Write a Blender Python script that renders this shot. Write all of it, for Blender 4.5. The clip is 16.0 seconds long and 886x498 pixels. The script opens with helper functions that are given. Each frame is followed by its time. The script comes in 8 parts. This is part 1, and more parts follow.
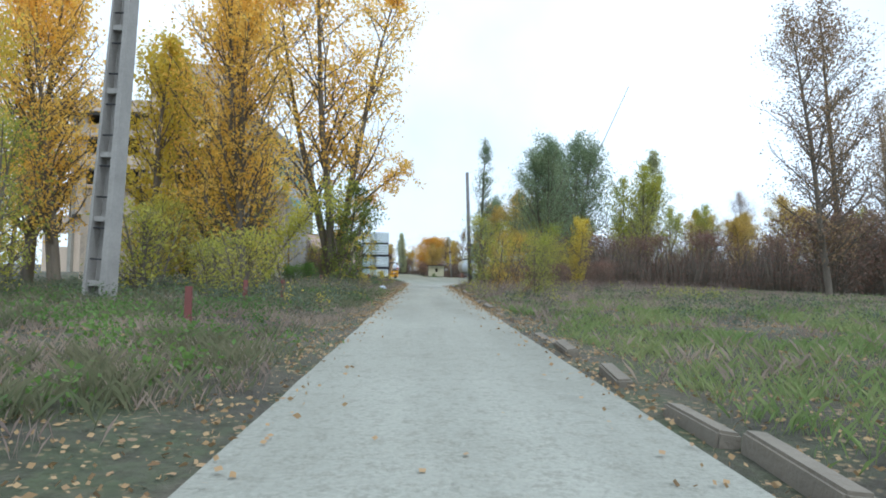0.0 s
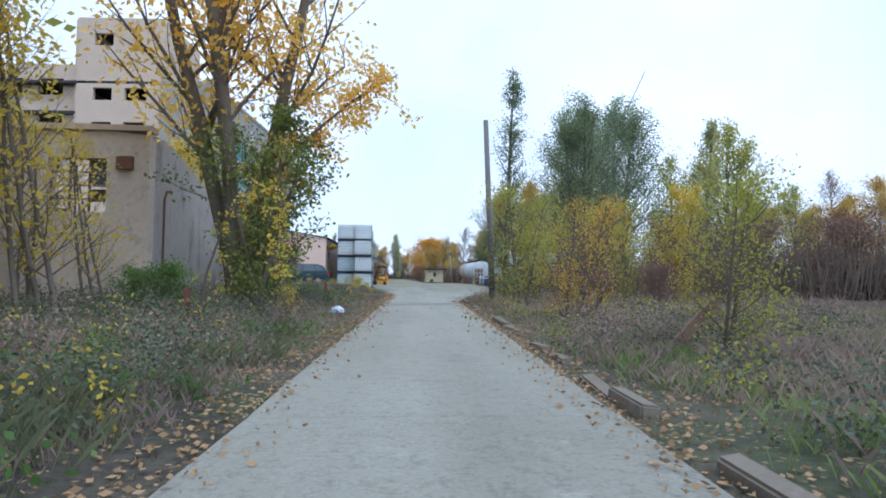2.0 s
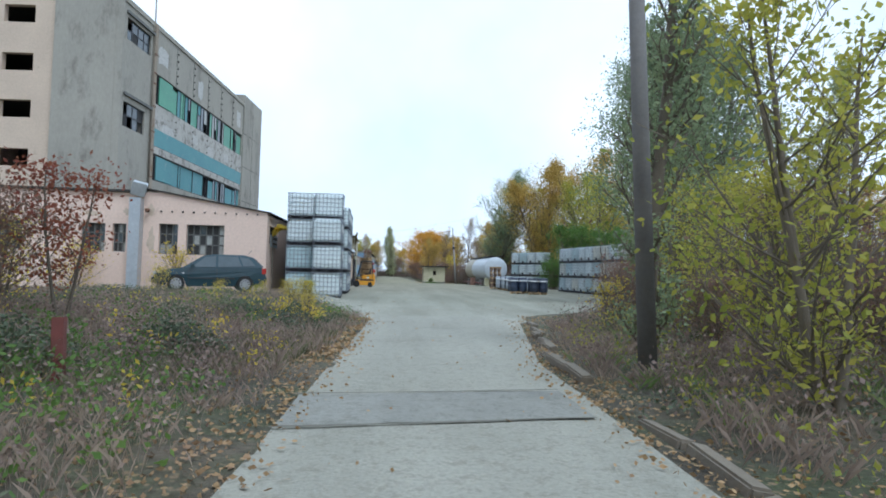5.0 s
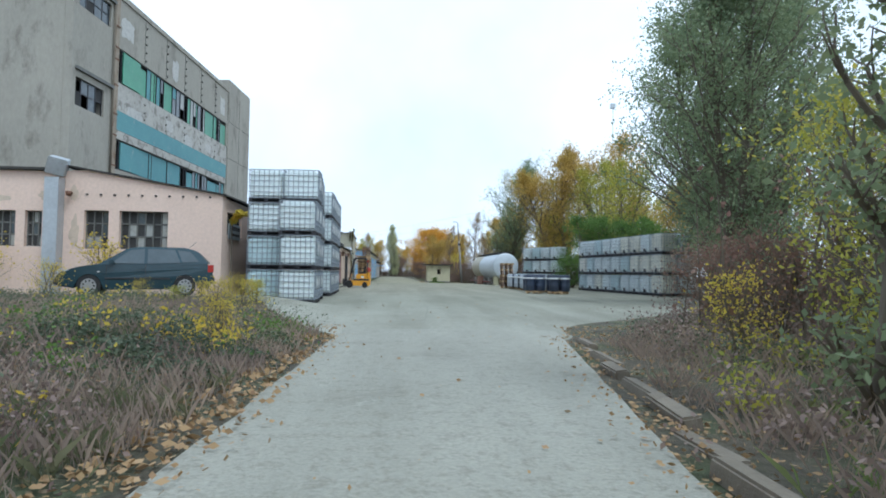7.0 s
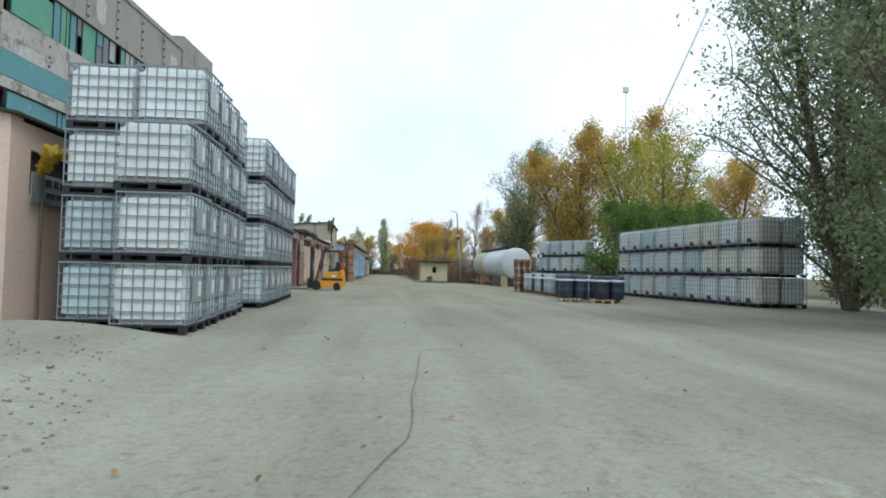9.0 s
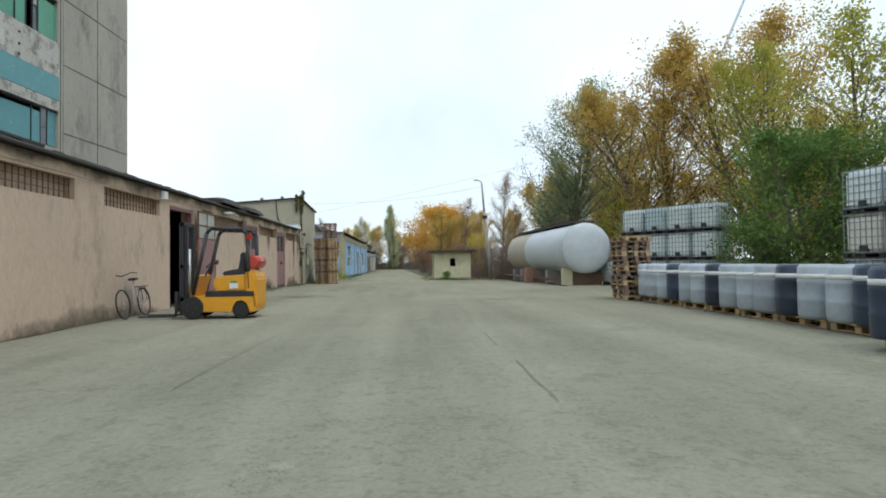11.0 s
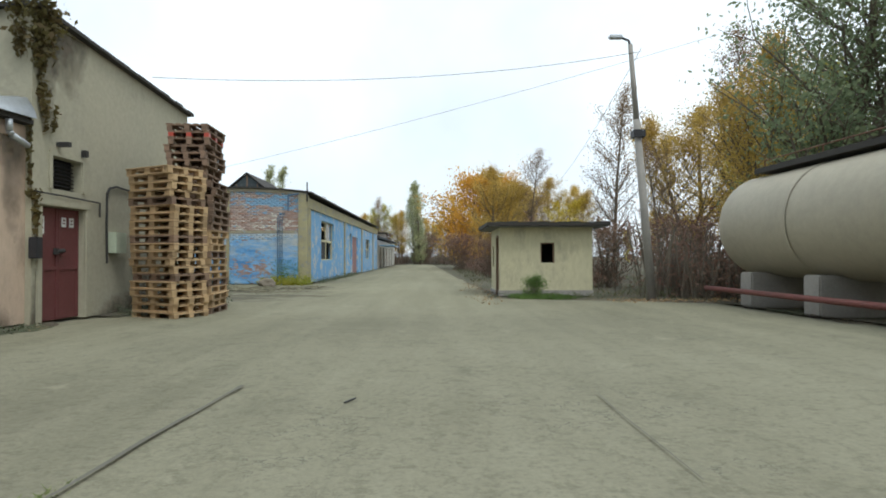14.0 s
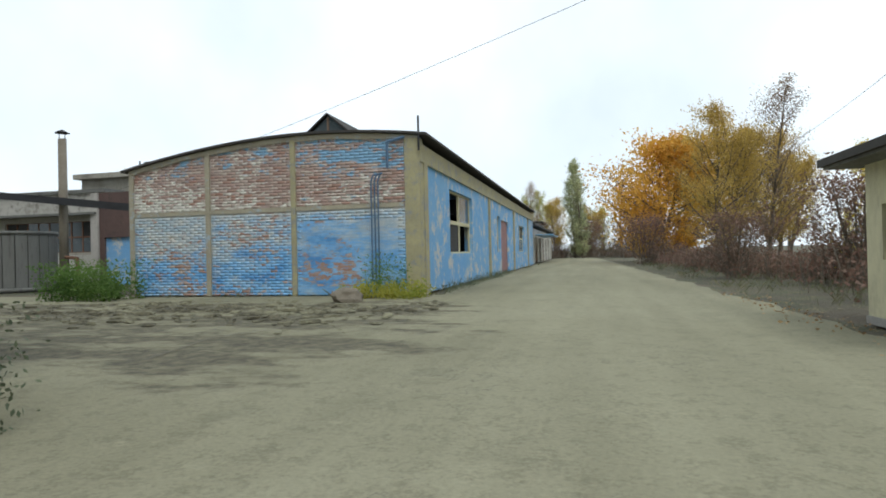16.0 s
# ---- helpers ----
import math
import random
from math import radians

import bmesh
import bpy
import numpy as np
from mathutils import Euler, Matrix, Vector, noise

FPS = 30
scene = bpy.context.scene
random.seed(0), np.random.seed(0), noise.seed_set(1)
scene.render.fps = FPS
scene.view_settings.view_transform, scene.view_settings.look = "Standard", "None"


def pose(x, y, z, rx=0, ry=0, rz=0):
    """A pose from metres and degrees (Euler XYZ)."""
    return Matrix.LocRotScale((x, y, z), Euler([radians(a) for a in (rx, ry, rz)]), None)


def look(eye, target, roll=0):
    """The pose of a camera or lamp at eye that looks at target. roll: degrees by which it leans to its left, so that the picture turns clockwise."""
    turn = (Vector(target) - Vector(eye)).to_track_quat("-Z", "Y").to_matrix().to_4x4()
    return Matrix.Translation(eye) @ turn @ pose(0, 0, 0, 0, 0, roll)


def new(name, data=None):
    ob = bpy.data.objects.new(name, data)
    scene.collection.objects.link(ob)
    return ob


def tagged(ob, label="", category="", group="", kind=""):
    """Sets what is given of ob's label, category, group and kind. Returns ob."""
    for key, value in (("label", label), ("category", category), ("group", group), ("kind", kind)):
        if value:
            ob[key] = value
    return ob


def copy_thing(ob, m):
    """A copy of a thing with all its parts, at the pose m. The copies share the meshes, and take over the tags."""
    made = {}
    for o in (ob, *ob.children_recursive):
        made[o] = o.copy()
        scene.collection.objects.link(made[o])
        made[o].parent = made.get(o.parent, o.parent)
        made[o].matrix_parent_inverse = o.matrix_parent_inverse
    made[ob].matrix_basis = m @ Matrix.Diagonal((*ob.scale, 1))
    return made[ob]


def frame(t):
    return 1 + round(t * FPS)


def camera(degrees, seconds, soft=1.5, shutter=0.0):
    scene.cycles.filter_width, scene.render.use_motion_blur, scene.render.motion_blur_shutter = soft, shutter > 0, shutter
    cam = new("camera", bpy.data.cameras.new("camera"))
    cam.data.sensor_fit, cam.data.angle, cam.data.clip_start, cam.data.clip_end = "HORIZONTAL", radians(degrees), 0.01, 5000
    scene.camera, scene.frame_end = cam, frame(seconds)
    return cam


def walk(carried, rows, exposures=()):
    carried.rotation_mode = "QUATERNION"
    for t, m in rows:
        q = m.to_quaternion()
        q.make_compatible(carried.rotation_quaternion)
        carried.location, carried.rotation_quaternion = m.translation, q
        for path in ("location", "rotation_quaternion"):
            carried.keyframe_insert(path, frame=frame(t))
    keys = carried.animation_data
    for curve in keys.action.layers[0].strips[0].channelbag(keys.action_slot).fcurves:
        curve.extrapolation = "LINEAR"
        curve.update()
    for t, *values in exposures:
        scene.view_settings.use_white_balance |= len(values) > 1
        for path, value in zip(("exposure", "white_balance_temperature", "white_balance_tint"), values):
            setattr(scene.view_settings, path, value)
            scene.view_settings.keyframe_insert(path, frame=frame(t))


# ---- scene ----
cam = camera(73.5, 16.0, soft=1.8)
# seconds, eye x, y, z, yaw, pitch, roll
ROWS = [
    (0, 0.000, 0.000, 1.173, -4.10, 2.13, -1.02),
    (0.5, 0.138, 4.046, 1.179, -4.03, 2.08, -0.85),
    (1, 0.299, 7.649, 1.181, -4.13, 2.31, -0.96),
    (1.5, 0.538, 11.504, 1.216, -4.29, 2.08, -0.33),
    (2, 0.687, 14.480, 1.222, -4.41, 2.56, -0.69),
    (2.5, 0.809, 17.860, 1.234, -4.42, 2.16, -1.10),
    (3, 0.886, 21.069, 1.310, -4.46, 2.36, -1.68),
    (3.5, 0.992, 24.291, 1.328, -4.64, 2.46, -1.86),
    (4, 0.972, 26.956, 1.439, -4.94, 2.26, -2.04),
    (6.5, 1.512, 34.858, 1.323, -4.42, 2.30, -0.81),
    (7, 1.631, 36.365, 1.279, -4.35, 2.25, -0.85),
    (7.5, 1.661, 38.495, 1.313, -4.58, 2.59, -1.64),
    (8, 1.790, 40.832, 1.303, -4.80, 2.69, -1.83),
    (8.5, 2.024, 43.267, 1.294, -4.81, 1.76, -1.58),
    (9, 2.168, 46.492, 1.284, -4.93, 2.07, -1.33),
    (9.2, 2.179, 47.826, 1.310, -5.14, 2.05, -1.54),
    (11.3, 3.187, 66.234, 1.345, -3.27, 1.25, 1.10),
    (11.5, 3.235, 67.983, 1.401, -2.95, 1.54, 1.19),
    (12, 3.373, 72.530, 1.350, -2.43, 0.82, 0.92),
    (12.5, 3.343, 77.030, 1.294, -2.18, 1.05, 0.74),
    (13, 3.412, 81.879, 1.276, -1.68, 0.62, 0.20),
    (13.5, 3.412, 86.150, 1.256, -1.19, 0.60, 0.48),
    (14, 3.260, 90.176, 1.214, -0.77, 0.75, 0.13),
    (14.5, 3.144, 93.653, 1.113, -0.04, 0.65, 0.16),
    (15, 2.848, 96.673, 1.186, 2.07, 0.24, 0.76),
    (15.5, 2.536, 99.224, 1.110, 6.91, 0.18, 1.09),
    (16, 1.704, 101.841, 1.074, 13.68, 0.39, 1.31),
]


def aim(x, y, z, yaw, pitch, roll):
    return pose(x, y, z, 0, 0, yaw) @ pose(0, 0, 0, 90 + pitch) @ pose(0, 0, 0, 0, 0, -roll)


walk(cam, [(t, aim(*row)) for t, *row in ROWS], [(0.0, 0.25, 5450, 6.0), (2.2, 0.12, 5150, 14.0), (3.0, 0.2, 5350, 17.0), (4.0, 0.12, 5350, 12.0), (7.0, 0.2, 5380, 6.0), (8.5, 0.14, 5850, 6.0), (9.0, 0.1, 5850, 6.0), (11.5, 0.06, 6050, 5.0), (12.5, 0.12, 6100, 5.5), (16.0, 0.04, 6150, 6.0)])

# ---- light: a bright overcast sky and a faint broad sun ----
world = bpy.data.worlds.new("overcast_sky")
scene.world = world
world.use_nodes = True
wn, wl = world.node_tree.nodes, world.node_tree.links
sky = wn.new("ShaderNodeTexSky")
sky.sky_type, sky.sun_disc = "NISHITA", False
sky.sun_elevation, sky.sun_rotation = radians(32), radians(150)
cloud = wn.new("ShaderNodeTexNoise")
cloud.inputs["Scale"].default_value, cloud.inputs["Detail"].default_value = 2.2, 5.0
tone = wn.new("ShaderNodeValToRGB")
tone.color_ramp.elements[0].position, tone.color_ramp.elements[0].color = 0.3, (8.6, 9.3, 10.0, 1)
tone.color_ramp.elements[1].position, tone.color_ramp.elements[1].color = 0.6, (11.6, 12.0, 12.3, 1)
blend = wn.new("ShaderNodeMix")
blend.data_type = "RGBA"
blend.inputs["Factor"].default_value = 0.9
wl.new(cloud.outputs["Fac"], tone.inputs["Fac"])
wl.new(sky.outputs["Color"], blend.inputs[6])
wl.new(tone.outputs["Color"], blend.inputs[7])
wl.new(blend.outputs[2], wn["Background"].inputs["Color"])
wn["Background"].inputs["Strength"].default_value = 0.1
sun = new("sun", bpy.data.lights.new("sun", "SUN"))
sun.data.energy, sun.data.angle, sun.data.color = 1.35, radians(20), (1.0, 0.97, 0.92)
sun.matrix_world = look((0, 0, 60), (-20, 30, 0))
scene.view_settings.exposure = 0.0


# ---- materials ----
def nodes_of(name, rough=0.9, metal=0.0):
    m = bpy.data.materials.new(name)
    m.use_nodes = True
    n, l = m.node_tree.nodes, m.node_tree.links
    b = n["Principled BSDF"]
    b.inputs["Roughness"].default_value, b.inputs["Metallic"].default_value = rough, metal
    return m, n, l, b


def noise_node(n, l, coord, scale, detail=5.0, rough=0.6):
    t = n.new("ShaderNodeTexNoise")
    t.inputs["Scale"].default_value, t.inputs["Detail"].default_value, t.inputs["Roughness"].default_value = scale, detail, rough
    l.new(coord, t.inputs["Vector"])
    return t.outputs["Fac"]


def ramp_node(n, l, fac, stops):
    r = n.new("ShaderNodeValToRGB")
    e = r.color_ramp.elements
    while len(e) < len(stops):
        e.new(0.5)
    for k, (p, c) in enumerate(stops):
        e[k].position, e[k].color = p, (*c, 1)
    l.new(fac, r.inputs["Fac"])
    return r.outputs["Color"]


def mix_node(n, l, fac, a, b, mode="MIX"):
    x = n.new("ShaderNodeMix")
    x.data_type, x.blend_type = "RGBA", mode
    for sock, v in ((x.inputs["Factor"], fac), (x.inputs[6], a), (x.inputs[7], b)):
        if isinstance(v, (int, float)):
            sock.default_value = v
        elif isinstance(v, tuple):
            sock.default_value = (*v, 1)
        else:
            l.new(v, sock)
    return x.outputs[2]


def bump_node(n, l, b, height, strength, dist=0.02):
    x = n.new("ShaderNodeBump")
    x.inputs["Strength"].default_value, x.inputs["Distance"].default_value = strength, dist
    l.new(height, x.inputs["Height"])
    l.new(x.outputs["Normal"], b.inputs["Normal"])


def surface(name, base, dark, rough=0.9, big=0.6, fine=14.0, stain=None, stain_at=(0.55, 0.7), bump=0.3, metal=0.0, each=0.0, stretch=(1, 1, 1), world_space=True):
    """A weathered surface: two tones over a coarse and a fine noise, stains of a third, relief; each: variation from piece to piece."""
    m, n, l, b = nodes_of(name, rough, metal)
    tc = n.new("ShaderNodeTexCoord")
    mp = n.new("ShaderNodeMapping")
    mp.inputs["Scale"].default_value = stretch
    if world_space:
        g = n.new("ShaderNodeNewGeometry")
        l.new(g.outputs["Position"], mp.inputs["Vector"])
    else:
        l.new(tc.outputs["Object"], mp.inputs["Vector"])
    v = mp.outputs["Vector"]
    f1, f2 = noise_node(n, l, v, big, 6), noise_node(n, l, v, fine, 4, 0.7)
    c = ramp_node(n, l, f1, [(0.3, dark), (0.7, base)])
    lo = tuple(0.72 * q for q in base)
    c = mix_node(n, l, 0.35, c, ramp_node(n, l, f2, [(0.3, lo), (0.7, tuple(min(1, 1.15 * q) for q in base))]))
    if stain:
        f3 = noise_node(n, l, v, big * 2.7, 8, 0.75)
        s = n.new("ShaderNodeMapRange")
        s.inputs["From Min"].default_value, s.inputs["From Max"].default_value = stain_at
        l.new(f3, s.inputs["Value"])
        c = mix_node(n, l, s.outputs["Result"], c, stain)
    if each:
        o = n.new("ShaderNodeObjectInfo")
        r = n.new("ShaderNodeMapRange")
        r.inputs["To Min"].default_value, r.inputs["To Max"].default_value = 1 - each, 1 + each
        l.new(o.outputs["Random"], r.inputs["Value"])
        h = n.new("ShaderNodeHueSaturation")
        l.new(r.outputs["Result"], h.inputs["Value"])
        l.new(c, h.inputs["Color"])
        c = h.outputs["Color"]
    l.new(c, b.inputs["Base Color"])
    if bump:
        bump_node(n, l, b, f2, bump)
    return m


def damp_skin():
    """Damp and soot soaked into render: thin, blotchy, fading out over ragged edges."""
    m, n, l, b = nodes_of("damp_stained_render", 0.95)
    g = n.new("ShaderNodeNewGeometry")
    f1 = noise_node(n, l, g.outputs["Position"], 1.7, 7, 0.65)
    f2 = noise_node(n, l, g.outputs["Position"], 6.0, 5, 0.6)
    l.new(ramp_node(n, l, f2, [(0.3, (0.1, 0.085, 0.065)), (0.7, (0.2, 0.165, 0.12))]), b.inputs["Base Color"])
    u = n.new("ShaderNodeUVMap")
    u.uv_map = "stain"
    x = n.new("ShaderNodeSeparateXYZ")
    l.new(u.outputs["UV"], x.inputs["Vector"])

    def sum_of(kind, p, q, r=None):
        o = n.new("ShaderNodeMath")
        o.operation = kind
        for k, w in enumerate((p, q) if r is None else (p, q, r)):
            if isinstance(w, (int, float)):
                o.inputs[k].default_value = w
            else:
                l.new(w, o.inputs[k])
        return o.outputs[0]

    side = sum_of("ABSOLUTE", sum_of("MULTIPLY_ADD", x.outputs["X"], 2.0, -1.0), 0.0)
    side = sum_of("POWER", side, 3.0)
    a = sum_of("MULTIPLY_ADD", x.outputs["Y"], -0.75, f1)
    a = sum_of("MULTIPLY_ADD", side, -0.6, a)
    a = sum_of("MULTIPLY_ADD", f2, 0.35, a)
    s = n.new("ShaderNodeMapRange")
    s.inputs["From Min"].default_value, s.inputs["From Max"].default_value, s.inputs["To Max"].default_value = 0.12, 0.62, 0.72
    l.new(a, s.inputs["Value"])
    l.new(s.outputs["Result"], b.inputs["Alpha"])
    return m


def leafy(name, tones, rough=0.75, glow=0.45):
    """Leaves: every leaf a tone of its own; thin enough to let light through."""
    m, n, l, b = nodes_of(name, rough)
    g = n.new("ShaderNodeNewGeometry")
    c = ramp_node(n, l, g.outputs["Random Per Island"], [(k / (len(tones) - 1), t) for k, t in enumerate(tones)])
    f = noise_node(n, l, g.outputs["Position"], 0.45, 3)
    c = mix_node(n, l, 0.6, c, ramp_node(n, l, f, [(0.3, tones[0]), (0.7, tones[-1])]))
    l.new(c, b.inputs["Base Color"])
    tr = n.new("ShaderNodeBsdfTranslucent")
    l.new(c, tr.inputs["Color"])
    mx = n.new("ShaderNodeMixShader")
    mx.inputs[0].default_value = glow
    l.new(b.outputs[0], mx.inputs[1])
    l.new(tr.outputs[0], mx.inputs[2])
    l.new(mx.outputs[0], n["Material Output"].inputs["Surface"])
    return m


M = {
    "crack": surface("crack_dirt", (0.165, 0.157, 0.125), (0.11, 0.105, 0.083), 1.0),
    "kerb": surface("old_kerb_concrete", (0.22, 0.19, 0.145), (0.14, 0.12, 0.09), 0.95, 1.5, 20, (0.15, 0.12, 0.09), bump=0.6),
    "panel": surface("grey_precast_panel", (0.375, 0.352, 0.295), (0.265, 0.25, 0.21), 0.93, 0.25, 6, (0.17, 0.155, 0.13), (0.53, 0.7), 0.3, stretch=(1, 1, 0.45)),
    "ribstain": surface("rust_stained_concrete", (0.36, 0.31, 0.24), (0.22, 0.17, 0.12), 0.95, 1.2, 8, (0.2, 0.12, 0.07), (0.5, 0.64), 0.4, stretch=(1, 1, 0.35)),
    "band": surface("pale_spandrel_paint", (0.5, 0.48, 0.43), (0.34, 0.32, 0.28), 0.9, 0.5, 5, (0.2, 0.185, 0.16), (0.5, 0.62), 0.3),
    "patch": surface("pale_cement_patch", (0.56, 0.55, 0.51), (0.42, 0.41, 0.38), 0.95, 1.5, 8, (0.3, 0.29, 0.27), (0.52, 0.66), 0.3),
    "beige": surface("beige_render", (0.62, 0.5, 0.38), (0.5, 0.4, 0.31), 0.95, 0.4, 9, (0.36, 0.29, 0.22), (0.6, 0.78), 0.3),
    "pink": surface("peach_render", (0.78, 0.6, 0.49), (0.68, 0.52, 0.42), 0.95, 0.35, 10, (0.42, 0.33, 0.26), (0.6, 0.8), 0.25),
    "tan": surface("tan_garage_render", (0.6, 0.46, 0.345), (0.47, 0.36, 0.27), 0.95, 0.5, 11, (0.34, 0.265, 0.2), (0.54, 0.72), 0.4, stretch=(1, 1, 0.5)),
    "ruin": surface("bare_grey_render", (0.5, 0.465, 0.42), (0.36, 0.335, 0.3), 0.95, 0.5, 7, (0.2, 0.185, 0.165), (0.52, 0.7), 0.4, stretch=(1, 1, 0.5)),
    "ruinpale": surface("patchy_beige_render", (0.66, 0.57, 0.46), (0.5, 0.43, 0.36), 0.95, 0.6, 7, (0.34, 0.29, 0.25), (0.54, 0.68), 0.4),
    "olive": surface("olive_render", (0.45, 0.42, 0.31), (0.36, 0.34, 0.26), 0.95, 0.35, 9, (0.27, 0.25, 0.19), (0.6, 0.8), 0.25),
    "cream": surface("cream_shed_render", (0.6, 0.56, 0.37), (0.5, 0.465, 0.31), 0.95, 0.7, 9, (0.37, 0.34, 0.24), (0.52, 0.72), 0.35, stretch=(1, 1, 0.5)),
    "yellow": surface("ochre_pilaster_paint", (0.43, 0.385, 0.22), (0.3, 0.28, 0.19), 0.93, 1.2, 12, (0.26, 0.27, 0.26), (0.5, 0.64), 0.3),
    "oldplaster": surface("weathered_plaster_band", (0.42, 0.38, 0.28), (0.3, 0.27, 0.21), 0.95, 1.5, 10, (0.36, 0.46, 0.56), (0.55, 0.68), 0.5),
    "bluewall": surface("blue_limewash", (0.16, 0.38, 0.68), (0.24, 0.42, 0.6), 0.93, 0.7, 12, (0.56, 0.55, 0.5), (0.51, 0.6), 0.35),
    "felt": surface("black_roof_felt", (0.06, 0.055, 0.05), (0.035, 0.033, 0.03), 0.95, 1.0, 20),
    # near-black: room shade painted behind openings; also plain dark parts and joints
    "dark": surface("unlit_room_and_dark_parts", (0.05, 0.048, 0.045), (0.03, 0.03, 0.03), 0.95),
    "teal": surface("faded_teal_panel", (0.12, 0.3, 0.31), (0.08, 0.22, 0.25), 0.6, 0.5, 9, (0.28, 0.36, 0.35), (0.58, 0.72), 0.15),
    "green": surface("faded_green_glazing", (0.1, 0.33, 0.2), (0.06, 0.22, 0.15), 0.45, 0.6, 9, (0.3, 0.4, 0.34), (0.6, 0.75), 0.15),
    "maroon": surface("faded_maroon_metal", (0.31, 0.175, 0.17), (0.24, 0.13, 0.13), 0.65, 1.0, 14, (0.2, 0.12, 0.09), (0.6, 0.75), 0.2),
    "rust": surface("rusted_steel", (0.2, 0.1, 0.06), (0.11, 0.06, 0.04), 0.85, 2.0, 20),
    "zinc": surface("galvanised_sheet", (0.55, 0.58, 0.6), (0.42, 0.45, 0.47), 0.45, 2.0, 12, (0.3, 0.3, 0.3), (0.6, 0.75), 0.1, metal=0.6),
    "wood": surface("weathered_pallet_wood", (0.5, 0.35, 0.19), (0.34, 0.235, 0.13), 0.9, 2.0, 25, (0.14, 0.1, 0.07), (0.58, 0.75), 0.35, each=0.3, stretch=(1, 1, 4)),
    "oldwood": surface("dark_pallet_wood", (0.25, 0.165, 0.11), (0.14, 0.1, 0.075), 0.92, 2.0, 25, (0.07, 0.055, 0.045), (0.55, 0.72), 0.35, each=0.3),
    "poleconc": surface("pole_concrete", (0.36, 0.34, 0.31), (0.24, 0.23, 0.21), 0.95, 2.0, 18),
    "pole": surface("grey_timber_pole", (0.2, 0.19, 0.18), (0.13, 0.125, 0.12), 0.95, 2.0, 18),
    "bark": surface("tree_bark", (0.19, 0.16, 0.12), (0.09, 0.075, 0.06), 1.0, 3.0, 16, bump=0.8, stretch=(1, 1, 0.3)),
    "plastic": surface("milky_tank_plastic", (0.84, 0.91, 0.89), (0.74, 0.83, 0.83), 0.45, 1.6, 4, (0.66, 0.75, 0.75), (0.52, 0.72), bump=0.0, each=0.05, world_space=False),
    "plasticblue": surface("greenish_tank_plastic", (0.62, 0.76, 0.77), (0.54, 0.69, 0.71), 0.5, 0.8, 3, bump=0.0, each=0.08, world_space=False),
    "plasticold": surface("yellowed_tank_plastic", (0.8, 0.79, 0.68), (0.7, 0.67, 0.54), 0.5, 0.8, 3, bump=0.0, each=0.1, world_space=False),
    "cage": surface("galvanised_tube", (0.28, 0.31, 0.34), (0.2, 0.22, 0.25), 0.55, 2.0, 20, bump=0.0),
    "blackplastic": surface("black_plastic", (0.035, 0.036, 0.04), (0.02, 0.02, 0.022), 0.55, 3.0, 20, bump=0.0),
    "plate": surface("label_plate", (0.42, 0.46, 0.48), (0.34, 0.38, 0.4), 0.4, 3.0, 20, bump=0.0, metal=0.4),
    "paper": surface("white_label", (0.78, 0.78, 0.76), (0.66, 0.66, 0.64), 0.7, 6.0, 40, bump=0.0),
    "tankwhite": surface("white_tank_paint", (0.55, 0.59, 0.62), (0.43, 0.47, 0.5), 0.5, 0.4, 4, (0.38, 0.37, 0.33), (0.6, 0.78), 0.1),
    "tankcream": surface("cream_tank_paint", (0.42, 0.38, 0.28), (0.33, 0.3, 0.23), 0.6, 0.5, 5, (0.3, 0.26, 0.19), (0.6, 0.78), 0.1),
    "forkyellow": surface("forklift_yellow", (0.75, 0.36, 0.02), (0.62, 0.29, 0.02), 0.45, 2.0, 14, (0.25, 0.14, 0.04), (0.66, 0.8), 0.05),
    "steeldark": surface("dark_steel", (0.045, 0.045, 0.05), (0.025, 0.025, 0.028), 0.55, 2.0, 18, bump=0.05, metal=0.3),
    "rubber": surface("tyre_rubber", (0.03, 0.03, 0.03), (0.018, 0.018, 0.018), 0.9, 4.0, 25),
    "rim": surface("alloy_rim", (0.5, 0.5, 0.5), (0.36, 0.36, 0.36), 0.35, 3.0, 20, bump=0.0, metal=0.7),
    "carpaint": surface("dark_teal_car_paint", (0.03, 0.06, 0.075), (0.024, 0.048, 0.06), 0.16, 0.6, 3, bump=0.0),
    "carglass": surface("tinted_car_glass", (0.1, 0.125, 0.135), (0.07, 0.09, 0.1), 0.05, 1.2, 6, bump=0.0, metal=0.25),
    "redlens": surface("red_lamp_lens", (0.45, 0.03, 0.02), (0.3, 0.02, 0.015), 0.2, 3.0, 20, bump=0.0),
    "clearlens": surface("clear_lamp_lens", (0.6, 0.62, 0.62), (0.5, 0.5, 0.5), 0.15, 3.0, 20, bump=0.0),
    "glass": surface("dirty_glass", (0.1, 0.12, 0.13), (0.06, 0.075, 0.085), 0.12, 1.5, 10, (0.22, 0.23, 0.22), (0.56, 0.75), 0.0),
    "paleglass": surface("dusty_pale_glass", (0.4, 0.4, 0.36), (0.26, 0.27, 0.26), 0.35, 2.0, 10, (0.16, 0.17, 0.17), (0.55, 0.7), 0.0),
    "brick": surface("worn_brick", (0.3, 0.17, 0.12), (0.22, 0.13, 0.1), 0.95, 2.0, 25, bump=0.4, each=0.2),
    "mortar": surface("stained_mortar", (0.3, 0.32, 0.34), (0.22, 0.22, 0.22), 0.95, 1.0, 20),
    "redpaint": surface("red_oxide_paint", (0.2, 0.06, 0.05), (0.13, 0.05, 0.04), 0.7, 3.0, 20),
    "gas": surface("red_gas_bottle", (0.5, 0.07, 0.04), (0.4, 0.05, 0.03), 0.4, 3.0, 20, bump=0.0),
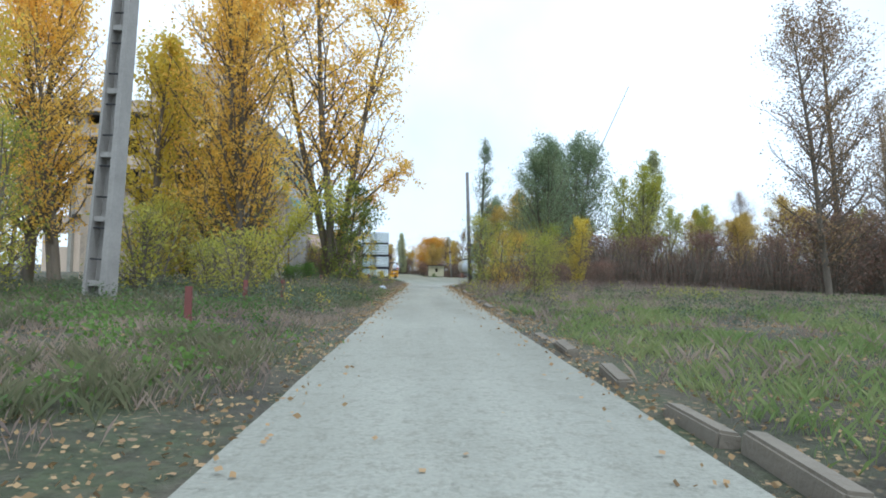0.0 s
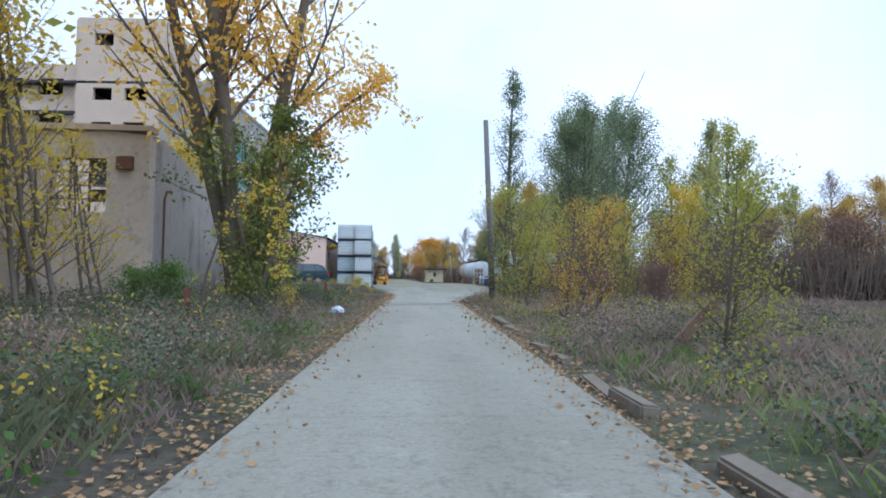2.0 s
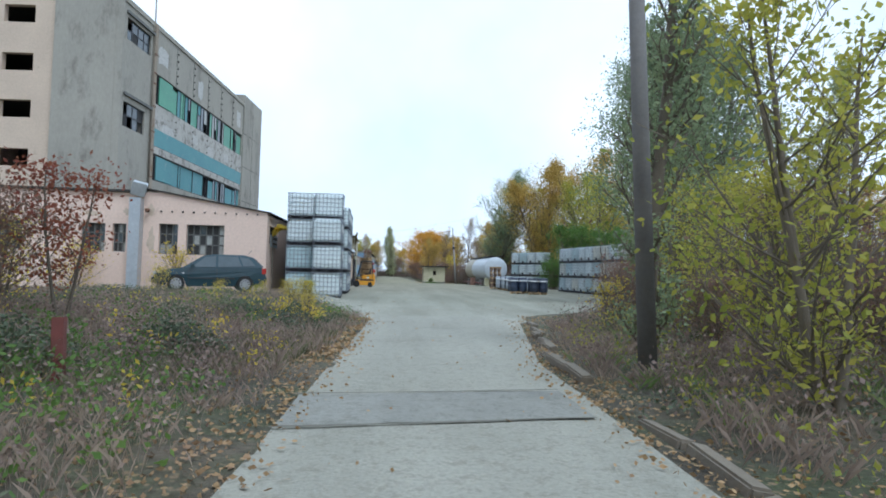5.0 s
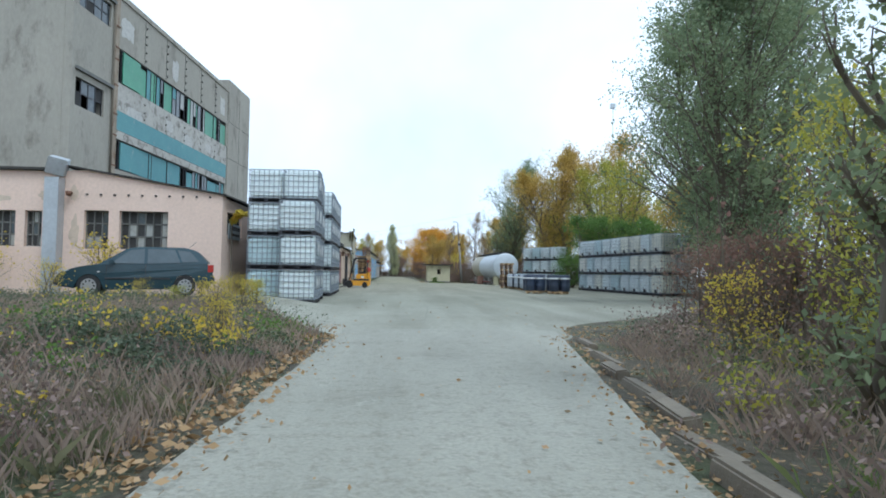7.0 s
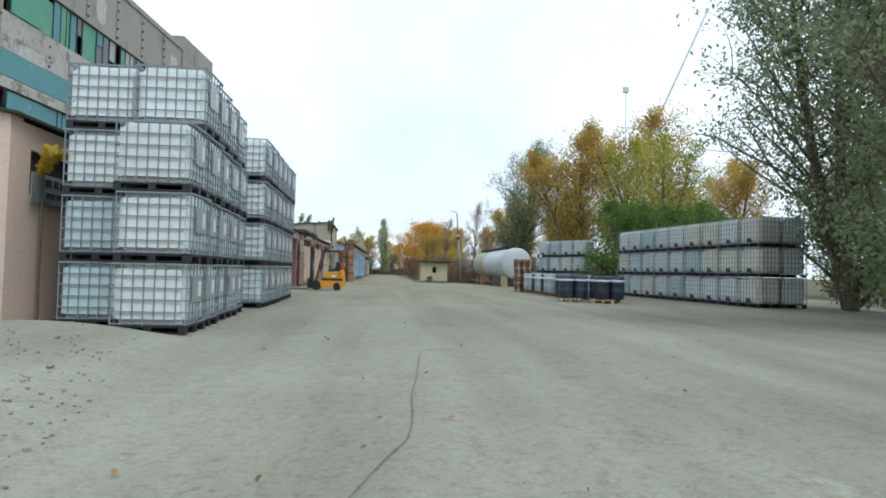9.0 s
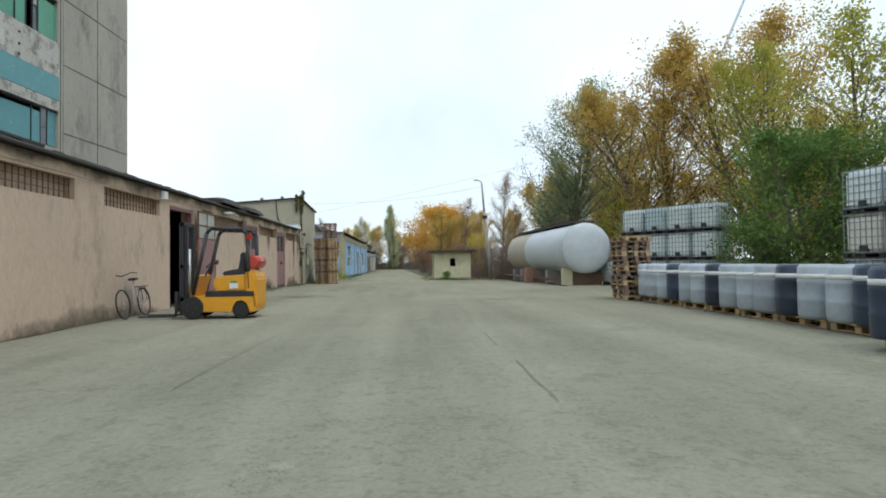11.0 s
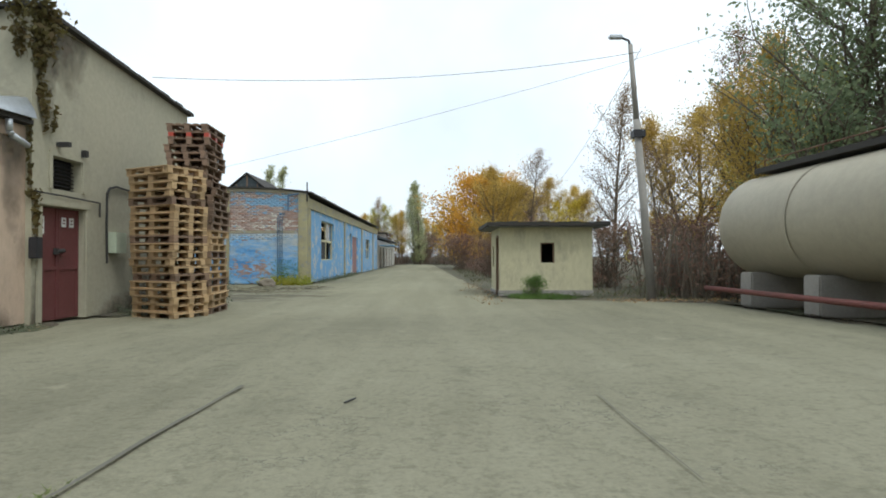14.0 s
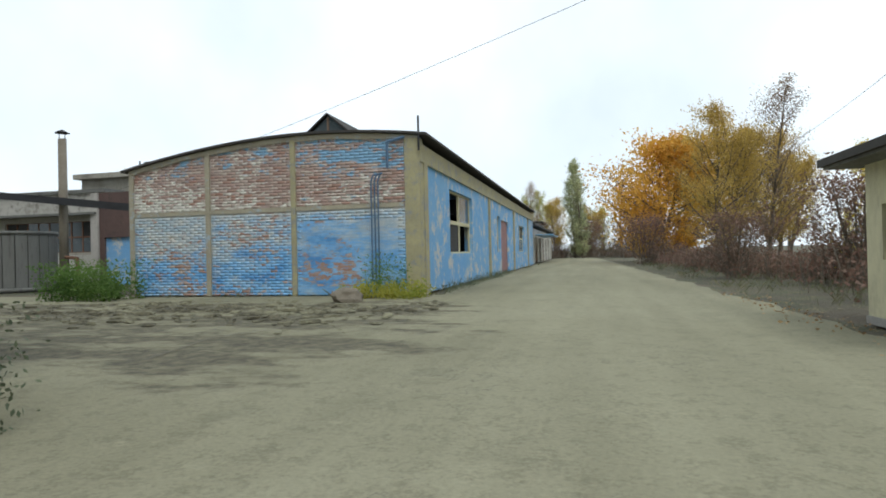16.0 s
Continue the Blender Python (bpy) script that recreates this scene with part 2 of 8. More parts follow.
    "vine": leafy("ivy_leaf", [(0.06, 0.06, 0.025), (0.13, 0.13, 0.04), (0.2, 0.19, 0.05), (0.2, 0.13, 0.06)]),
    "lf_orange": leafy("orange_leaf", [(0.74, 0.42, 0.05), (0.9, 0.58, 0.08), (0.97, 0.74, 0.2)], glow=0.7),
    "lf_autumn": leafy("muted_autumn_leaf", [(0.36, 0.26, 0.06), (0.58, 0.4, 0.09), (0.72, 0.52, 0.15)], glow=0.55),
    "lf_russet": leafy("russet_leaf", [(0.5, 0.26, 0.035), (0.7, 0.38, 0.05), (0.82, 0.52, 0.1)], glow=0.55),
    "lf_yellow": leafy("yellow_leaf", [(0.62, 0.46, 0.06), (0.9, 0.62, 0.08), (0.6, 0.54, 0.1)], glow=0.6),
    "lf_lime": leafy("yellow_green_leaf", [(0.2, 0.27, 0.045), (0.4, 0.42, 0.07), (0.64, 0.54, 0.1)], glow=0.55),
    "lf_green": leafy("green_leaf", [(0.06, 0.13, 0.03), (0.12, 0.22, 0.045), (0.2, 0.3, 0.07)]),
    "lf_dark": leafy("dull_green_leaf", [(0.15, 0.21, 0.125), (0.24, 0.3, 0.17), (0.35, 0.4, 0.2)]),
    "lf_pale": leafy("pale_grey_green_leaf", [(0.27, 0.33, 0.17), (0.42, 0.45, 0.23), (0.58, 0.55, 0.3)]),
    "lf_amber": leafy("amber_leaf", [(0.45, 0.22, 0.04), (0.62, 0.38, 0.06), (0.72, 0.55, 0.1)], glow=0.5),
    "lf_brown": leafy("brown_leaf", [(0.16, 0.11, 0.08), (0.32, 0.2, 0.1), (0.42, 0.29, 0.14)]),
    "lf_purple": leafy("dark_red_leaf", [(0.2, 0.1, 0.08), (0.26, 0.15, 0.11), (0.28, 0.2, 0.14)]),
    "grass": leafy("verge_grass", [(0.08, 0.11, 0.045), (0.14, 0.16, 0.07), (0.25, 0.22, 0.13)], glow=0.25),
    "greengrass": leafy("green_grass", [(0.13, 0.22, 0.055), (0.21, 0.3, 0.08), (0.33, 0.33, 0.15)], glow=0.25),
    "dryweed": leafy("dry_weed", [(0.18, 0.135, 0.115), (0.3, 0.23, 0.185), (0.44, 0.35, 0.26)], glow=0.2),
    "litter": leafy("fallen_leaf", [(0.35, 0.23, 0.1), (0.5, 0.36, 0.18), (0.26, 0.16, 0.09)], glow=0.1),
    "silo": surface("stained_grey_concrete", (0.19, 0.19, 0.175), (0.11, 0.11, 0.1), 0.95, 0.8, 9, (0.08, 0.078, 0.07), (0.55, 0.7), 0.4, stretch=(2.5, 2.5, 0.3)),
    "darkred": surface("sooty_red_brick", (0.13, 0.08, 0.068), (0.08, 0.055, 0.05), 0.95, 1.2, 12, (0.05, 0.045, 0.04), (0.55, 0.7), 0.4),
    "conduit": surface("dull_blue_conduit_paint", (0.1, 0.18, 0.29), (0.07, 0.12, 0.2), 0.6, 3.0, 20, bump=0.0),
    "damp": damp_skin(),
    "oxblood": surface("dark_red_door_paint", (0.17, 0.055, 0.055), (0.11, 0.035, 0.035), 0.6, 0.8, 14, (0.07, 0.045, 0.04), (0.6, 0.75), 0.15),
    "palegreen": surface("pale_green_box_paint", (0.5, 0.56, 0.42), (0.42, 0.46, 0.35), 0.6, 1.5, 20, (0.3, 0.27, 0.2), (0.62, 0.76), 0.1),
    "lf_climber": leafy("climber_leaf", [(0.07, 0.12, 0.04), (0.17, 0.25, 0.06), (0.4, 0.41, 0.08)]),
    "lf_red": leafy("dark_red_autumn_leaf", [(0.2, 0.05, 0.04), (0.3, 0.09, 0.06), (0.36, 0.16, 0.08)]),
    "lf_bramble": leafy("bramble_leaf", [(0.06, 0.085, 0.055), (0.105, 0.135, 0.08), (0.17, 0.19, 0.105)], glow=0.2),
    "lf_mauve": leafy("withered_mauve_leaf", [(0.15, 0.11, 0.1), (0.25, 0.18, 0.155), (0.36, 0.27, 0.21)], glow=0.2),
    "bag": surface("plastic_bag", (0.68, 0.72, 0.78), (0.4, 0.55, 0.7), 0.4, 5.0, 20, bump=0.2),
}



def spot_node(n, l, v, scale, lo, hi, detail=8):
    r = n.new("ShaderNodeMapRange")
    r.inputs["From Min"].default_value, r.inputs["From Max"].default_value = lo, hi
    l.new(noise_node(n, l, v, scale, detail, 0.7), r.inputs["Value"])
    return r.outputs["Result"]


def times_node(n, l, a, b, how="MULTIPLY"):
    k = n.new("ShaderNodeMath")
    k.operation = how
    for sock, v in ((k.inputs[0], a), (k.inputs[1], b)):
        if isinstance(v, (int, float)):
            sock.default_value = v
        else:
            l.new(v, sock)
    return k.outputs[0]


def band_node(n, l, value, lo, hi, soft):
    """One inside lo..hi of a coordinate, falling off over soft on both sides."""
    out = []
    for a, b in ((lo - soft, lo), (hi + soft, hi)):
        r = n.new("ShaderNodeMapRange")
        r.inputs["From Min"].default_value, r.inputs["From Max"].default_value = a, b
        l.new(value, r.inputs["Value"])
        out.append(r.outputs["Result"])
    return times_node(n, l, out[0], out[1])


def paving(name, base, dust, dark, seed, streak=0.5, broken=None, cracks=1.0):
    """Old concrete paving: broad tone changes, tyre-polished streaks along the way, dust, oil stains and hairline cracks; broken: a stretch (y0, y1) where dirt has taken over."""
    m, n, l, b = nodes_of(name, 0.93)
    g = n.new("ShaderNodeNewGeometry")
    mp = n.new("ShaderNodeMapping")
    mp.inputs["Location"].default_value = (seed, seed * 0.7, 0)
    l.new(g.outputs["Position"], mp.inputs["Vector"])
    v = mp.outputs["Vector"]
    ml = n.new("ShaderNodeMapping")
    ml.inputs["Scale"].default_value = (1.1, 0.1, 1)
    l.new(v, ml.inputs["Vector"])
    long = ml.outputs["Vector"]
    mq = n.new("ShaderNodeMapping")
    mq.inputs["Scale"].default_value = (0.6, 1.3, 1)
    l.new(v, mq.inputs["Vector"])
    patch_v = mq.outputs["Vector"]
    c = ramp_node(n, l, noise_node(n, l, v, 0.12, 7, 0.65), [(0.32, dark), (0.5, base), (0.68, dust)])
    c = mix_node(n, l, streak, c, ramp_node(n, l, noise_node(n, l, long, 0.9, 5, 0.6), [(0.35, tuple(0.75 * q for q in base)), (0.65, dust)]))
    c = mix_node(n, l, times_node(n, l, spot_node(n, l, v, 0.75, 0.58, 0.75), 0.7), c, tuple(0.6 * q for q in base))
    c = mix_node(n, l, spot_node(n, l, v, 2.1, 0.6, 0.74), c, dust)
    fine = noise_node(n, l, v, 26, 4, 0.75)
    pits = noise_node(n, l, v, 6.5, 5, 0.75)
    c = mix_node(n, l, 0.5, c, ramp_node(n, l, fine, [(0.3, (0.5, 0.5, 0.5)), (0.7, (1, 1, 1))]), "MULTIPLY")
    c = mix_node(n, l, 0.35, c, ramp_node(n, l, pits, [(0.36, (0.5, 0.48, 0.44)), (0.5, (1, 1, 1))]), "MULTIPLY")
    if broken is not None:
        sp = n.new("ShaderNodeSeparateXYZ")
        l.new(g.outputs["Position"], sp.inputs[0])
        zone = times_node(n, l, band_node(n, l, sp.outputs["Y"], broken[0], broken[1], 1.6), band_node(n, l, sp.outputs["X"], -40.0, -1.5, 3.0))
        f = times_node(n, l, noise_node(n, l, patch_v, 0.75, 9, 0.74), times_node(n, l, times_node(n, l, zone, 0.22), 0.1, "SUBTRACT"), "ADD")
        r = n.new("ShaderNodeMapRange")
        r.inputs["From Min"].default_value, r.inputs["From Max"].default_value = 0.56, 0.64
        l.new(f, r.inputs["Value"])
        c = mix_node(n, l, r.outputs["Result"], c, ramp_node(n, l, pits, [(0.35, (0.05, 0.046, 0.036)), (0.65, (0.16, 0.145, 0.11))]))
        pits = times_node(n, l, pits, times_node(n, l, r.outputs["Result"], -1.2), "ADD")
        # paler concrete towards the road, more yellow dust towards the workshops
        along = n.new("ShaderNodeMapRange")
        along.inputs["From Min"].default_value, along.inputs["From Max"].default_value = 46.0, 110.0
        l.new(sp.outputs["Y"], along.inputs["Value"])
        c = mix_node(n, l, 1.0, c, ramp_node(n, l, along.outputs["Result"], [(0.0, (1.26, 1.31, 1.38)), (0.2, (1.06, 1.11, 1.1)), (0.5, (1.02, 1.02, 0.95)), (1.0, (1.0, 0.99, 0.82))]), "MULTIPLY")
    # hairline cracks: where a warped noise passes its middle
    if cracks:
        warp = noise_node(n, l, v, 0.55, 6, 0.62)
        d = times_node(n, l, times_node(n, l, warp, 0.5, "SUBTRACT"), 0.0, "ADD")
        a = n.new("ShaderNodeMath")
        a.operation = "ABSOLUTE"
        l.new(d, a.inputs[0])
        r = n.new("ShaderNodeMapRange")
        r.inputs["From Min"].default_value, r.inputs["From Max"].default_value = 0.0005, 0.0024
        r.inputs["To Min"].default_value, r.inputs["To Max"].default_value = 0.75 * cracks, 0.0
        l.new(a.outputs[0], r.inputs["Value"])
        c = mix_node(n, l, times_node(n, l, r.outputs["Result"], spot_node(n, l, v, 0.33, 0.48, 0.6, 3)), c, tuple(0.35 * q for q in base))
    l.new(c, b.inputs["Base Color"])
    bump_node(n, l, b, times_node(n, l, fine, pits, "ADD"), 0.6)
    return m


def verge(name):
    """Trodden earth under grass: dark soil, moss, straw and countless small leaves."""
    m, n, l, b = nodes_of(name, 1.0)
    g = n.new("ShaderNodeNewGeometry")
    v = g.outputs["Position"]
    c = ramp_node(n, l, noise_node(n, l, v, 0.45, 6), [(0.34, (0.075, 0.066, 0.05)), (0.5, (0.12, 0.108, 0.075)), (0.66, (0.17, 0.14, 0.1))])
    c = mix_node(n, l, times_node(n, l, spot_node(n, l, v, 0.8, 0.46, 0.6), 0.75), c, (0.085, 0.11, 0.048))
    fine = noise_node(n, l, v, 11, 6, 0.75)
    c = mix_node(n, l, 0.8, c, ramp_node(n, l, fine, [(0.32, (0.35, 0.34, 0.32)), (0.6, (1, 1, 1))]), "MULTIPLY")
    for scale, tone_, lo in ((13.0, (0.34, 0.25, 0.13), 0.24), (8.0, (0.28, 0.2, 0.12), 0.2)):
        vo = n.new("ShaderNodeTexVoronoi")
        vo.inputs["Scale"].default_value = scale
        l.new(v, vo.inputs["Vector"])
        r = n.new("ShaderNodeMapRange")
        r.inputs["From Min"].default_value, r.inputs["From Max"].default_value = lo, lo + 0.06
        r.inputs["To Min"].default_value, r.inputs["To Max"].default_value = 1.0, 0.0
        l.new(vo.outputs["Distance"], r.inputs["Value"])
        c = mix_node(n, l, times_node(n, l, r.outputs["Result"], spot_node(n, l, v, 1.6, 0.5, 0.6, 4)), c, tone_)
    l.new(c, b.inputs["Base Color"])
    bump_node(n, l, b, fine, 1.0, 0.05)
    return m


M["yard"] = paving("dusty_yard_concrete", (0.25, 0.238, 0.18), (0.335, 0.32, 0.255), (0.175, 0.165, 0.122), 3.0, 0.45, (107.0, 113.4))
M["road"] = paving("worn_concrete_road", (0.335, 0.33, 0.27), (0.4, 0.395, 0.33), (0.26, 0.253, 0.2), 17.0, 0.4, None, 0.25)
M["trench"] = paving("trench_fill_concrete", (0.27, 0.27, 0.235), (0.33, 0.33, 0.29), (0.2, 0.2, 0.175), 9.0, 0.3, None, 0.5)
M["soil"] = verge("leaf_strewn_verge_soil")


# ---- builders ----
def box(bm, x0, x1, y0, y1, z0, z1):
    v = [bm.verts.new(p) for p in ((x0, y0, z0), (x1, y0, z0), (x1, y1, z0), (x0, y1, z0), (x0, y0, z1), (x1, y0, z1), (x1, y1, z1), (x0, y1, z1))]
    for q in ((0, 3, 2, 1), (4, 5, 6, 7), (0, 1, 5, 4), (1, 2, 6, 5), (2, 3, 7, 6), (3, 0, 4, 7)):
        bm.faces.new([v[k] for k in q])
    return v


def tube(bm, a, b, r0, r1=None, seg=8, caps=True):
    a, b = Vector(a), Vector(b)
    r1 = r0 if r1 is None else r1
    d = (b - a).normalized()
    s = d.orthogonal().normalized()
    t = d.cross(s)
    rings = []
    for p, r in ((a, r0), (b, r1)):
        rings.append([bm.verts.new(p + r * (math.cos(k * math.tau / seg) * s + math.sin(k * math.tau / seg) * t)) for k in range(seg)])
    for k in range(seg):
        f = bm.faces.new((rings[0][k], rings[0][(k + 1) % seg], rings[1][(k + 1) % seg], rings[1][k]))
        f.smooth = seg > 6
    if caps:
        bm.faces.new(rings[0][::-1])
        bm.faces.new(rings[1])


def wire(bm, pts, r, seg=6):
    for a, b in zip(pts, pts[1:]):
        tube(bm, a, b, r, seg=seg)


def prism(bm, outline, x0, x1):
    """An outline of (y, z) pulled out along x."""
    a = [bm.verts.new((x0, y, z)) for y, z in outline]
    b = [bm.verts.new((x1, y, z)) for y, z in outline]
    k = len(a)
    for i in range(k):
        bm.faces.new((a[i], a[(i + 1) % k], b[(i + 1) % k], b[i]))
    bm.faces.new(a[::-1])
    bm.faces.new(b)


def mesh_of(name, bm, material, bevel=0.0):
    if bevel:
        bmesh.ops.bevel(bm, geom=bm.edges[:], offset=bevel, segments=2, affect="EDGES", clamp_overlap=True)
    bmesh.ops.recalc_face_normals(bm, faces=bm.faces)
    me = bpy.data.meshes.new(name)
    bm.to_mesh(me)
    bm.free()
    me.materials.append(material)
    return me


def thing(name, label, category, m=None, group="", kind=""):
    ob = new(name)
    ob.empty_display_size = 0.2
    if m is not None:
        ob.matrix_basis = m
    return tagged(ob, label, category, group, kind)


def part(name, bm, material, parent=None, label="", bevel=0.0):
    me = bm if isinstance(bm, bpy.types.Mesh) else mesh_of(name, bm, material, bevel)
    ob = new(name, me)
    ob.parent = parent
    return tagged(ob, label)


def solo(name, bm, material, label, category, m=None, group="", kind="", bevel=0.0):
    """A thing that is one mesh."""
    ob = part(name, bm, material, None, label, bevel)
    if m is not None:
        ob.matrix_basis = m
    return tagged(ob, "", category, group, kind)


def boxes(*rows):
    bm = bmesh.new()
    for r in rows:
        box(bm, *r)
    return bm


def raw_mesh(name, verts, faces, material, smooth=False):
    me = bpy.data.meshes.new(name)
    verts, faces = np.asarray(verts, np.float32), np.asarray(faces, np.int32)
    k = faces.shape[1]
    me.vertices.add(len(verts))
    me.vertices.foreach_set("co", verts.ravel())
    me.loops.add(faces.size)
    me.loops.foreach_set("vertex_index", faces.ravel())
    me.polygons.add(len(faces))
    me.polygons.foreach_set("loop_start", np.arange(0, faces.size, k, dtype=np.int32))
    me.update(calc_edges=True)
    if smooth:
        me.polygons.foreach_set("use_smooth", np.ones(len(faces), bool))
    me.materials.append(material)
    return me


def ease(a, b, v):
    t = np.clip((v - a) / (b - a), 0, 1)
    return t * t * (3 - 2 * t)


def ground_at(x, y):
    """The lie of the land: a low bank on the west, the yard a little lower to the north."""
    x, y = np.asarray(x, float), np.asarray(y, float)
    base = 0.15 - 0.1 * ease(94, 104, y)
    bank = 0.33 * ease(-1.3, -4.4, x - 0.037 * np.minimum(y, 45)) * ease(56.4, 55.2, y) * (1 - 0.35 * ease(36, 30, y))
    east = 0.12 * ease(3.4, 4.6, x - 0.045 * y) * ease(50, 46, y)
    return base + bank + east


# ---- ground, road, yard ----
def road_left(y):
    return -1.05 + 0.036 * y


def road_right(y):
    return 1.6 + 0.041 * y + 0.135 * np.maximum(0, y - 39.3)


def sheet(name, xs, ys, height, material, keep=None):
    gx, gy = np.meshgrid(xs, ys)
    v = np.stack([gx, gy, height(gx, gy)], -1).reshape(-1, 3)
    nx, ny = len(xs), len(ys)
    k = (np.arange(ny - 1)[:, None] * nx + np.arange(nx - 1)).ravel()
    f = np.stack([k, k + 1, k + nx + 1, k + nx], -1)
    if keep is not None:
        c = v[f].mean(1)
        f = f[keep(c[:, 0], c[:, 1])]
    return raw_mesh(name, v, f, material, True)


def rough_land(x, y):
    lumps = 0.05 * np.sin(1.7 * x + 0.6 * y) * np.sin(1.1 * y - 0.8 * x) + 0.03 * np.sin(3.9 * x + 1) * np.sin(3.3 * y)
    paved = (x > road_left(y) - 0.2) & (x < road_right(y) + 0.2) | (y > 46.4)
    return ground_at(x, y) - 0.035 + np.where(paved, 0, lumps)


far = np.array([50, 80, 130, 220, 400, 800, 1600.0])
xs = np.concatenate([-far[::-1] - 5, np.arange(-54, 54.1, 0.75), far + 5])
ys = np.concatenate([-far[::-1] + 30, np.arange(-19, 175, 0.75), far + 126])
tagged(new("ground", sheet("ground", xs, ys, rough_land, M["soil"])), "earth verges and rough open ground with thin grass", "ground", "", "structure")

road = thing("road", "pale worn concrete slab road strewn with leaves", "road", kind="structure")
y = -14.0
random.seed(4)
while y < 47:
    y1 = min(y + random.choice((5.0, 5.6, 6.2)), 48.0)
    bm = bmesh.new()
    n, rows = 9, []
    for k in range(n):
        yy = y + 0.003 + (y1 - y - 0.006) * k / (n - 1)
        wob = 0.05 * noise.noise((0, yy * 1.3, 1)), 0.05 * noise.noise((7, yy * 1.3, 1))
        xa, xb = road_left(yy) - 0.05 + wob[0], road_right(yy) + 0.05 + wob[1]
        rows.append([bm.verts.new((xa + (xb - xa) * j / 6, yy, 0.15 + 0.012 * math.sin(j / 6 * math.pi) )) for j in range(7)])
    for a, b in zip(rows, rows[1:]):
        for j in range(6):
            bm.faces.new((a[j], a[j + 1], b[j + 1], b[j]))
    for ring in (rows[0], rows[-1][::-1]):
        low = [bm.verts.new(v.co - Vector((0, 0, 0.1))) for v in ring]
        for j in range(6):
            bm.faces.new((ring[j], low[j], low[j + 1], ring[j + 1]))
    part("slab", bm, M["road"], road)
    y = y1

# old kerb stones along the east edge, broken and half sunk
random.seed(11)
kerb = thing("kerb", "broken old concrete kerb half buried in leaves", "kerb", kind="structure")
y = -4.0
while y < 47:
    ln = random.uniform(0.8, 1.1)
    if random.random() < 0.6:
        bm = boxes((-0.08, 0.08, -ln / 2, ln / 2, -0.15, 0.1))
        o = part("kerb_stone", bm, M["kerb"], kerb, bevel=0.02)
        o.matrix_basis = pose(road_right(y) + 0.34 + random.uniform(-0.05, 0.05), y, 0.1 + random.uniform(-0.06, 0.03), random.uniform(-3, 3), random.uniform(-12, 12), -2.3 + random.uniform(-5, 5))
    y += ln + 0.03


def yard_west(y):
    return 0.75 - (y - 46.5) * 0.5 if y < 56.8 else -4.4


def yard_east(y):
    if y < 49.4:
        return 4.55 + (y - 46.5) * 0.345
    return min(26.3, 5.55 + (y - 49.4) * 1.0 + max(0, y - 60) * 1.2)


def yard_sheet(name, y0, y1, west, east, step, cols, label, mat="yard"):
    """A paved sheet whose two edges are ragged lines."""
    v, f = [], []
    rows = int((y1 - y0) / step) + 1
    for i in range(rows + 1):
        yy = y0 + (y1 - y0) * i / rows
        wob = [0.28 * noise.noise((q, yy * 0.9, 2)) + 0.12 * noise.noise((q, yy * 3.1, 5)) for q in (1.5, 8.5)]
        a, b = west(yy) + wob[0], east(yy) + wob[1]
        for j in range(cols + 1):
            t = j / cols
            xx = a + (b - a) * t
            edge = 0.035 * (ease(0.25, 0.0, xx - a) + ease(0.25, 0.0, b - xx))
            v.append((xx, yy, float(ground_at(xx, yy)) + 0.006 * math.sin(2.1 * xx) * math.sin(1.7 * yy + 1) - 0.01 - edge))
    for i in range(rows):
        for j in range(cols):
            k = i * (cols + 1) + j
            f.append((k, k + 1, k + cols + 2, k + cols + 1))
    return tagged(new(name, raw_mesh(name, v, f, M[mat], True)), label, "yard", "", "structure")


yard_sheet("yard", 46.5, 100.0, yard_west, yard_east, 0.3, 70, "dusty cracked concrete yard with dirt and stains")
yard_sheet("yard_north", 100.0, 116.2, lambda y: -60.0, lambda y: 10.6 if y < 105 else 10.6 - (y - 105) * 2.8 if y < 107 else 5.0, 0.3, 120, "broken concrete apron before the blue workshop")
yard_sheet("lane", 116.2, 190.0, lambda y: -2.3, lambda y: 4.9 - 0.03 * (y - 116), 0.6, 12, "narrow dusty concrete lane between trees and workshops")


def crack(pts, wide, name="pavement_joint", lift=0.006):
    """A dirt-filled joint lying 4 mm over the paving."""
    bm = bmesh.new()
    last = None
    pts = [Vector(p) for p in pts]
    for a, b in zip(pts, pts[1:]):
        n = max(2, int((b - a).length / 0.35))
        for k in range(n + 1):
            p = a + (b - a) * k / n
            side = Vector((-(b - a).y, (b - a).x)).normalized()
            w = wide * (0.5 + 0.9 * abs(noise.noise((p.x * 2, p.y * 2, 3))))
            p = p + side * 0.05 * noise.noise((p.x, p.y, 9))
            z = float(ground_at(p.x, p.y)) + lift
            pair = [bm.verts.new((p.x + s * side.x * w, p.y + s * side.y * w, z)) for s in (-1, 1)]
            if last and (lift > 0.01 or noise.noise((p.x * 0.4, p.y * 0.4, 5)) > -0.02):
                bm.faces.new((last[0], last[1], pair[1], pair[0]))
            last = pair
    loose = [q for q in bm.verts if not q.link_faces]
    bmesh.ops.delete(bm, geom=loose, context="VERTS")
    return solo(name, bm, M["crack"], "dirt-filled joint in the concrete yard", "joint", kind="structure")


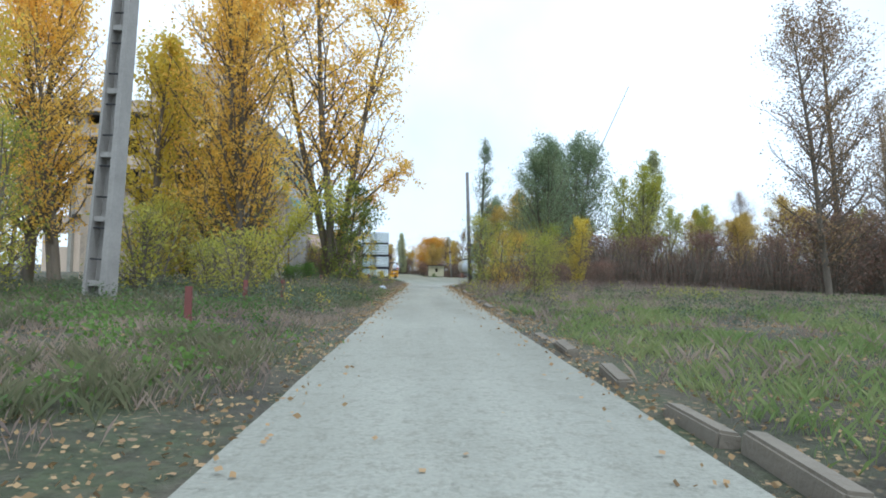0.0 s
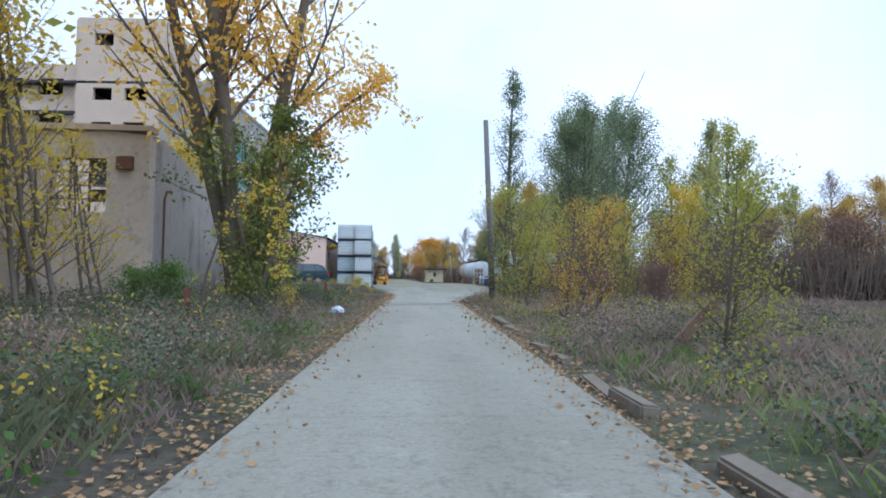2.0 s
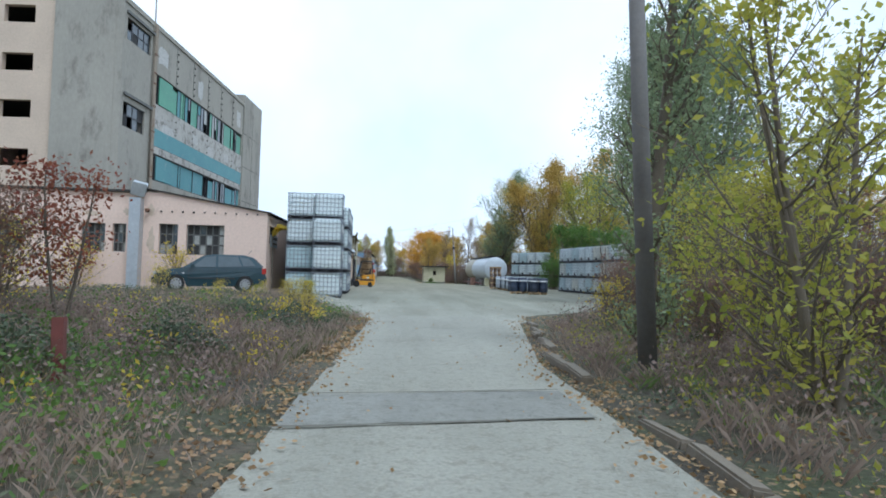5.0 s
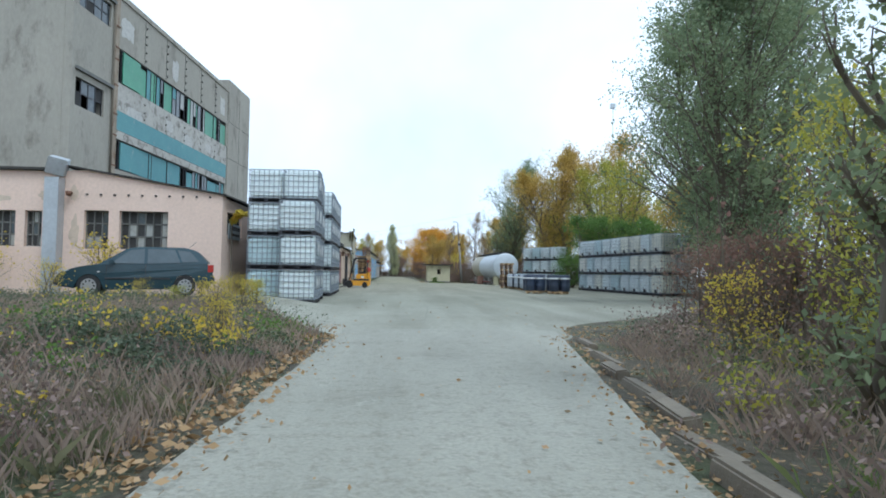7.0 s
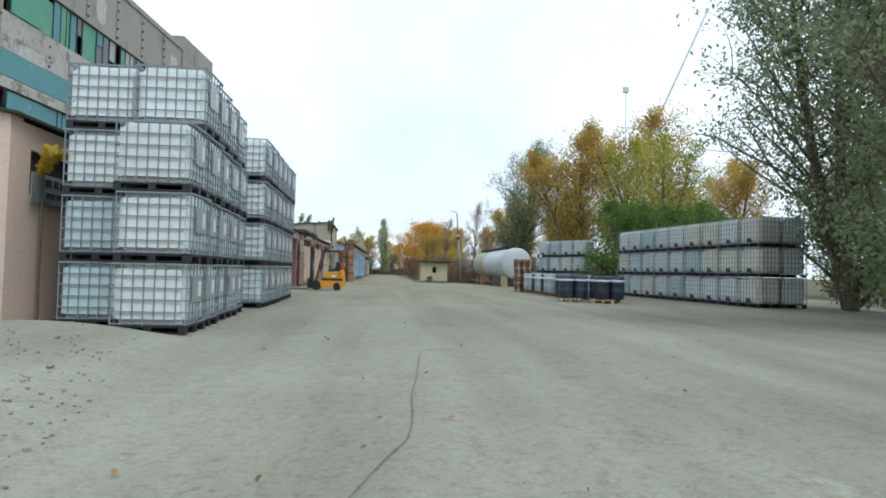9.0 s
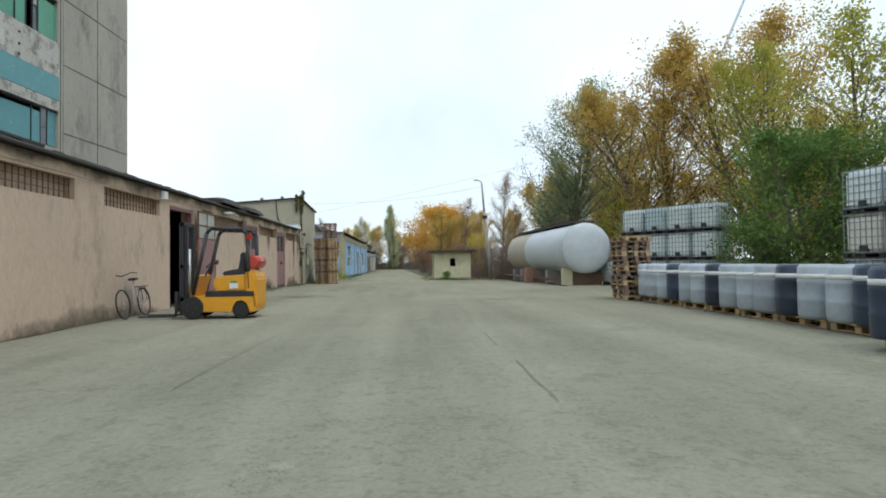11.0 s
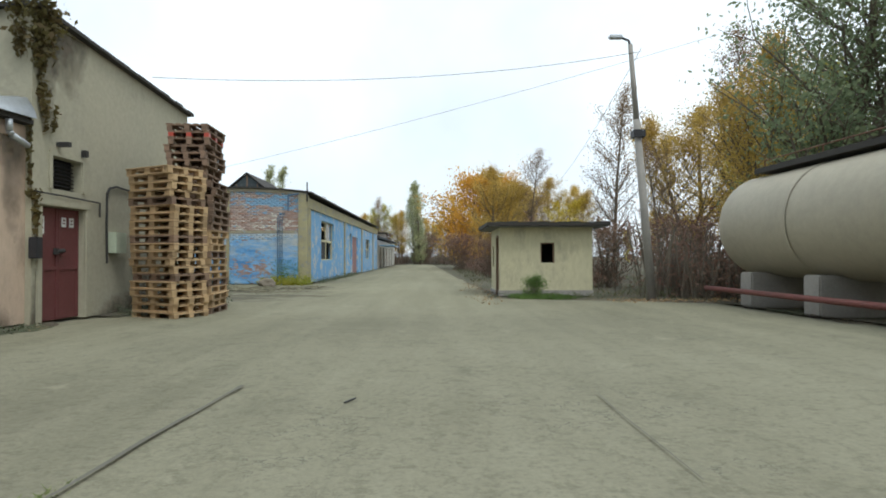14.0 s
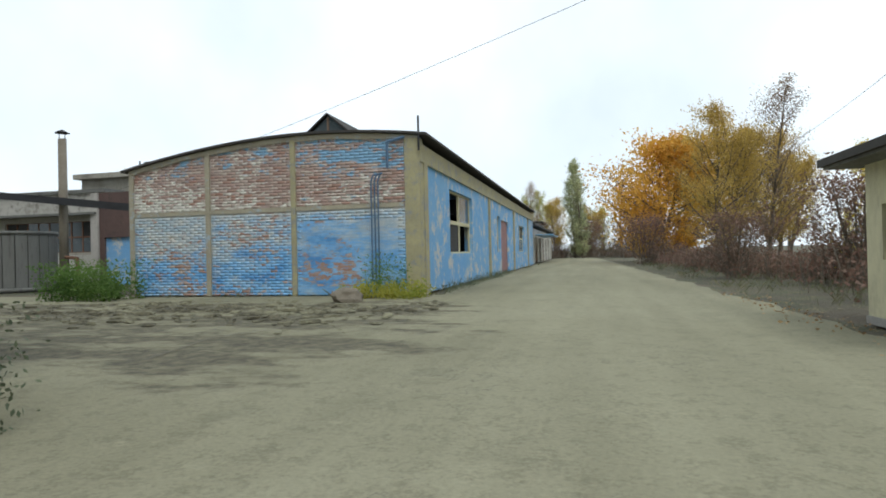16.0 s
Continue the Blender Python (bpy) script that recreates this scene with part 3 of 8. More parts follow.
for pts in ([(4.35, 66), (4.45, 84), (4.55, 95.5)], [(0.8, 68), (1.15, 86.5), (1.42, 91), (1.7, 96)], [(-3.2, 75.5), (4.4, 75.8)], [(1.4, 47.6), (2.3, 50.5), (2.6, 54.5)], [(1.4, 57), (-0.8, 57.3)], [(2.3, 61), (9.5, 61.4)], [(-2.8, 84.5), (4.4, 84.2)], [(-0.5, 97.5), (9, 98.4)], [(5, 103.5), (9.4, 104.2)], [(-9, 105), (-7.5, 112)], [(-4.2, 104.5), (-3.4, 109), (-4.6, 112)], [(-1, 108), (1.5, 113)]):
    crack(pts, 0.007)
crack([(1.48, 91.4), (1.53, 92.9), (1.68, 95.1)], 0.022, lift=0.012)
for k, (sx, sy, turn, size) in enumerate(((-0.3, 90.2, 20, 0.5), (0.1, 91.8, 70, 0.35), (0.35, 90.9, 85, 0.3), (3.9, 89.0, 130, 0.2), (4.2, 88.1, 40, 0.16), (2.6, 94.5, 65, 0.25))):
    bm = bmesh.new()
    z = float(ground_at(sx, sy)) + 0.009
    d = Vector((math.cos(radians(turn)), math.sin(radians(turn)), 0)) * size * 0.6
    tube(bm, (sx, sy, z), tuple(Vector((sx, sy, z)) + d), 0.007, seg=5)
    solo("stick", bm, M["steeldark"], "short dark stick lying on the yard", "stick")
# a trench across the road, filled with darker concrete between two ragged joints
bm = bmesh.new()
for k in range(24):
    a, b = 0.2 + 2.75 * k / 24, 0.2 + 2.75 * (k + 1) / 24
    v = [bm.verts.new((x, y + 0.12 * (x - 1.5) + 0.03 * noise.noise((x * 3, y, 4)), 0.168)) for x, y in ((a, 35.85), (b, 35.85), (b, 37.05), (a, 37.05))]
    bm.faces.new(v)
bmesh.ops.remove_doubles(bm, verts=bm.verts, dist=0.001)
solo("road_patch", bm, M["trench"], "darker concrete strip filling a trench across the road", "road", kind="structure")
for y0 in (35.82, 37.08):
    crack([(0.15, y0 - 0.16), (1.5, y0), (2.95, y0 + 0.18)], 0.03, lift=0.024)
for pts in ([(-9.5, 109.5), (-6, 108.6), (-3.2, 109.4), (-1.2, 108.8)], [(-8, 112), (-4.5, 110.6), (-1.5, 111.2)], [(-6.2, 104.8), (-5.6, 108.6), (-6.4, 113)], [(-2.4, 105.2), (-3.0, 108.5), (-1.6, 112.5)], [(-9.2, 106.6), (-4.8, 106.1), (-2.7, 106.8)]):
    crack(pts, 0.016)


# ---- walls with openings ----
def wall_bm(length, height, thick, openings, bm=None, at=0.0):
    """A wall along x from 0, its outer face at y = at, its openings (x0, x1, z0, z1) going through; height may be a function of x."""
    bm = bm or bmesh.new()
    top = height if callable(height) else (lambda u: height)
    cuts = sorted({0.0, length, *[v for o in openings for v in o[:2]]})
    if callable(height):
        cuts = sorted({*cuts, *[length * k / 8 for k in range(9)]})
    for a, b in zip(cuts, cuts[1:]):
        if b - a < 1e-4:
            continue
        here = sorted((o for o in openings if o[0] <= a + 1e-4 and o[1] >= b - 1e-4), key=lambda o: o[2])
        z, spans = 0.0, []
        for o in here:
            spans.append((z, o[2], False))
            z = o[3]
        spans.append((z, None, True))
        for z0, z1, last in spans:
            if last:
                v = box(bm, a, b, at, at + thick, z0, 1)
                for k in (4, 7):
                    v[k].co.z = top(a)
                for k in (5, 6):
                    v[k].co.z = top(b)
            elif z1 > z0:
                box(bm, a, b, at, at + thick, z0, z1)
    return bm


def glazing(parent, x0, x1, z0, z1, at, cols, rows, frame_mat, pane_mats, seed, inset=0.12, bar=0.05):
    """A window: frame with bars, and panes each of their own; None among pane_mats leaves a pane broken out."""
    rnd = random.Random(seed)
    bm = bmesh.new()
    y0, y1 = at + inset, at + inset + 0.07
    for k in range(cols + 1):
        x = x0 + (x1 - x0) * k / cols
        w = bar * (1.3 if k in (0, cols) else 0.7)
        box(bm, max(x0, x - w), min(x1, x + w), y0, y1, z0, z1)
    for k in range(rows + 1):
        z = z0 + (z1 - z0) * k / rows
        box(bm, x0, x1, y0 - 0.003, y1 + 0.003, max(z0, z - bar * 0.7), min(z1, z + bar * 0.7))
    win = part("window", bm, frame_mat, parent)
    for i in range(cols):
        for j in range(rows):
            m = rnd.choice(pane_mats)
            if m is None:
                continue
            a, b = x0 + (x1 - x0) * i / cols, x0 + (x1 - x0) * (i + 1) / cols
            c, d = z0 + (z1 - z0) * j / rows, z0 + (z1 - z0) * (j + 1) / rows
            part("pane", boxes((a + 0.03, b - 0.03, y0 + 0.025, y0 + 0.045, c + 0.03, d - 0.03)), m, win)
    return win


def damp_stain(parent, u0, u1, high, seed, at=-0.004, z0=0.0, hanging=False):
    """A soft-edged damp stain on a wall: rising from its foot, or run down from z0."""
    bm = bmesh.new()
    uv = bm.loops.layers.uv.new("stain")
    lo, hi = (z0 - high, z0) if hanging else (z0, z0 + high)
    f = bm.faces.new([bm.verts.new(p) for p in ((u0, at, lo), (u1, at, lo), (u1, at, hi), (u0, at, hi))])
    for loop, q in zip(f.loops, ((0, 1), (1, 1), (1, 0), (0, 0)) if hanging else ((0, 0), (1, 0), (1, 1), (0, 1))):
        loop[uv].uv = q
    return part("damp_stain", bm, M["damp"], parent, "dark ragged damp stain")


# ---- the tall factory ----
FACTORY = pose(-17.42, 71.9, 0.3, 0, 0, 86.3)
fac = thing("factory_building", "tall abandoned grey concrete factory with long green window strips", "building", FACTORY, kind="structure")
S1, TEAL, W2 = (5.0, 25.2, 13.3, 15.6), (4.8, 25.2, 10.1, 11.4), (4.8, 25.2, 7.5, 9.5)
east_open = [S1, W2, (0.5, 3.9, 16.5, 18.0), (0.4, 3.4, 10.5, 12.2)]
part("wall", wall_bm(25.6, 19.2, 0.5, east_open), M["panel"], fac)
part("wall", wall_bm(6.6, 20.2, 0.5, []), M["panel"], fac).matrix_basis = pose(25.6, -0.06, 0)
part("wall", boxes((25.6, 26.1, 0.44, 7.5, 18.6, 20.2), (32.2, 31.7, 0.44, 18, 0, 20.2)), M["panel"], fac)
part("wall", boxes((-0.02, 0.5, 0.5, 4.6, 0, 19.2)), M["panel"], fac)
south_open = [(1.5, 3.6, z, z + 1.2) for z in (4.2, 7.5, 10.8, 14.0, 17.3)] + [(4.8, 6.6, z, z + 1.2) for z in (7.5, 10.8, 14.0, 17.3, 22.6)]
sw = part("wall", wall_bm(8.2, 25.3, 0.4, [(8.2 - b, 8.2 - a, c, d) for a, b, c, d in south_open]), M["beige"], fac)
sw.matrix_basis = pose(0.3, 12.8, 0, 0, 0, -90)
part("wall", boxes((0.7, 9, 12.8, 13.2, 0, 25.3), (0.7, 9, 4.6, 5.0, 19.2, 25.3)), M["beige"], fac)
ww = part("wall", wall_bm(13.0, 21.0, 0.4, [(1 + 3.9 * k, 3.4 + 3.9 * k, z, z + 1.6) for k in range(3) for z in (3, 6.8, 10.6, 14.4, 18.0)]), M["beige"], fac)
ww.matrix_basis = pose(1.2, 25.8, 0, 0, 0, -90)
part("roof", boxes((0.3, 25.6, 0.4, 24, 18.9, 19.15), (26.0, 31.8, 0.44, 7.5, 19.9, 20.1), (0.7, 9, 4.8, 13, 25.0, 25.2), (1.4, 12, 13, 26, 20.6, 20.9)), M["felt"], fac)
part("wall", boxes((31.7, 32.2, 0.44, 20, 0, 19.0), (0.6, 32, 22, 22.4, 0, 18.8)), M["panel"], fac)
# floors and backing wall coloured near-black for the shade inside the factory
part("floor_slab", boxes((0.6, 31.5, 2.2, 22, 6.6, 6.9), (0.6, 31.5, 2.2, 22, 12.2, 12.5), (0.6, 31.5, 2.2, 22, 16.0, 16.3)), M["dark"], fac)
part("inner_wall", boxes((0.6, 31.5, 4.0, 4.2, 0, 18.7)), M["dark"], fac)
part("cornice", boxes((-0.02, 25.58, -0.08, 0.0, 18.9, 19.25)), M["panel"], fac)
part("spandrel", boxes((4.8, 25.2, -0.05, -0.003, 10.1, 11.4)), M["teal"], fac, "faded teal spandrel panel")
part("spandrel", boxes((4.8, 25.25, -0.04, -0.003, 9.52, 10.08), (4.8, 25.25, -0.03, -0.003, 11.42, 13.26)), M["band"], fac, "pale flaking paint band")


def strip_glazing(parent, u0, u1, z0, z1, sheet_mat, seed):
    """A long window strip patched over the years: coloured sheets, old panes and gaps of uneven width between steel mullions."""
    r = random.Random(seed)
    part("window_frame", boxes((u0, u1, 0.1, 0.2, z0, z0 + 0.07), (u0, u1, 0.1, 0.2, z1 - 0.07, z1)), M["steeldark"], parent)
    u = u0
    while u < u1 - 0.05:
        kind = r.choices(("sheet", "pane", "split", "gap"), (5, 2.4, 2.4, 1.6))[0] if u > u0 + 0.5 else "gap"
        w = min(r.uniform(1.2, 2.6) if kind == "sheet" and r.random() < 0.4 else r.uniform(0.35, 0.8), u1 - u)
        part("mullion", boxes((u, u + 0.05, 0.09, 0.19, z0 + 0.071, z1 - 0.071)), M["steeldark"], parent)
        a, b, y = u + 0.055, u + w - 0.005, r.uniform(0.11, 0.15)
        if b - a > 0.1:
            if kind == "sheet":
                part("pane", boxes((a, b, y, y + 0.02, z0 + 0.075, z1 - r.choice((0.075, 0.075, 0.3)))), sheet_mat, parent, "faded coloured sheet pane")
            elif kind == "pane":
                part("pane", boxes((a, b, y, y + 0.02, z0 + 0.075, z1 - 0.075)), M[r.choice(("glass", "paleglass", "teal"))], parent)
            elif kind == "split":
                m = z0 + (z1 - z0) * r.uniform(0.35, 0.65)
                part("pane", boxes((a, b, y, y + 0.02, m + 0.03, z1 - 0.075)), M[r.choice(("glass", "paleglass", "teal"))], parent)
                part("mullion", boxes((a, b, 0.1, 0.17, m - 0.03, m + 0.028)), M["steeldark"], parent)
                if r.random() < 0.6:
                    part("pane", boxes((a, b, y, y + 0.02, z0 + 0.075, m - 0.032)), sheet_mat if r.random() < 0.5 else M["glass"], parent)
        u += w


strip_glazing(fac, *S1, M["green"], 3)
strip_glazing(fac, *W2, M["teal"], 5)
part("spandrel", boxes((5.6, 7.9, 0.02, 0.09, 13.4, 15.5)), M["green"], fac)
part("spandrel", boxes((5.6, 8.2, 0.02, 0.09, 7.6, 9.4)), M["teal"], fac)
glazing(fac, 0.5, 3.9, 16.5, 18.0, 0, 4, 2, M["steeldark"], [M["glass"], M["glass"], None, M["dark"]], 8)
glazing(fac, 0.4, 3.4, 10.5, 12.2, 0, 4, 2, M["steeldark"], [M["glass"], M["glass"], None, M["dark"]], 9)
bm = bmesh.new()
wire(bm, [(4.2, -0.1, 21.0), (4.2, -0.1, 6.5)], 0.05, 8)
part("downpipe", bm, M["kerb"], fac, "dirty grey downpipe")
part("corner_rib", boxes((4.3, 4.72, -0.14, -0.003, 4.0, 19.2)), M["ribstain"], fac, "rust-stained concrete rib")
for z in (7.6, 9.6, 11.0, 12.9, 14.6, 15.4, 16.8):
    part("rib_tie", boxes((4.28, 4.74, -0.17, -0.141, z, z + 0.1)), M["rust"], fac)
for u in (8.4, 11.8, 15.2, 18.6, 22.0, 25.4, 28.8):
    part("panel_joint", boxes((u - 0.02, u + 0.02, -0.07 if u > 25.5 else -0.012, 0.05, 15.7 if u < 25.2 else 0, 18.85)), M["dark"], fac)
part("panel_joint", boxes((25.6, 32.2, -0.075, 0.0, 15.9, 15.94), (25.6, 32.2, -0.075, 0.0, 12.2, 12.24), (25.6, 32.2, -0.075, 0.0, 8.4, 8.44)), M["dark"], fac)
random.seed(31)
for u in (8.4, 11.8, 15.2, 18.6, 22.0):
    for z in (11.6, 12.1, 12.7, 15.9, 16.5, 17.1, 17.7, 18.3):
        part("wall_bracket", boxes((u + 0.1, u + 0.2, -0.08, 0.02, z, z + 0.1)), M["dark"], fac)
# pale cement patches where panels were mended
for u, z, w, h in ((6.0, 17.2, 1.6, 1.3), (13.4, 16.9, 1.1, 1.6), (16.2, 11.7, 1.6, 1.2), (12.6, 12.2, 1.2, 0.8), (24.0, 17.0, 1.2, 1.6), (7.2, 11.7, 2.0, 0.7), (20.5, 12.1, 1.4, 0.8)):
    bm = bmesh.new()
    ring = []
    for k in range(22):
        a = k * math.tau / 22
        q = (1 + 0.3 * noise.noise((math.cos(a) * 2.6 + u, math.sin(a) * 2.6 + z, 3))) / max(abs(math.cos(a)), abs(math.sin(a))) ** 0.8
        ring.append(bm.verts.new((u + w / 2 * q * math.cos(a), -0.036 if z < 13 else -0.006, z + h / 2 * q * math.sin(a))))
    bm.faces.new(ring)
    part("cement_patch", bm, M["patch"], fac, "pale cement patch")
part("window_lintel", boxes((0.3, 4.3, -0.16, -0.003, 12.6, 12.8), (0.3, 4.3, -0.16, -0.003, 18.2, 18.4)), M["silo"], fac, "dark stained lintel strip")

# ---- the ruined low building ----
ruin = thing("ruined_building", "roofless grey rendered outbuilding overgrown with shrubs", "building", pose(-16, 30.9, 0.25), kind="structure")
part("wall", wall_bm(10.0, lambda u: 4.7 + 0.05 * math.sin(3 * u), 0.4, [(7.4, 8.9, 2.55, 4.0), (3.2, 4.8, 2.55, 4.0)]), M["ruinpale"], ruin, "patchy pale beige rendered wall")
side = part("wall", wall_bm(8.0, lambda u: 4.72 - 0.28 * max(0, u - 1.2), 0.4, []), M["ruin"], ruin)
side.matrix_basis = pose(10.0, 0.4, 0, 0, 0, 90)
part("wall", boxes((0, 10, 9.0, 9.4, 0, 3.0)), M["ruin"], ruin)
part("coping", boxes((-0.1, 10.05, -0.12, 0.45, 4.75, 4.9)), M["beige"], ruin)
glazing(ruin, 7.4, 8.9, 2.55, 4.0, 0, 3, 4, M["rust"], [None, None, None, M["glass"]], 2, bar=0.025)
glazing(ruin, 3.2, 4.8, 2.55, 4.0, 0, 3, 4, M["rust"], [None, None, M["glass"]], 4, bar=0.025)
part("meter_box", boxes((9.2, 9.6, -0.16, 0, 3.7, 4.05)), M["rust"], ruin, "rusty red meter box")
bm = bmesh.new()
wire(bm, [(10.12, 1.3, 3.3), (10.14, 0.9, 3.25), (10.14, 0.75, 3.0), (10.14, 0.75, 0.6)], 0.035)
part("pipe", bm, M["rust"], ruin)

# ---- the low peach annex and the garage row behind it ----
annex = thing("annex", "low peach-rendered annex with barred windows and felt roof", "building", pose(-19.0, 57.2, 0.15), kind="structure")
an_top = lambda u: 4.35 if u < 9.2 else 4.55 - (u - 9.2) * 0.165
part("wall", wall_bm(14.6, an_top, 0.35, [(6.85, 7.85, 1.8, 3.0), (8.15, 8.7, 1.8, 3.0), (10.05, 10.85, 1.75, 3.05), (11.2, 12.8, 1.75, 3.05), (2.5, 4.5, 1.8, 3.0)]), M["pink"], annex)
part("coping", boxes((-0.2, 9.2, -0.15, 0.3, 4.36, 4.45)), M["felt"], annex)
bm = bmesh.new()
for v in box(bm, 9.15, 14.75, -0.1, 18.9, 4.565, 4.615):
    v.co.z -= 0.165 * (v.co.x - 9.15)
part("roof", bm, M["felt"], annex)
part("roof", boxes((-0.05, 9.14, 0.31, 18.9, 4.36, 4.44)), M["felt"], annex)
part("wall", boxes((0, 0.35, 0.36, 18.95, 0, 4.35), (0.36, 14.24, 18.6, 18.95, 0, 3.6)), M["pink"], annex)
# backing wall, its blackness painted in place of the annex's indoor shade
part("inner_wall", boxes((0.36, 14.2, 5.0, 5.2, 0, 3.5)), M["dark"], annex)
for a, b, c, cols in ((6.85, 7.85, 1.8, 4), (8.15, 8.7, 1.8, 3), (10.05, 10.85, 1.75, 3), (11.2, 12.8, 1.75, 6), (2.5, 4.5, 1.8, 6)):
    glazing(annex, a, b, c, c + (1.2 if c == 1.8 else 1.3), 0, cols, 3, M["silo"], [M["glass"], M["paleglass"], M["dark"], M["dark"]], int(a * 10), 0.15, 0.03)
for k in range(10):
    part("vent_pipe", boxes((10.1 + 0.45 * k, 10.16 + 0.45 * k, -0.05, 0.02, 3.55, 3.61)), M["dark"], annex)
part("duct", boxes((8.95, 9.4, -0.4, -0.005, 0.0, 4.1)), M["zinc"], annex, "dented galvanised air duct")
for u, z, w, h in ((9.75, 2.3, 0.3, 0.9), (9.7, 3.6, 0.25, 0.5), (8.75, 3.5, 0.35, 0.3), (13.9, 1.0, 0.3, 0.5), (7.3, 3.4, 0.8, 0.2)):
    bm = bmesh.new()
    ring = []
    for k in range(26):
        a = k * math.tau / 26
        q = 1 + 0.5 * noise.noise((math.cos(a) * 1.7 + u * 3, math.sin(a) * 1.7 + z * 3, 6))
        ring.append(bm.verts.new((u + w / 2 * q * math.cos(a), -0.004, z + h / 2 * q * math.sin(a))))
    bm.faces.new(ring)
    part("flaked_patch", bm, M["beige"], annex, "patch of flaked render")
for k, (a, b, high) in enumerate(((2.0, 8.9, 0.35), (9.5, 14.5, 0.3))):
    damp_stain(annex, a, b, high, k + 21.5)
bm = bmesh.new()
tube(bm, (9.62, -0.02, 3.62), (9.62, -0.22, 3.62), 0.05, seg=8)
tube(bm, (9.62, -0.2, 3.66), (9.62, -0.2, 3.5), 0.1, 0.07, seg=10)
part("wall_lamp", bm, M["rust"], annex, "rusty wall lamp")
o = part("duct_hood", boxes((-0.28, 0.28, -0.3, 0.3, -0.28, 0.28)), M["zinc"], annex, "tilted square sheet-metal duct hood", bevel=0.02)
o.matrix_basis = pose(9.25, -0.2, 4.5, 14, 12, 20)
an_e = part("wall", wall_bm(18.6, lambda u: 3.6 + 0 * u, 0.35, [(0.25, 2.2, 2.35, 3.15)]), M["pink"], annex)
an_e.matrix_basis = pose(14.6, 0.35, 0, 0, 0, 90)
# black sheet in the opening, painted as the shade indoors
part("window", boxes((14.45, 14.5, 0.6, 2.55, 2.35, 3.15)), M["dark"], annex)
sign = solo("sign_board", boxes((-0.02, 0.0, 0, 1.55, 0, 0.55)), M["plate"], "grey painted sign with dark lettering on a wall", "sign", pose(-4.33, 57.75, 2.35))
for k, (a, b, z) in enumerate(((0.4, 0.62, 0.33), (0.68, 0.85, 0.33), (0.9, 1.12, 0.33), (1.17, 1.45, 0.33), (0.45, 0.75, 0.12), (0.8, 1.1, 0.12), (1.15, 1.4, 0.12))):
    part("lettering", boxes((0.0, 0.006, a, b, z, z + (0.14 if z > 0.2 else 0.1))), M["dark"], sign, "dark unreadable lettering")

# garage row: east wall on the yard
garage = thing("garage_row", "long low peach-rendered garage row with maroon steel doors", "building", pose(-3.4, 73.0, 0.15, 0, 0, 90), kind="structure")
DOORS = [(7.3, 9.1), (15.2, 17.12), (20.97, 23.05)]
VENTS = [(0.4, 2.6), (3.75, 6.65), (11.2, 14.95), (17.5, 20.62), (23.35, 26.35)]
part("wall", wall_bm(26.9, 3.2, 0.35, [(a, b, 0.0, 2.85) for a, b in DOORS] + [(a, b, 2.5, 2.92) for a, b in VENTS]), M["tan"], garage)
bm = bmesh.new()
for k in range(90):
    a = -0.1 + 0.3 * k
    box(bm, a, a + 0.3, -0.13 - 0.025 * noise.noise((k * 0.7, 1, 4)), 8, 3.225, 3.3 + 0.025 * noise.noise((k * 0.9, 3, 1)))
part("roof", bm, M["felt"], garage)
bm = bmesh.new()
wire(bm, [(-0.1 + 1.35 * k, -0.15, 3.235 + 0.012 * noise.noise((k * 1.1, 2, 2))) for k in range(20)], 0.035, 6)
part("gutter", bm, M["felt"], garage, "thin black gutter pipe")
bm = bmesh.new()
wire(bm, [(26.35, -0.12, 3.2), (26.36, -0.12, 3.02), (26.4, -0.12, 2.97), (26.75, -0.14, 2.86)], 0.05, 10)
part("downpipe", bm, M["zinc"], garage, "short galvanised downpipe elbow")
part("lintel_band", boxes((0, 26.85, -0.02, -0.002, 2.98, 3.2)), M["tan"], garage)
# near-black backing and floor: the garage's inside shade is in their colour
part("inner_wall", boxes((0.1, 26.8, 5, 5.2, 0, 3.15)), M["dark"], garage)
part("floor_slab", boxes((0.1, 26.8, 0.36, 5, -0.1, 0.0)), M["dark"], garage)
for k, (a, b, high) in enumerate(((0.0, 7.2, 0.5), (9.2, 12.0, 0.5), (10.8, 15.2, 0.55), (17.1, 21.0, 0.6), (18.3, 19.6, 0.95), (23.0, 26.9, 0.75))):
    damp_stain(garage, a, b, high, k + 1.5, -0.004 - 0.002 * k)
for k, (a, b, high) in enumerate(((9.8, 11.15, 0.8), (14.5, 15.25, 1.2), (17.1, 17.55, 0.9), (18.7, 19.4, 1.3), (20.3, 20.98, 1.0), (23.02, 23.4, 1.2), (25.0, 25.75, 2.5), (26.25, 26.9, 2.0))):
    damp_stain(garage, a, b, high, k + 9.5, -0.018, 2.48 if k in (3, 6) else 2.97, True)
for k in range(12):
    damp_stain(garage, 2.2 * k, 2.2 * k + 2.4, 0.3 + 0.1 * (k % 3), k, -0.022 - 0.001 * (k % 2), 3.2, True)
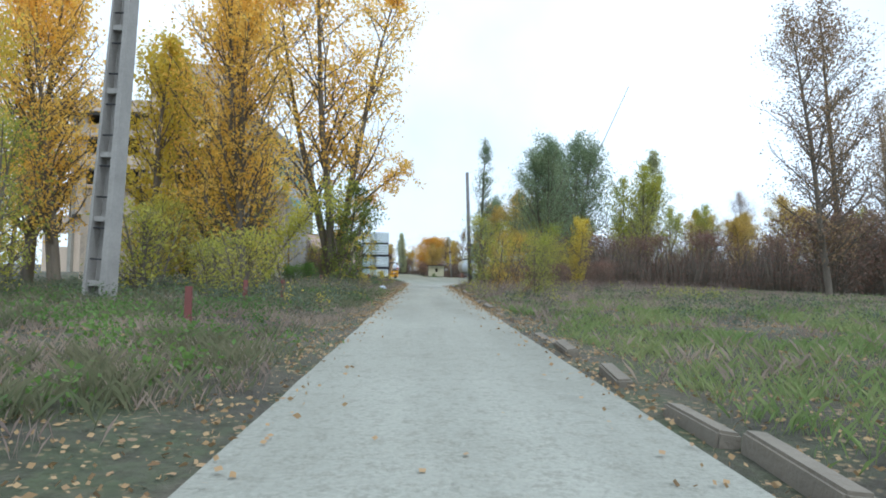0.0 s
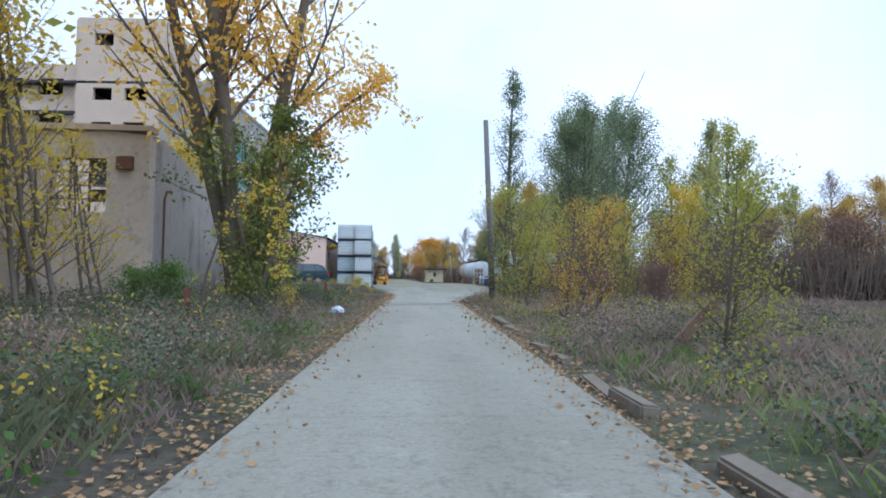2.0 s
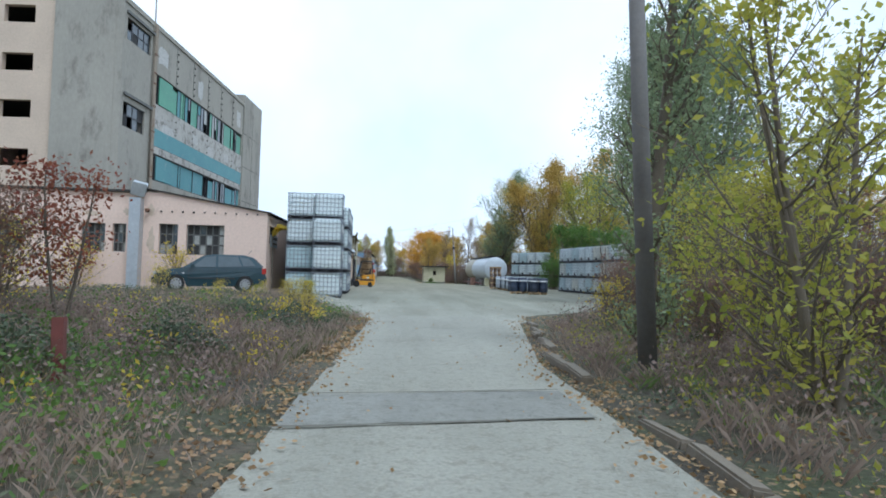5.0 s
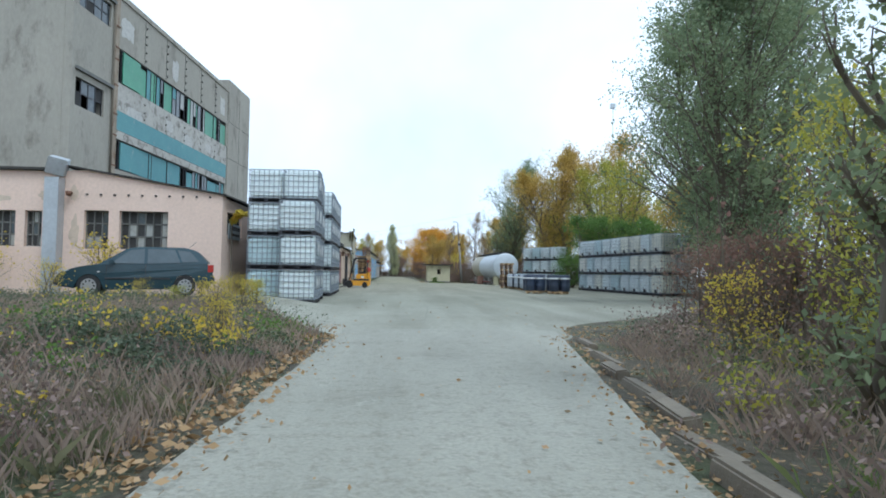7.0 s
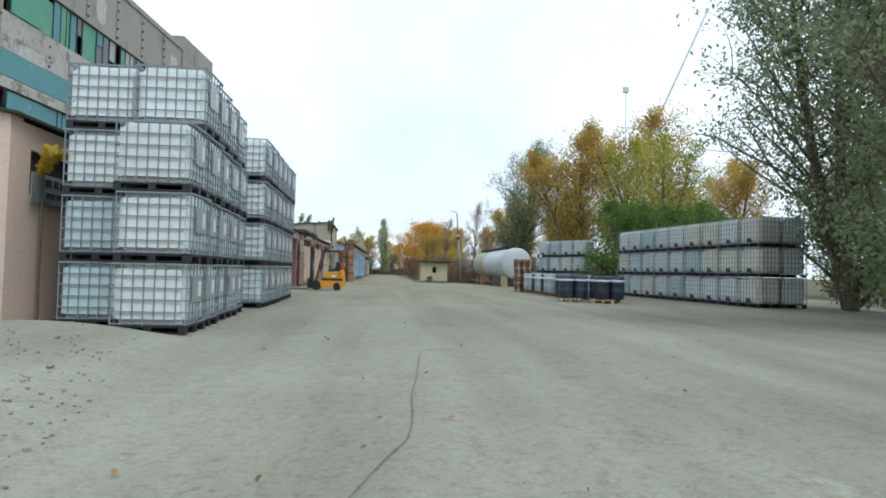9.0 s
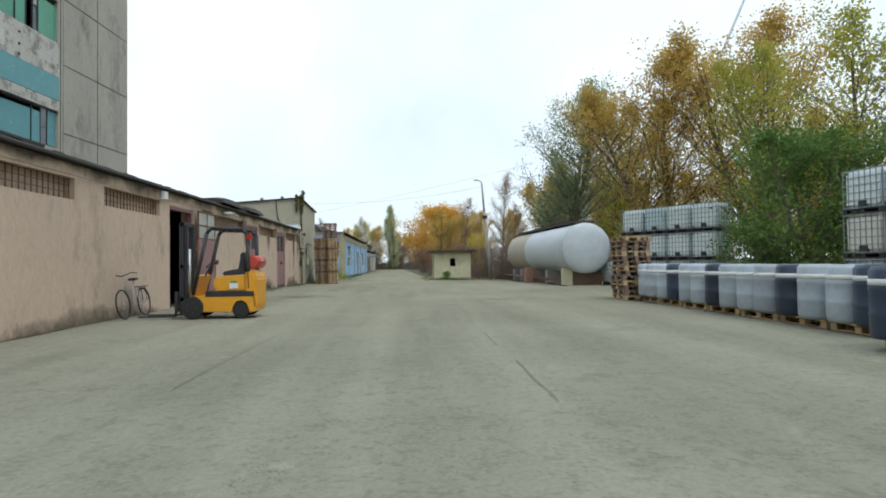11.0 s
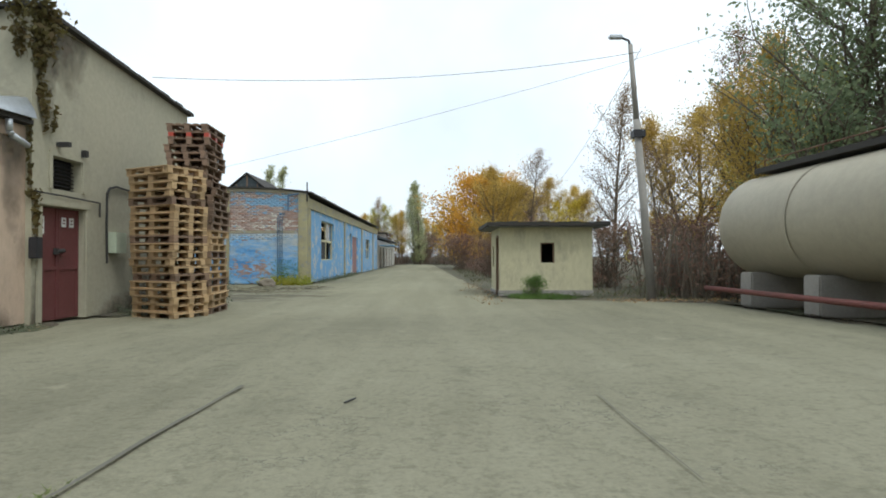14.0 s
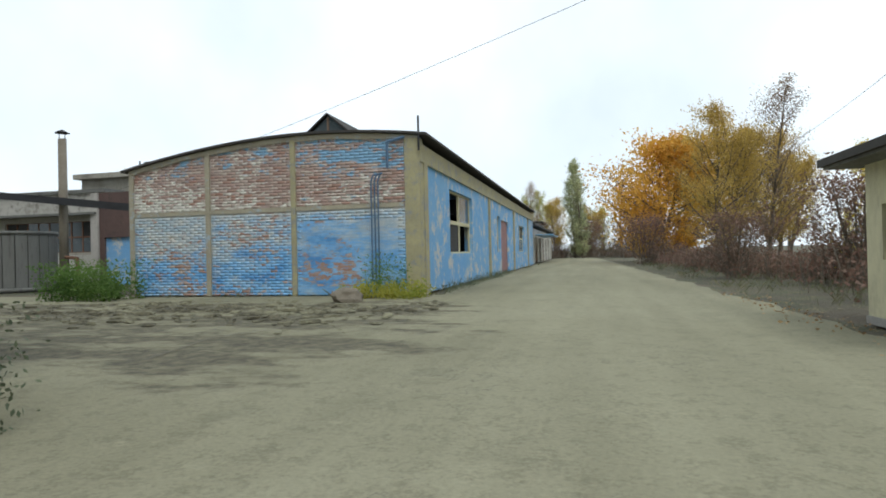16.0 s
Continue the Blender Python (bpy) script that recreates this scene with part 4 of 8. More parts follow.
# camera, bracket pipe and lamp box under the eaves
part("security_camera", boxes((12.0, 12.09, -0.34, -0.06, 2.98, 3.07)), M["paper"], garage, "small white security camera", bevel=0.02)
bm = bmesh.new()
wire(bm, [(12.5, -0.1, 3.08), (12.9, -0.3, 2.98)], 0.045, 8)
part("bracket_pipe", bm, M["zinc"], garage)
part("lamp_box", boxes((6.6, 6.8, -0.16, -0.04, 2.95, 3.15)), M["paper"], garage, "small white lamp box")
for a, b in VENTS:
    bm = bmesh.new()
    n = int((b - a) / 0.16)
    for i in range(n + 1):
        x = a + (b - a) * i / n
        box(bm, x - 0.008, x + 0.008, 0.1, 0.116, 2.5, 2.92)
    for i in range(4):
        box(bm, a, b, 0.098, 0.118, 2.5 + 0.135 * i, 2.512 + 0.135 * i)
    part("vent_grille", bm, M["rust"], garage)
    part("vent_back", boxes((a, b, 0.2, 0.25, 2.5, 2.92)), M["tan"], garage)
for i, (a, b) in enumerate(DOORS):
    d = thing("garage_door", "faded maroon double steel door with small glazed top lights", "door", pose(-3.4, 73.0, 0.15, 0, 0, 90), kind="structure", group="garage doors")
    mid = (a + b) / 2
    part("door_frame", boxes((a, a + 0.07, 0.02, 0.2, 0, 2.85), (b - 0.07, b, 0.02, 0.2, 0, 2.85), (a + 0.07, b - 0.07, 0.02, 0.2, 2.76, 2.85)), M["maroon"], d)
    if i == 0:
        leaf = part("door_leaf", boxes((b + 0.02, b + 1.62, -0.17, -0.13, 0.1, 1.98), (b + 0.02, b + 0.08, -0.19, -0.171, 0.1, 1.98), (b + 1.56, b + 1.62, -0.19, -0.171, 0.1, 1.98), (b + 0.081, b + 1.559, -0.186, -0.171, 1.02, 1.08)), M["maroon"], d, "wide maroon door leaf folded back against the wall")
        part("pane_frame", boxes(*[(b + 0.02 + 0.785 * k, b + 0.07 + 0.775 * k, -0.17, -0.13, 1.98, 2.86) for k in range(3)], *[(b + 0.071, b + 1.569, -0.168, -0.132, z, z + 0.045) for z in (1.99, 2.4, 2.81)]), M["rust"], leaf)
        for k in range(2):
            for z in (2.04, 2.45):
                part("pane", boxes((b + 0.075 + 0.785 * k, b + 0.79 + 0.775 * k, -0.155, -0.145, z, z + 0.35)), M["paleglass"], leaf, "dusty pale pane")
        part("hinge", boxes((b - 0.02, b + 0.02, -0.14, 0.02, 0.5, 0.6), (b - 0.02, b + 0.02, -0.14, 0.02, 1.6, 1.7)), M["rust"], leaf)
        part("handle", boxes((b + 1.5, b + 1.7, -0.25, -0.19, 1.2, 1.3)), M["rust"], leaf)
        continue
    for s, (p, q) in enumerate(((a + 0.075, mid - 0.008), (mid + 0.008, b - 0.075))):
        bm = boxes((p, q, 0.06, 0.1, 0.12, 1.86), (p, p + 0.07, 0.06, 0.1, 1.86, 2.75), (q - 0.07, q, 0.06, 0.1, 1.86, 2.75), (p + 0.07, q - 0.07, 0.06, 0.1, 2.66, 2.75))
        box(bm, p, p + 0.06, 0.045, 0.06, 0.12, 1.86)
        box(bm, q - 0.06, q, 0.045, 0.06, 0.12, 1.86)
        leaf = part("door_leaf", bm, M["maroon"], d)
        part("kick_plate", boxes((p, q, 0.055, 0.095, 0.0, 0.12)), M["steeldark"], leaf)
        part("pane", boxes((p + 0.07, q - 0.07, 0.075, 0.085, 1.86, 2.66)), M["glass"] if s == 0 else M["dark"], leaf)
    bm = bmesh.new()
    tube(bm, (mid - 0.03, 0.0, 1.25), (mid + 0.12, 0.0, 1.25), 0.05, seg=10)
    box(bm, mid - 0.04, mid + 0.03, 0.0, 0.06, 1.18, 1.3)
    part("latch", bm, M["rust"], d)

# olive warehouse with a monopitch roof
wh = thing("warehouse", "plain olive-rendered warehouse with felt roof and climbing ivy", "building", pose(-3.3, 99.9, 0.1), kind="structure")
part("wall", wall_bm(6.05, lambda u: 5.2 - 0.055 * u, 0.35, [(0.22, 1.45, 0.0, 2.0), (0.5, 1.36, 2.3, 2.87)]), M["olive"], wh).matrix_basis = pose(0, 0, 0, 0, 0, 90)
part("wall", wall_bm(9.65, lambda u: 5.2 - 0.07 * (9.65 - u), 0.35, []), M["olive"], wh).matrix_basis = pose(-10.0, 0.003, 0)
part("wall", boxes((-10, -0.36, 5.7, 6.05, 0, 4.5)), M["olive"], wh)
bm = bmesh.new()
for k in range(17):
    v = box(bm, -10.2, 0.12 + 0.03 * noise.noise((k * 0.9, 4, 2)), -0.1 + 0.37 * k, 0.27 + 0.37 * k, 0, 0.07 + 0.02 * noise.noise((k * 1.3, 1, 7)))
    for p in v:
        p.co.z += 5.215 + 0.07 * min(0, p.co.x) - 0.055 * max(0, p.co.y)
part("roof", bm, M["felt"], wh)
for k, x in enumerate((-6.6, -5.3, -4.2, -2.3, -1.1)):
    part("roof_batten", boxes((x, x + 0.16, -0.13, 0.02, 5.28 + 0.07 * x, 5.4 + 0.07 * x)), M["oldwood"], wh)
part("door_surround", boxes((0.003, 0.045, 0.1, 0.215, 0, 2.0), (0.003, 0.045, 1.455, 1.56, 0, 2.0), (0.003, 0.05, 0.08, 1.62, 2.003, 2.12)), M["olive"], wh, bevel=0.008)
for a, b in ((0.24, 0.83), (0.845, 1.43)):
    leaf = part("door", boxes((-0.16, -0.11, a, b, 0.03, 1.98), (-0.109, -0.09, a, a + 0.05, 0.03, 1.98), (-0.109, -0.09, b - 0.05, b, 0.03, 1.98), (-0.109, -0.09, a + 0.051, b - 0.051, 0.9, 0.96)), M["oxblood"], wh, "dark red steel door leaf")
bm = bmesh.new()
tube(bm, (-0.06, 0.74, 1.22), (-0.06, 0.95, 1.24), 0.035, seg=8)
box(bm, -0.09, -0.03, 0.7, 0.77, 1.17, 1.28)
part("latch", bm, M["dark"], wh)
for a, z, tall in ((0.32, 1.52, 0.3), (0.92, 1.66, 0.17), (1.14, 1.66, 0.17)):
    part("notice", boxes((-0.089, -0.085, a, a + 0.13, z, z + tall)), M["paper"], wh, "small white paper notice")
    part("lettering", boxes((-0.084, -0.083, a + 0.03, a + 0.1, z + tall * 0.3, z + tall * 0.42), (-0.084, -0.083, a + 0.04, a + 0.09, z + tall * 0.6, z + tall * 0.8)), M["oxblood"], wh)
# black sheet behind the louvres, coloured as the unlit room
part("window", boxes((-0.25, -0.2, 0.5, 1.36, 2.3, 2.87)), M["dark"], wh)
for k in range(8):
    slat = part("louvre", boxes((-0.19, -0.13, 0.52, 1.34, 2.32 + 0.068 * k, 2.335 + 0.068 * k)), M["steeldark"], wh)
part("window_surround", boxes((0.003, 0.03, 0.42, 0.495, 2.3, 2.95), (0.003, 0.03, 1.365, 1.44, 2.3, 2.95), (0.003, 0.03, 0.496, 1.364, 2.873, 2.95)), M["olive"], wh)
part("wall_spotlight", boxes((0.003, 0.22, 0.62, 0.7, 3.04, 3.12), (0.003, 0.1, 1.34, 1.42, 2.98, 3.1)), M["dark"], wh)
bm = bmesh.new()
wire(bm, [(0.04, 4.1, 2.5), (0.04, 3.2, 2.52), (0.04, 2.5, 2.56), (0.04, 2.25, 2.5), (0.04, 2.15, 2.38), (0.04, 2.14, 1.8), (0.04, 2.16, 1.0)], 0.022)
part("conduit", bm, M["dark"], wh)
bm = bmesh.new()
wire(bm, [(0.06, -0.02, 2.2), (0.06, 0.8, 2.19), (0.04, 1.9, 2.17), (0.04, 1.9, 1.9)], 0.016)
part("cable", bm, M["dark"], wh)
part("junction_box", boxes((0.003, 0.17, 2.25, 2.66, 1.2, 1.62)), M["palegreen"], wh, "small pale green steel meter box", bevel=0.01)
part("switch_box", boxes((0.003, 0.14, -0.08, 0.08, 1.1, 1.45)), M["steeldark"], wh, bevel=0.01)
bm = bmesh.new()
wire(bm, [(-1.4, -0.04, 5.1), (-1.36, -0.05, 4.6), (-1.3, -0.05, 4.1), (-1.15, -0.06, 3.7)], 0.025)
part("cable", bm, M["dark"], wh)
for k, (a, b, high) in enumerate(((-0.05, 0.25, 1.3), (1.5, 6.0, 0.6), (2.9, 5.6, 2.4))):
    damp_stain(wh, a, b, high, k + 3.5, -0.004 - 0.002 * k).matrix_basis = pose(0, 0, 0, 0, 0, 90)
for k, (a, b, high) in enumerate(((-0.02, 0.7, 2.6), (0.3, 1.6, 1.5))):
    damp_stain(wh, a, b, high, k + 3.5, -0.012 - 0.002 * k, 5.1, True).matrix_basis = pose(0, 0, 0, 0, 0, 90)

# corrugated awning sheet between garage and warehouse
bm = bmesh.new()
rows = []
for k in range(41):
    x = -4.5 + 1.3 * k / 40
    drop = 0.35 * max(0, (k - 33) / 7) ** 2
    rows.append([bm.verts.new((x, y, z - drop * w + 0.012 * math.sin(x * 48))) for y, z, w in ((98.6, 3.515, 0.25), (99.2, 3.66, 0.6), (99.88, 3.83, 1.0))])
for a, b in zip(rows, rows[1:]):
    for q in range(2):
        bm.faces.new((a[q], b[q], b[q + 1], a[q + 1])).smooth = True
ext = bmesh.ops.extrude_face_region(bm, geom=bm.faces[:])
for q in ext["geom"]:
    if isinstance(q, bmesh.types.BMVert):
        q.co.z -= 0.012
bmesh.ops.recalc_face_normals(bm, faces=bm.faces[:])
solo("awning_sheet", bm, M["zinc"], "bent galvanised corrugated sheet over the garage end", "awning")

# ---- blue brick building ----
BLUE = pose(-10.7, 115.9, 0.05)
blue = thing("blue_building", "low brick workshop with flaking blue paint and vaulted roof", "building", BLUE, kind="structure")


def blue_top(u):
    return 3.42 + 0.72 * math.sin(math.pi * min(1, max(0, (u + 0.3) / 11.6))) ** 0.9


joints = part("wall", wall_bm(8.4, lambda u: blue_top(u) - 0.02, 0.3, [], at=0.018), M["mortar"], blue, "mortar behind the brickwork")
LEN = 31.0
SIDE = [(3.0, 6.6, 1.0, 2.95), (12.6, 13.6, 1.0, 2.7), (13.9, 16.6, 0.0, 2.55), (21.5, 24.5, 1.0, 2.6)]
part("wall", wall_bm(LEN, 3.5, 0.3, SIDE), M["bluewall"], blue).matrix_basis = pose(8.4, 0.35, 0, 0, 0, 90)
part("wall", boxes((0, 0.3, 0.36, LEN, 0, 3.2), (0, 8.1, LEN, LEN + 0.3, 0, 3.4)), M["bluewall"], blue)
# near-black backing, colour standing for the workshop's unlit inside
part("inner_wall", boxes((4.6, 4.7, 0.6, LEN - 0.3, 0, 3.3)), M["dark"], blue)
part("ring_beam", boxes((8.38, 8.46, 0.0, LEN, 3.3, 3.75)), M["yellow"], blue)
for u in (0.0, 2.42, 4.95, 8.05):
    part("pilaster", boxes((u, u + 0.13 if u < 8 else 8.44, -0.035, 0.3, 0, blue_top(u + 0.1) - 0.1)), M["yellow"] if u > 4 else M["oldplaster"], blue)
for v in (0.0, 10.5, 19, 27):
    part("pilaster", boxes((8.2, 8.47, v + 0.001 if v else 0.31, v + 0.3 if v else 0.65, 0, 3.3)), M["yellow"], blue)
bm = bmesh.new()
n = 20
prev = None
for k in range(n + 1):
    u = -0.2 + 8.85 * k / n
    z = blue_top(u)
    cur = [bm.verts.new((u, -0.12, z + 0.01)), bm.verts.new((u, LEN + 0.4, z + 0.01)), bm.verts.new((u, LEN + 0.4, z + 0.07)), bm.verts.new((u, -0.12, z + 0.07))]
    if prev:
        for i in range(4):
            bm.faces.new((prev[i], prev[(i + 1) % 4], cur[(i + 1) % 4], cur[i]))
    else:
        bm.faces.new(cur[::-1])
    prev = cur
bm.faces.new(prev)
part("roof", bm, M["felt"], blue)
part("course_band", wall_bm(8.0, lambda u: 2.31, 0.04, [(0, 8.0, 0, 2.2)], at=-0.008), M["oldplaster"], blue)
bm = bmesh.new()
n = 16
for k in range(n):
    a, b = 8.4 * k / n, 8.4 * (k + 1) / n
    v = box(bm, a, b, -0.03, 0.04, 0, 1)
    for i, q in enumerate(v):
        q.co.z = blue_top(q.co.x) - (0.13 + 0.05 * noise.noise((q.co.x * 2.2, 0.5, 3)) if i < 4 else 0.0)
part("eaves_band", bm, M["oldplaster"], blue)
for v0, apex in ((1.4, 0.95), (8.0, 0.95), (15, 0.95)):
    bm = bmesh.new()
    o5 = [(4.65, 4.05), (6.15, 4.05), (6.15, 4.3), (5.4, 4.3 + apex * 0.7), (4.65, 4.3)]
    a = [bm.verts.new((x, v0, z)) for x, z in o5]
    b = [bm.verts.new((x, v0 + 4, z)) for x, z in o5]
    for i in range(5):
        bm.faces.new((a[i], a[(i + 1) % 5], b[(i + 1) % 5], b[i]))
    bm.faces.new(a[::-1])
    bm.faces.new(b)
    lan = part("roof_lantern", bm, M["glass"], blue, "weathered glazed roof lantern")
    for s in (-1, 1):
        bm = bmesh.new()
        tube(bm, (5.4, v0 - 0.1, 4.34 + apex * 0.7), (5.4 + s * 0.95, v0 - 0.1, 4.22), 0.03, seg=4)
        v = [bm.verts.new(p) for p in ((5.4, v0 - 0.12, 4.36 + apex * 0.7), (5.4 + s * 0.95, v0 - 0.12, 4.24), (5.4 + s * 0.95, v0 + 4.1, 4.24), (5.4, v0 + 4.1, 4.36 + apex * 0.7))]
        bm.faces.new(v)
        part("lantern_roof", bm, M["felt"], lan)
    part("mullion", boxes((5.37, 5.43, v0 - 0.04, v0 - 0.003, 4.1, 4.9), (4.9, 4.95, v0 - 0.04, v0 - 0.003, 4.1, 4.5), (5.85, 5.9, v0 - 0.04, v0 - 0.003, 4.1, 4.5)), M["oldwood"], lan)


# window and door in the blue side wall
side_frame = thing("blue_side_openings", "timber windows and sliding door in the blue wall", "window", pose(-2.3, 116.25, 0.05, 0, 0, 90), kind="structure")
side_frame.name = "window_1"
glazing(side_frame, 3.0, 6.6, 1.0, 2.95, 0, 2, 2, M["cream"], [M["glass"], M["dark"], M["glass"], None], 21, 0.1, 0.08)
glazing(side_frame, 12.6, 13.6, 1.0, 2.7, 0, 1, 2, M["cream"], [M["dark"]], 22, 0.1, 0.06)
glazing(side_frame, 21.5, 24.5, 1.0, 2.6, 0, 2, 2, M["cream"], [M["glass"], M["dark"]], 23, 0.1, 0.06)
part("door", boxes((13.9, 16.6, 0.08, 0.14, 0, 2.55)), M["maroon"], side_frame, "rust-red sliding door")

# ---- the small cream shed ----
shed = thing("shed", "small cream-rendered gatehouse shed with flat roof and empty window", "shed", pose(5.2, 107.8, 0.05), kind="structure")
DEEP = 2.75
part("wall", wall_bm(2.75, 2.06, 0.2, [(1.2, 1.62, 0.98, 1.58)]), M["cream"], shed)
part("wall", wall_bm(DEEP - 0.2, 2.06, 0.2, [(0.42, 0.92, 0.82, 1.5), (1.72, 2.28, 0.0, 1.78)]), M["cream"], shed).matrix_basis = pose(0, DEEP, 0, 0, 0, -90)
part("wall", boxes((2.55, 2.75, 0.2, DEEP, 0, 2.06), (0.2, 2.55, DEEP - 0.2, DEEP, 0, 2.06)), M["cream"], shed)
bm = bmesh.new()
n = 12
for k in range(n):
    a, b = -0.42 + 3.6 * k / n, -0.42 + 3.6 * (k + 1) / n
    w = 0.03 * noise.noise((k * 1.7, 0.3, 4))
    box(bm, a, b + 0.002, -0.42 + w, DEEP + 0.4 - w, 2.065 + 0.012 * (k % 2), 2.17 + 0.012 * (k % 3))
part("roof", bm, M["felt"], shed, "sagging black felt roof slab")
part("ceiling_slab", boxes((-0.36, 3.1, -0.36, DEEP + 0.34, 2.03, 2.064)), M["silo"], shed, "stained concrete roof edge")
# black partition: shade inside the shed painted as colour
part("inner_wall", boxes((0.21, 2.54, 1.5, 1.6, 0, 2.0)), M["dark"], shed)
part("door", boxes((0.08, 0.13, 0.48, 1.02, 0, 1.76)), M["oldwood"], shed, "dark weathered timber door")
part("door_frame", boxes((-0.02, 0.1, 0.45, 0.5, 0, 1.8), (-0.02, 0.1, 1.0, 1.05, 0, 1.8), (-0.02, 0.1, 0.5, 1.0, 1.76, 1.82)), M["oldwood"], shed)
# black sheet painted as the shade within the empty window
part("window", boxes((0.1, 0.13, 1.8, 2.34, 0.82, 1.5)), M["dark"], shed)
part("window_frame", boxes((1.2, 1.24, 0.05, 0.1, 0.98, 1.58), (1.58, 1.62, 0.05, 0.1, 0.98, 1.58), (1.24, 1.58, 0.05, 0.1, 1.54, 1.58)), M["oldwood"], shed)
part("footing", boxes((-0.03, 2.78, -0.03, -0.002, 0.0, 0.16), (-0.03, -0.002, 0.0, 0.42, 0.0, 0.16), (-0.03, -0.002, 1.08, DEEP, 0.0, 0.1)), M["poleconc"], shed, "rough concrete footing")

# ---- long storage tank on piers ----
tank = thing("storage_tank", "long white and cream horizontal storage tank on concrete piers", "tank", pose(11.75, 91.6, 0.12, 0, 0, 1.5))


def barrel(y0, y1, r, dome0=0.0, dome1=0.0):
    bm = bmesh.new()
    prof = []
    if dome0:
        prof += [(y0 - dome0 * math.cos(a), r * math.sin(a)) for a in (0.02, 0.35, 0.7, 1.05, 1.35)]
    prof += [(y0, r), (y1, r)]
    if dome1:
        prof += [(y1 + dome1 * math.cos(a), r * math.sin(a)) for a in (1.35, 1.05, 0.7, 0.35, 0.02)]
    seg, rings = 40, []
    for yy, rr in prof:
        rings.append([bm.verts.new((rr * math.cos(k * math.tau / seg), yy, 1.82 + rr * math.sin(k * math.tau / seg))) for k in range(seg)])
    for a, b in zip(rings, rings[1:]):
        for k in range(seg):
            bm.faces.new((a[k], a[(k + 1) % seg], b[(k + 1) % seg], b[k])).smooth = True
    return bm


part("drum", barrel(0.0, 7.8, 1.22, 0.28), M["tankwhite"], tank)
part("drum", barrel(7.8, 13.0, 1.215, 0, 0.28), M["tankcream"], tank, "cream-painted tank section")
for yy in (0.05, 3.9, 7.8, 10.4):
    bm = barrel(yy - 0.03, yy + 0.03, 1.235)
    part("weld_band", bm, M["tankwhite"] if yy < 7 else M["tankcream"], tank)
part("deck", boxes((-0.55, 0.55, 0.3, 12.6, 3.04, 3.16)), M["felt"], tank, "dark walkway along the top")
bm = bmesh.new()
for yy in np.linspace(0.4, 12.5, 7):
    tube(bm, (-0.35, yy, 3.1), (-0.35, yy, 3.35), 0.015, seg=5)
wire(bm, [(-0.35, 0.4, 3.35), (-0.35, 12.5, 3.35)], 0.015, 5)
part("rail", bm, M["rust"], tank)
for yy in (0.6, 3.8, 7.0, 10.0, 12.3):
    bm = bmesh.new()
    box(bm, -0.95 if yy > 1 else -1.0, 0.95 if yy > 1 else -0.55, yy - 0.25, yy + 0.25, -0.1, 0.72 if yy > 1 else 0.85)
    part("pier", bm, M["poleconc"] if yy > 1 else M["cream"], tank, bevel=0.03)
part("cradle", boxes((-0.5, 0.95, 0.5, 0.9, -0.1, 0.75)), M["oldwood"], tank, "dark stacked timbers below the tank end")
part("brick_pier", boxes((-1.7, -1.2, 5.2, 6.0, -0.1, 0.85)), M["brick"], tank, "brown brick pier")
bm = bmesh.new()
wire(bm, [(-1.3, 0.8, 0.3), (-1.3, 13.5, 0.3)], 0.06, 8)
part("pipe", bm, M["redpaint"], tank, "red oxide pipe along the piers")


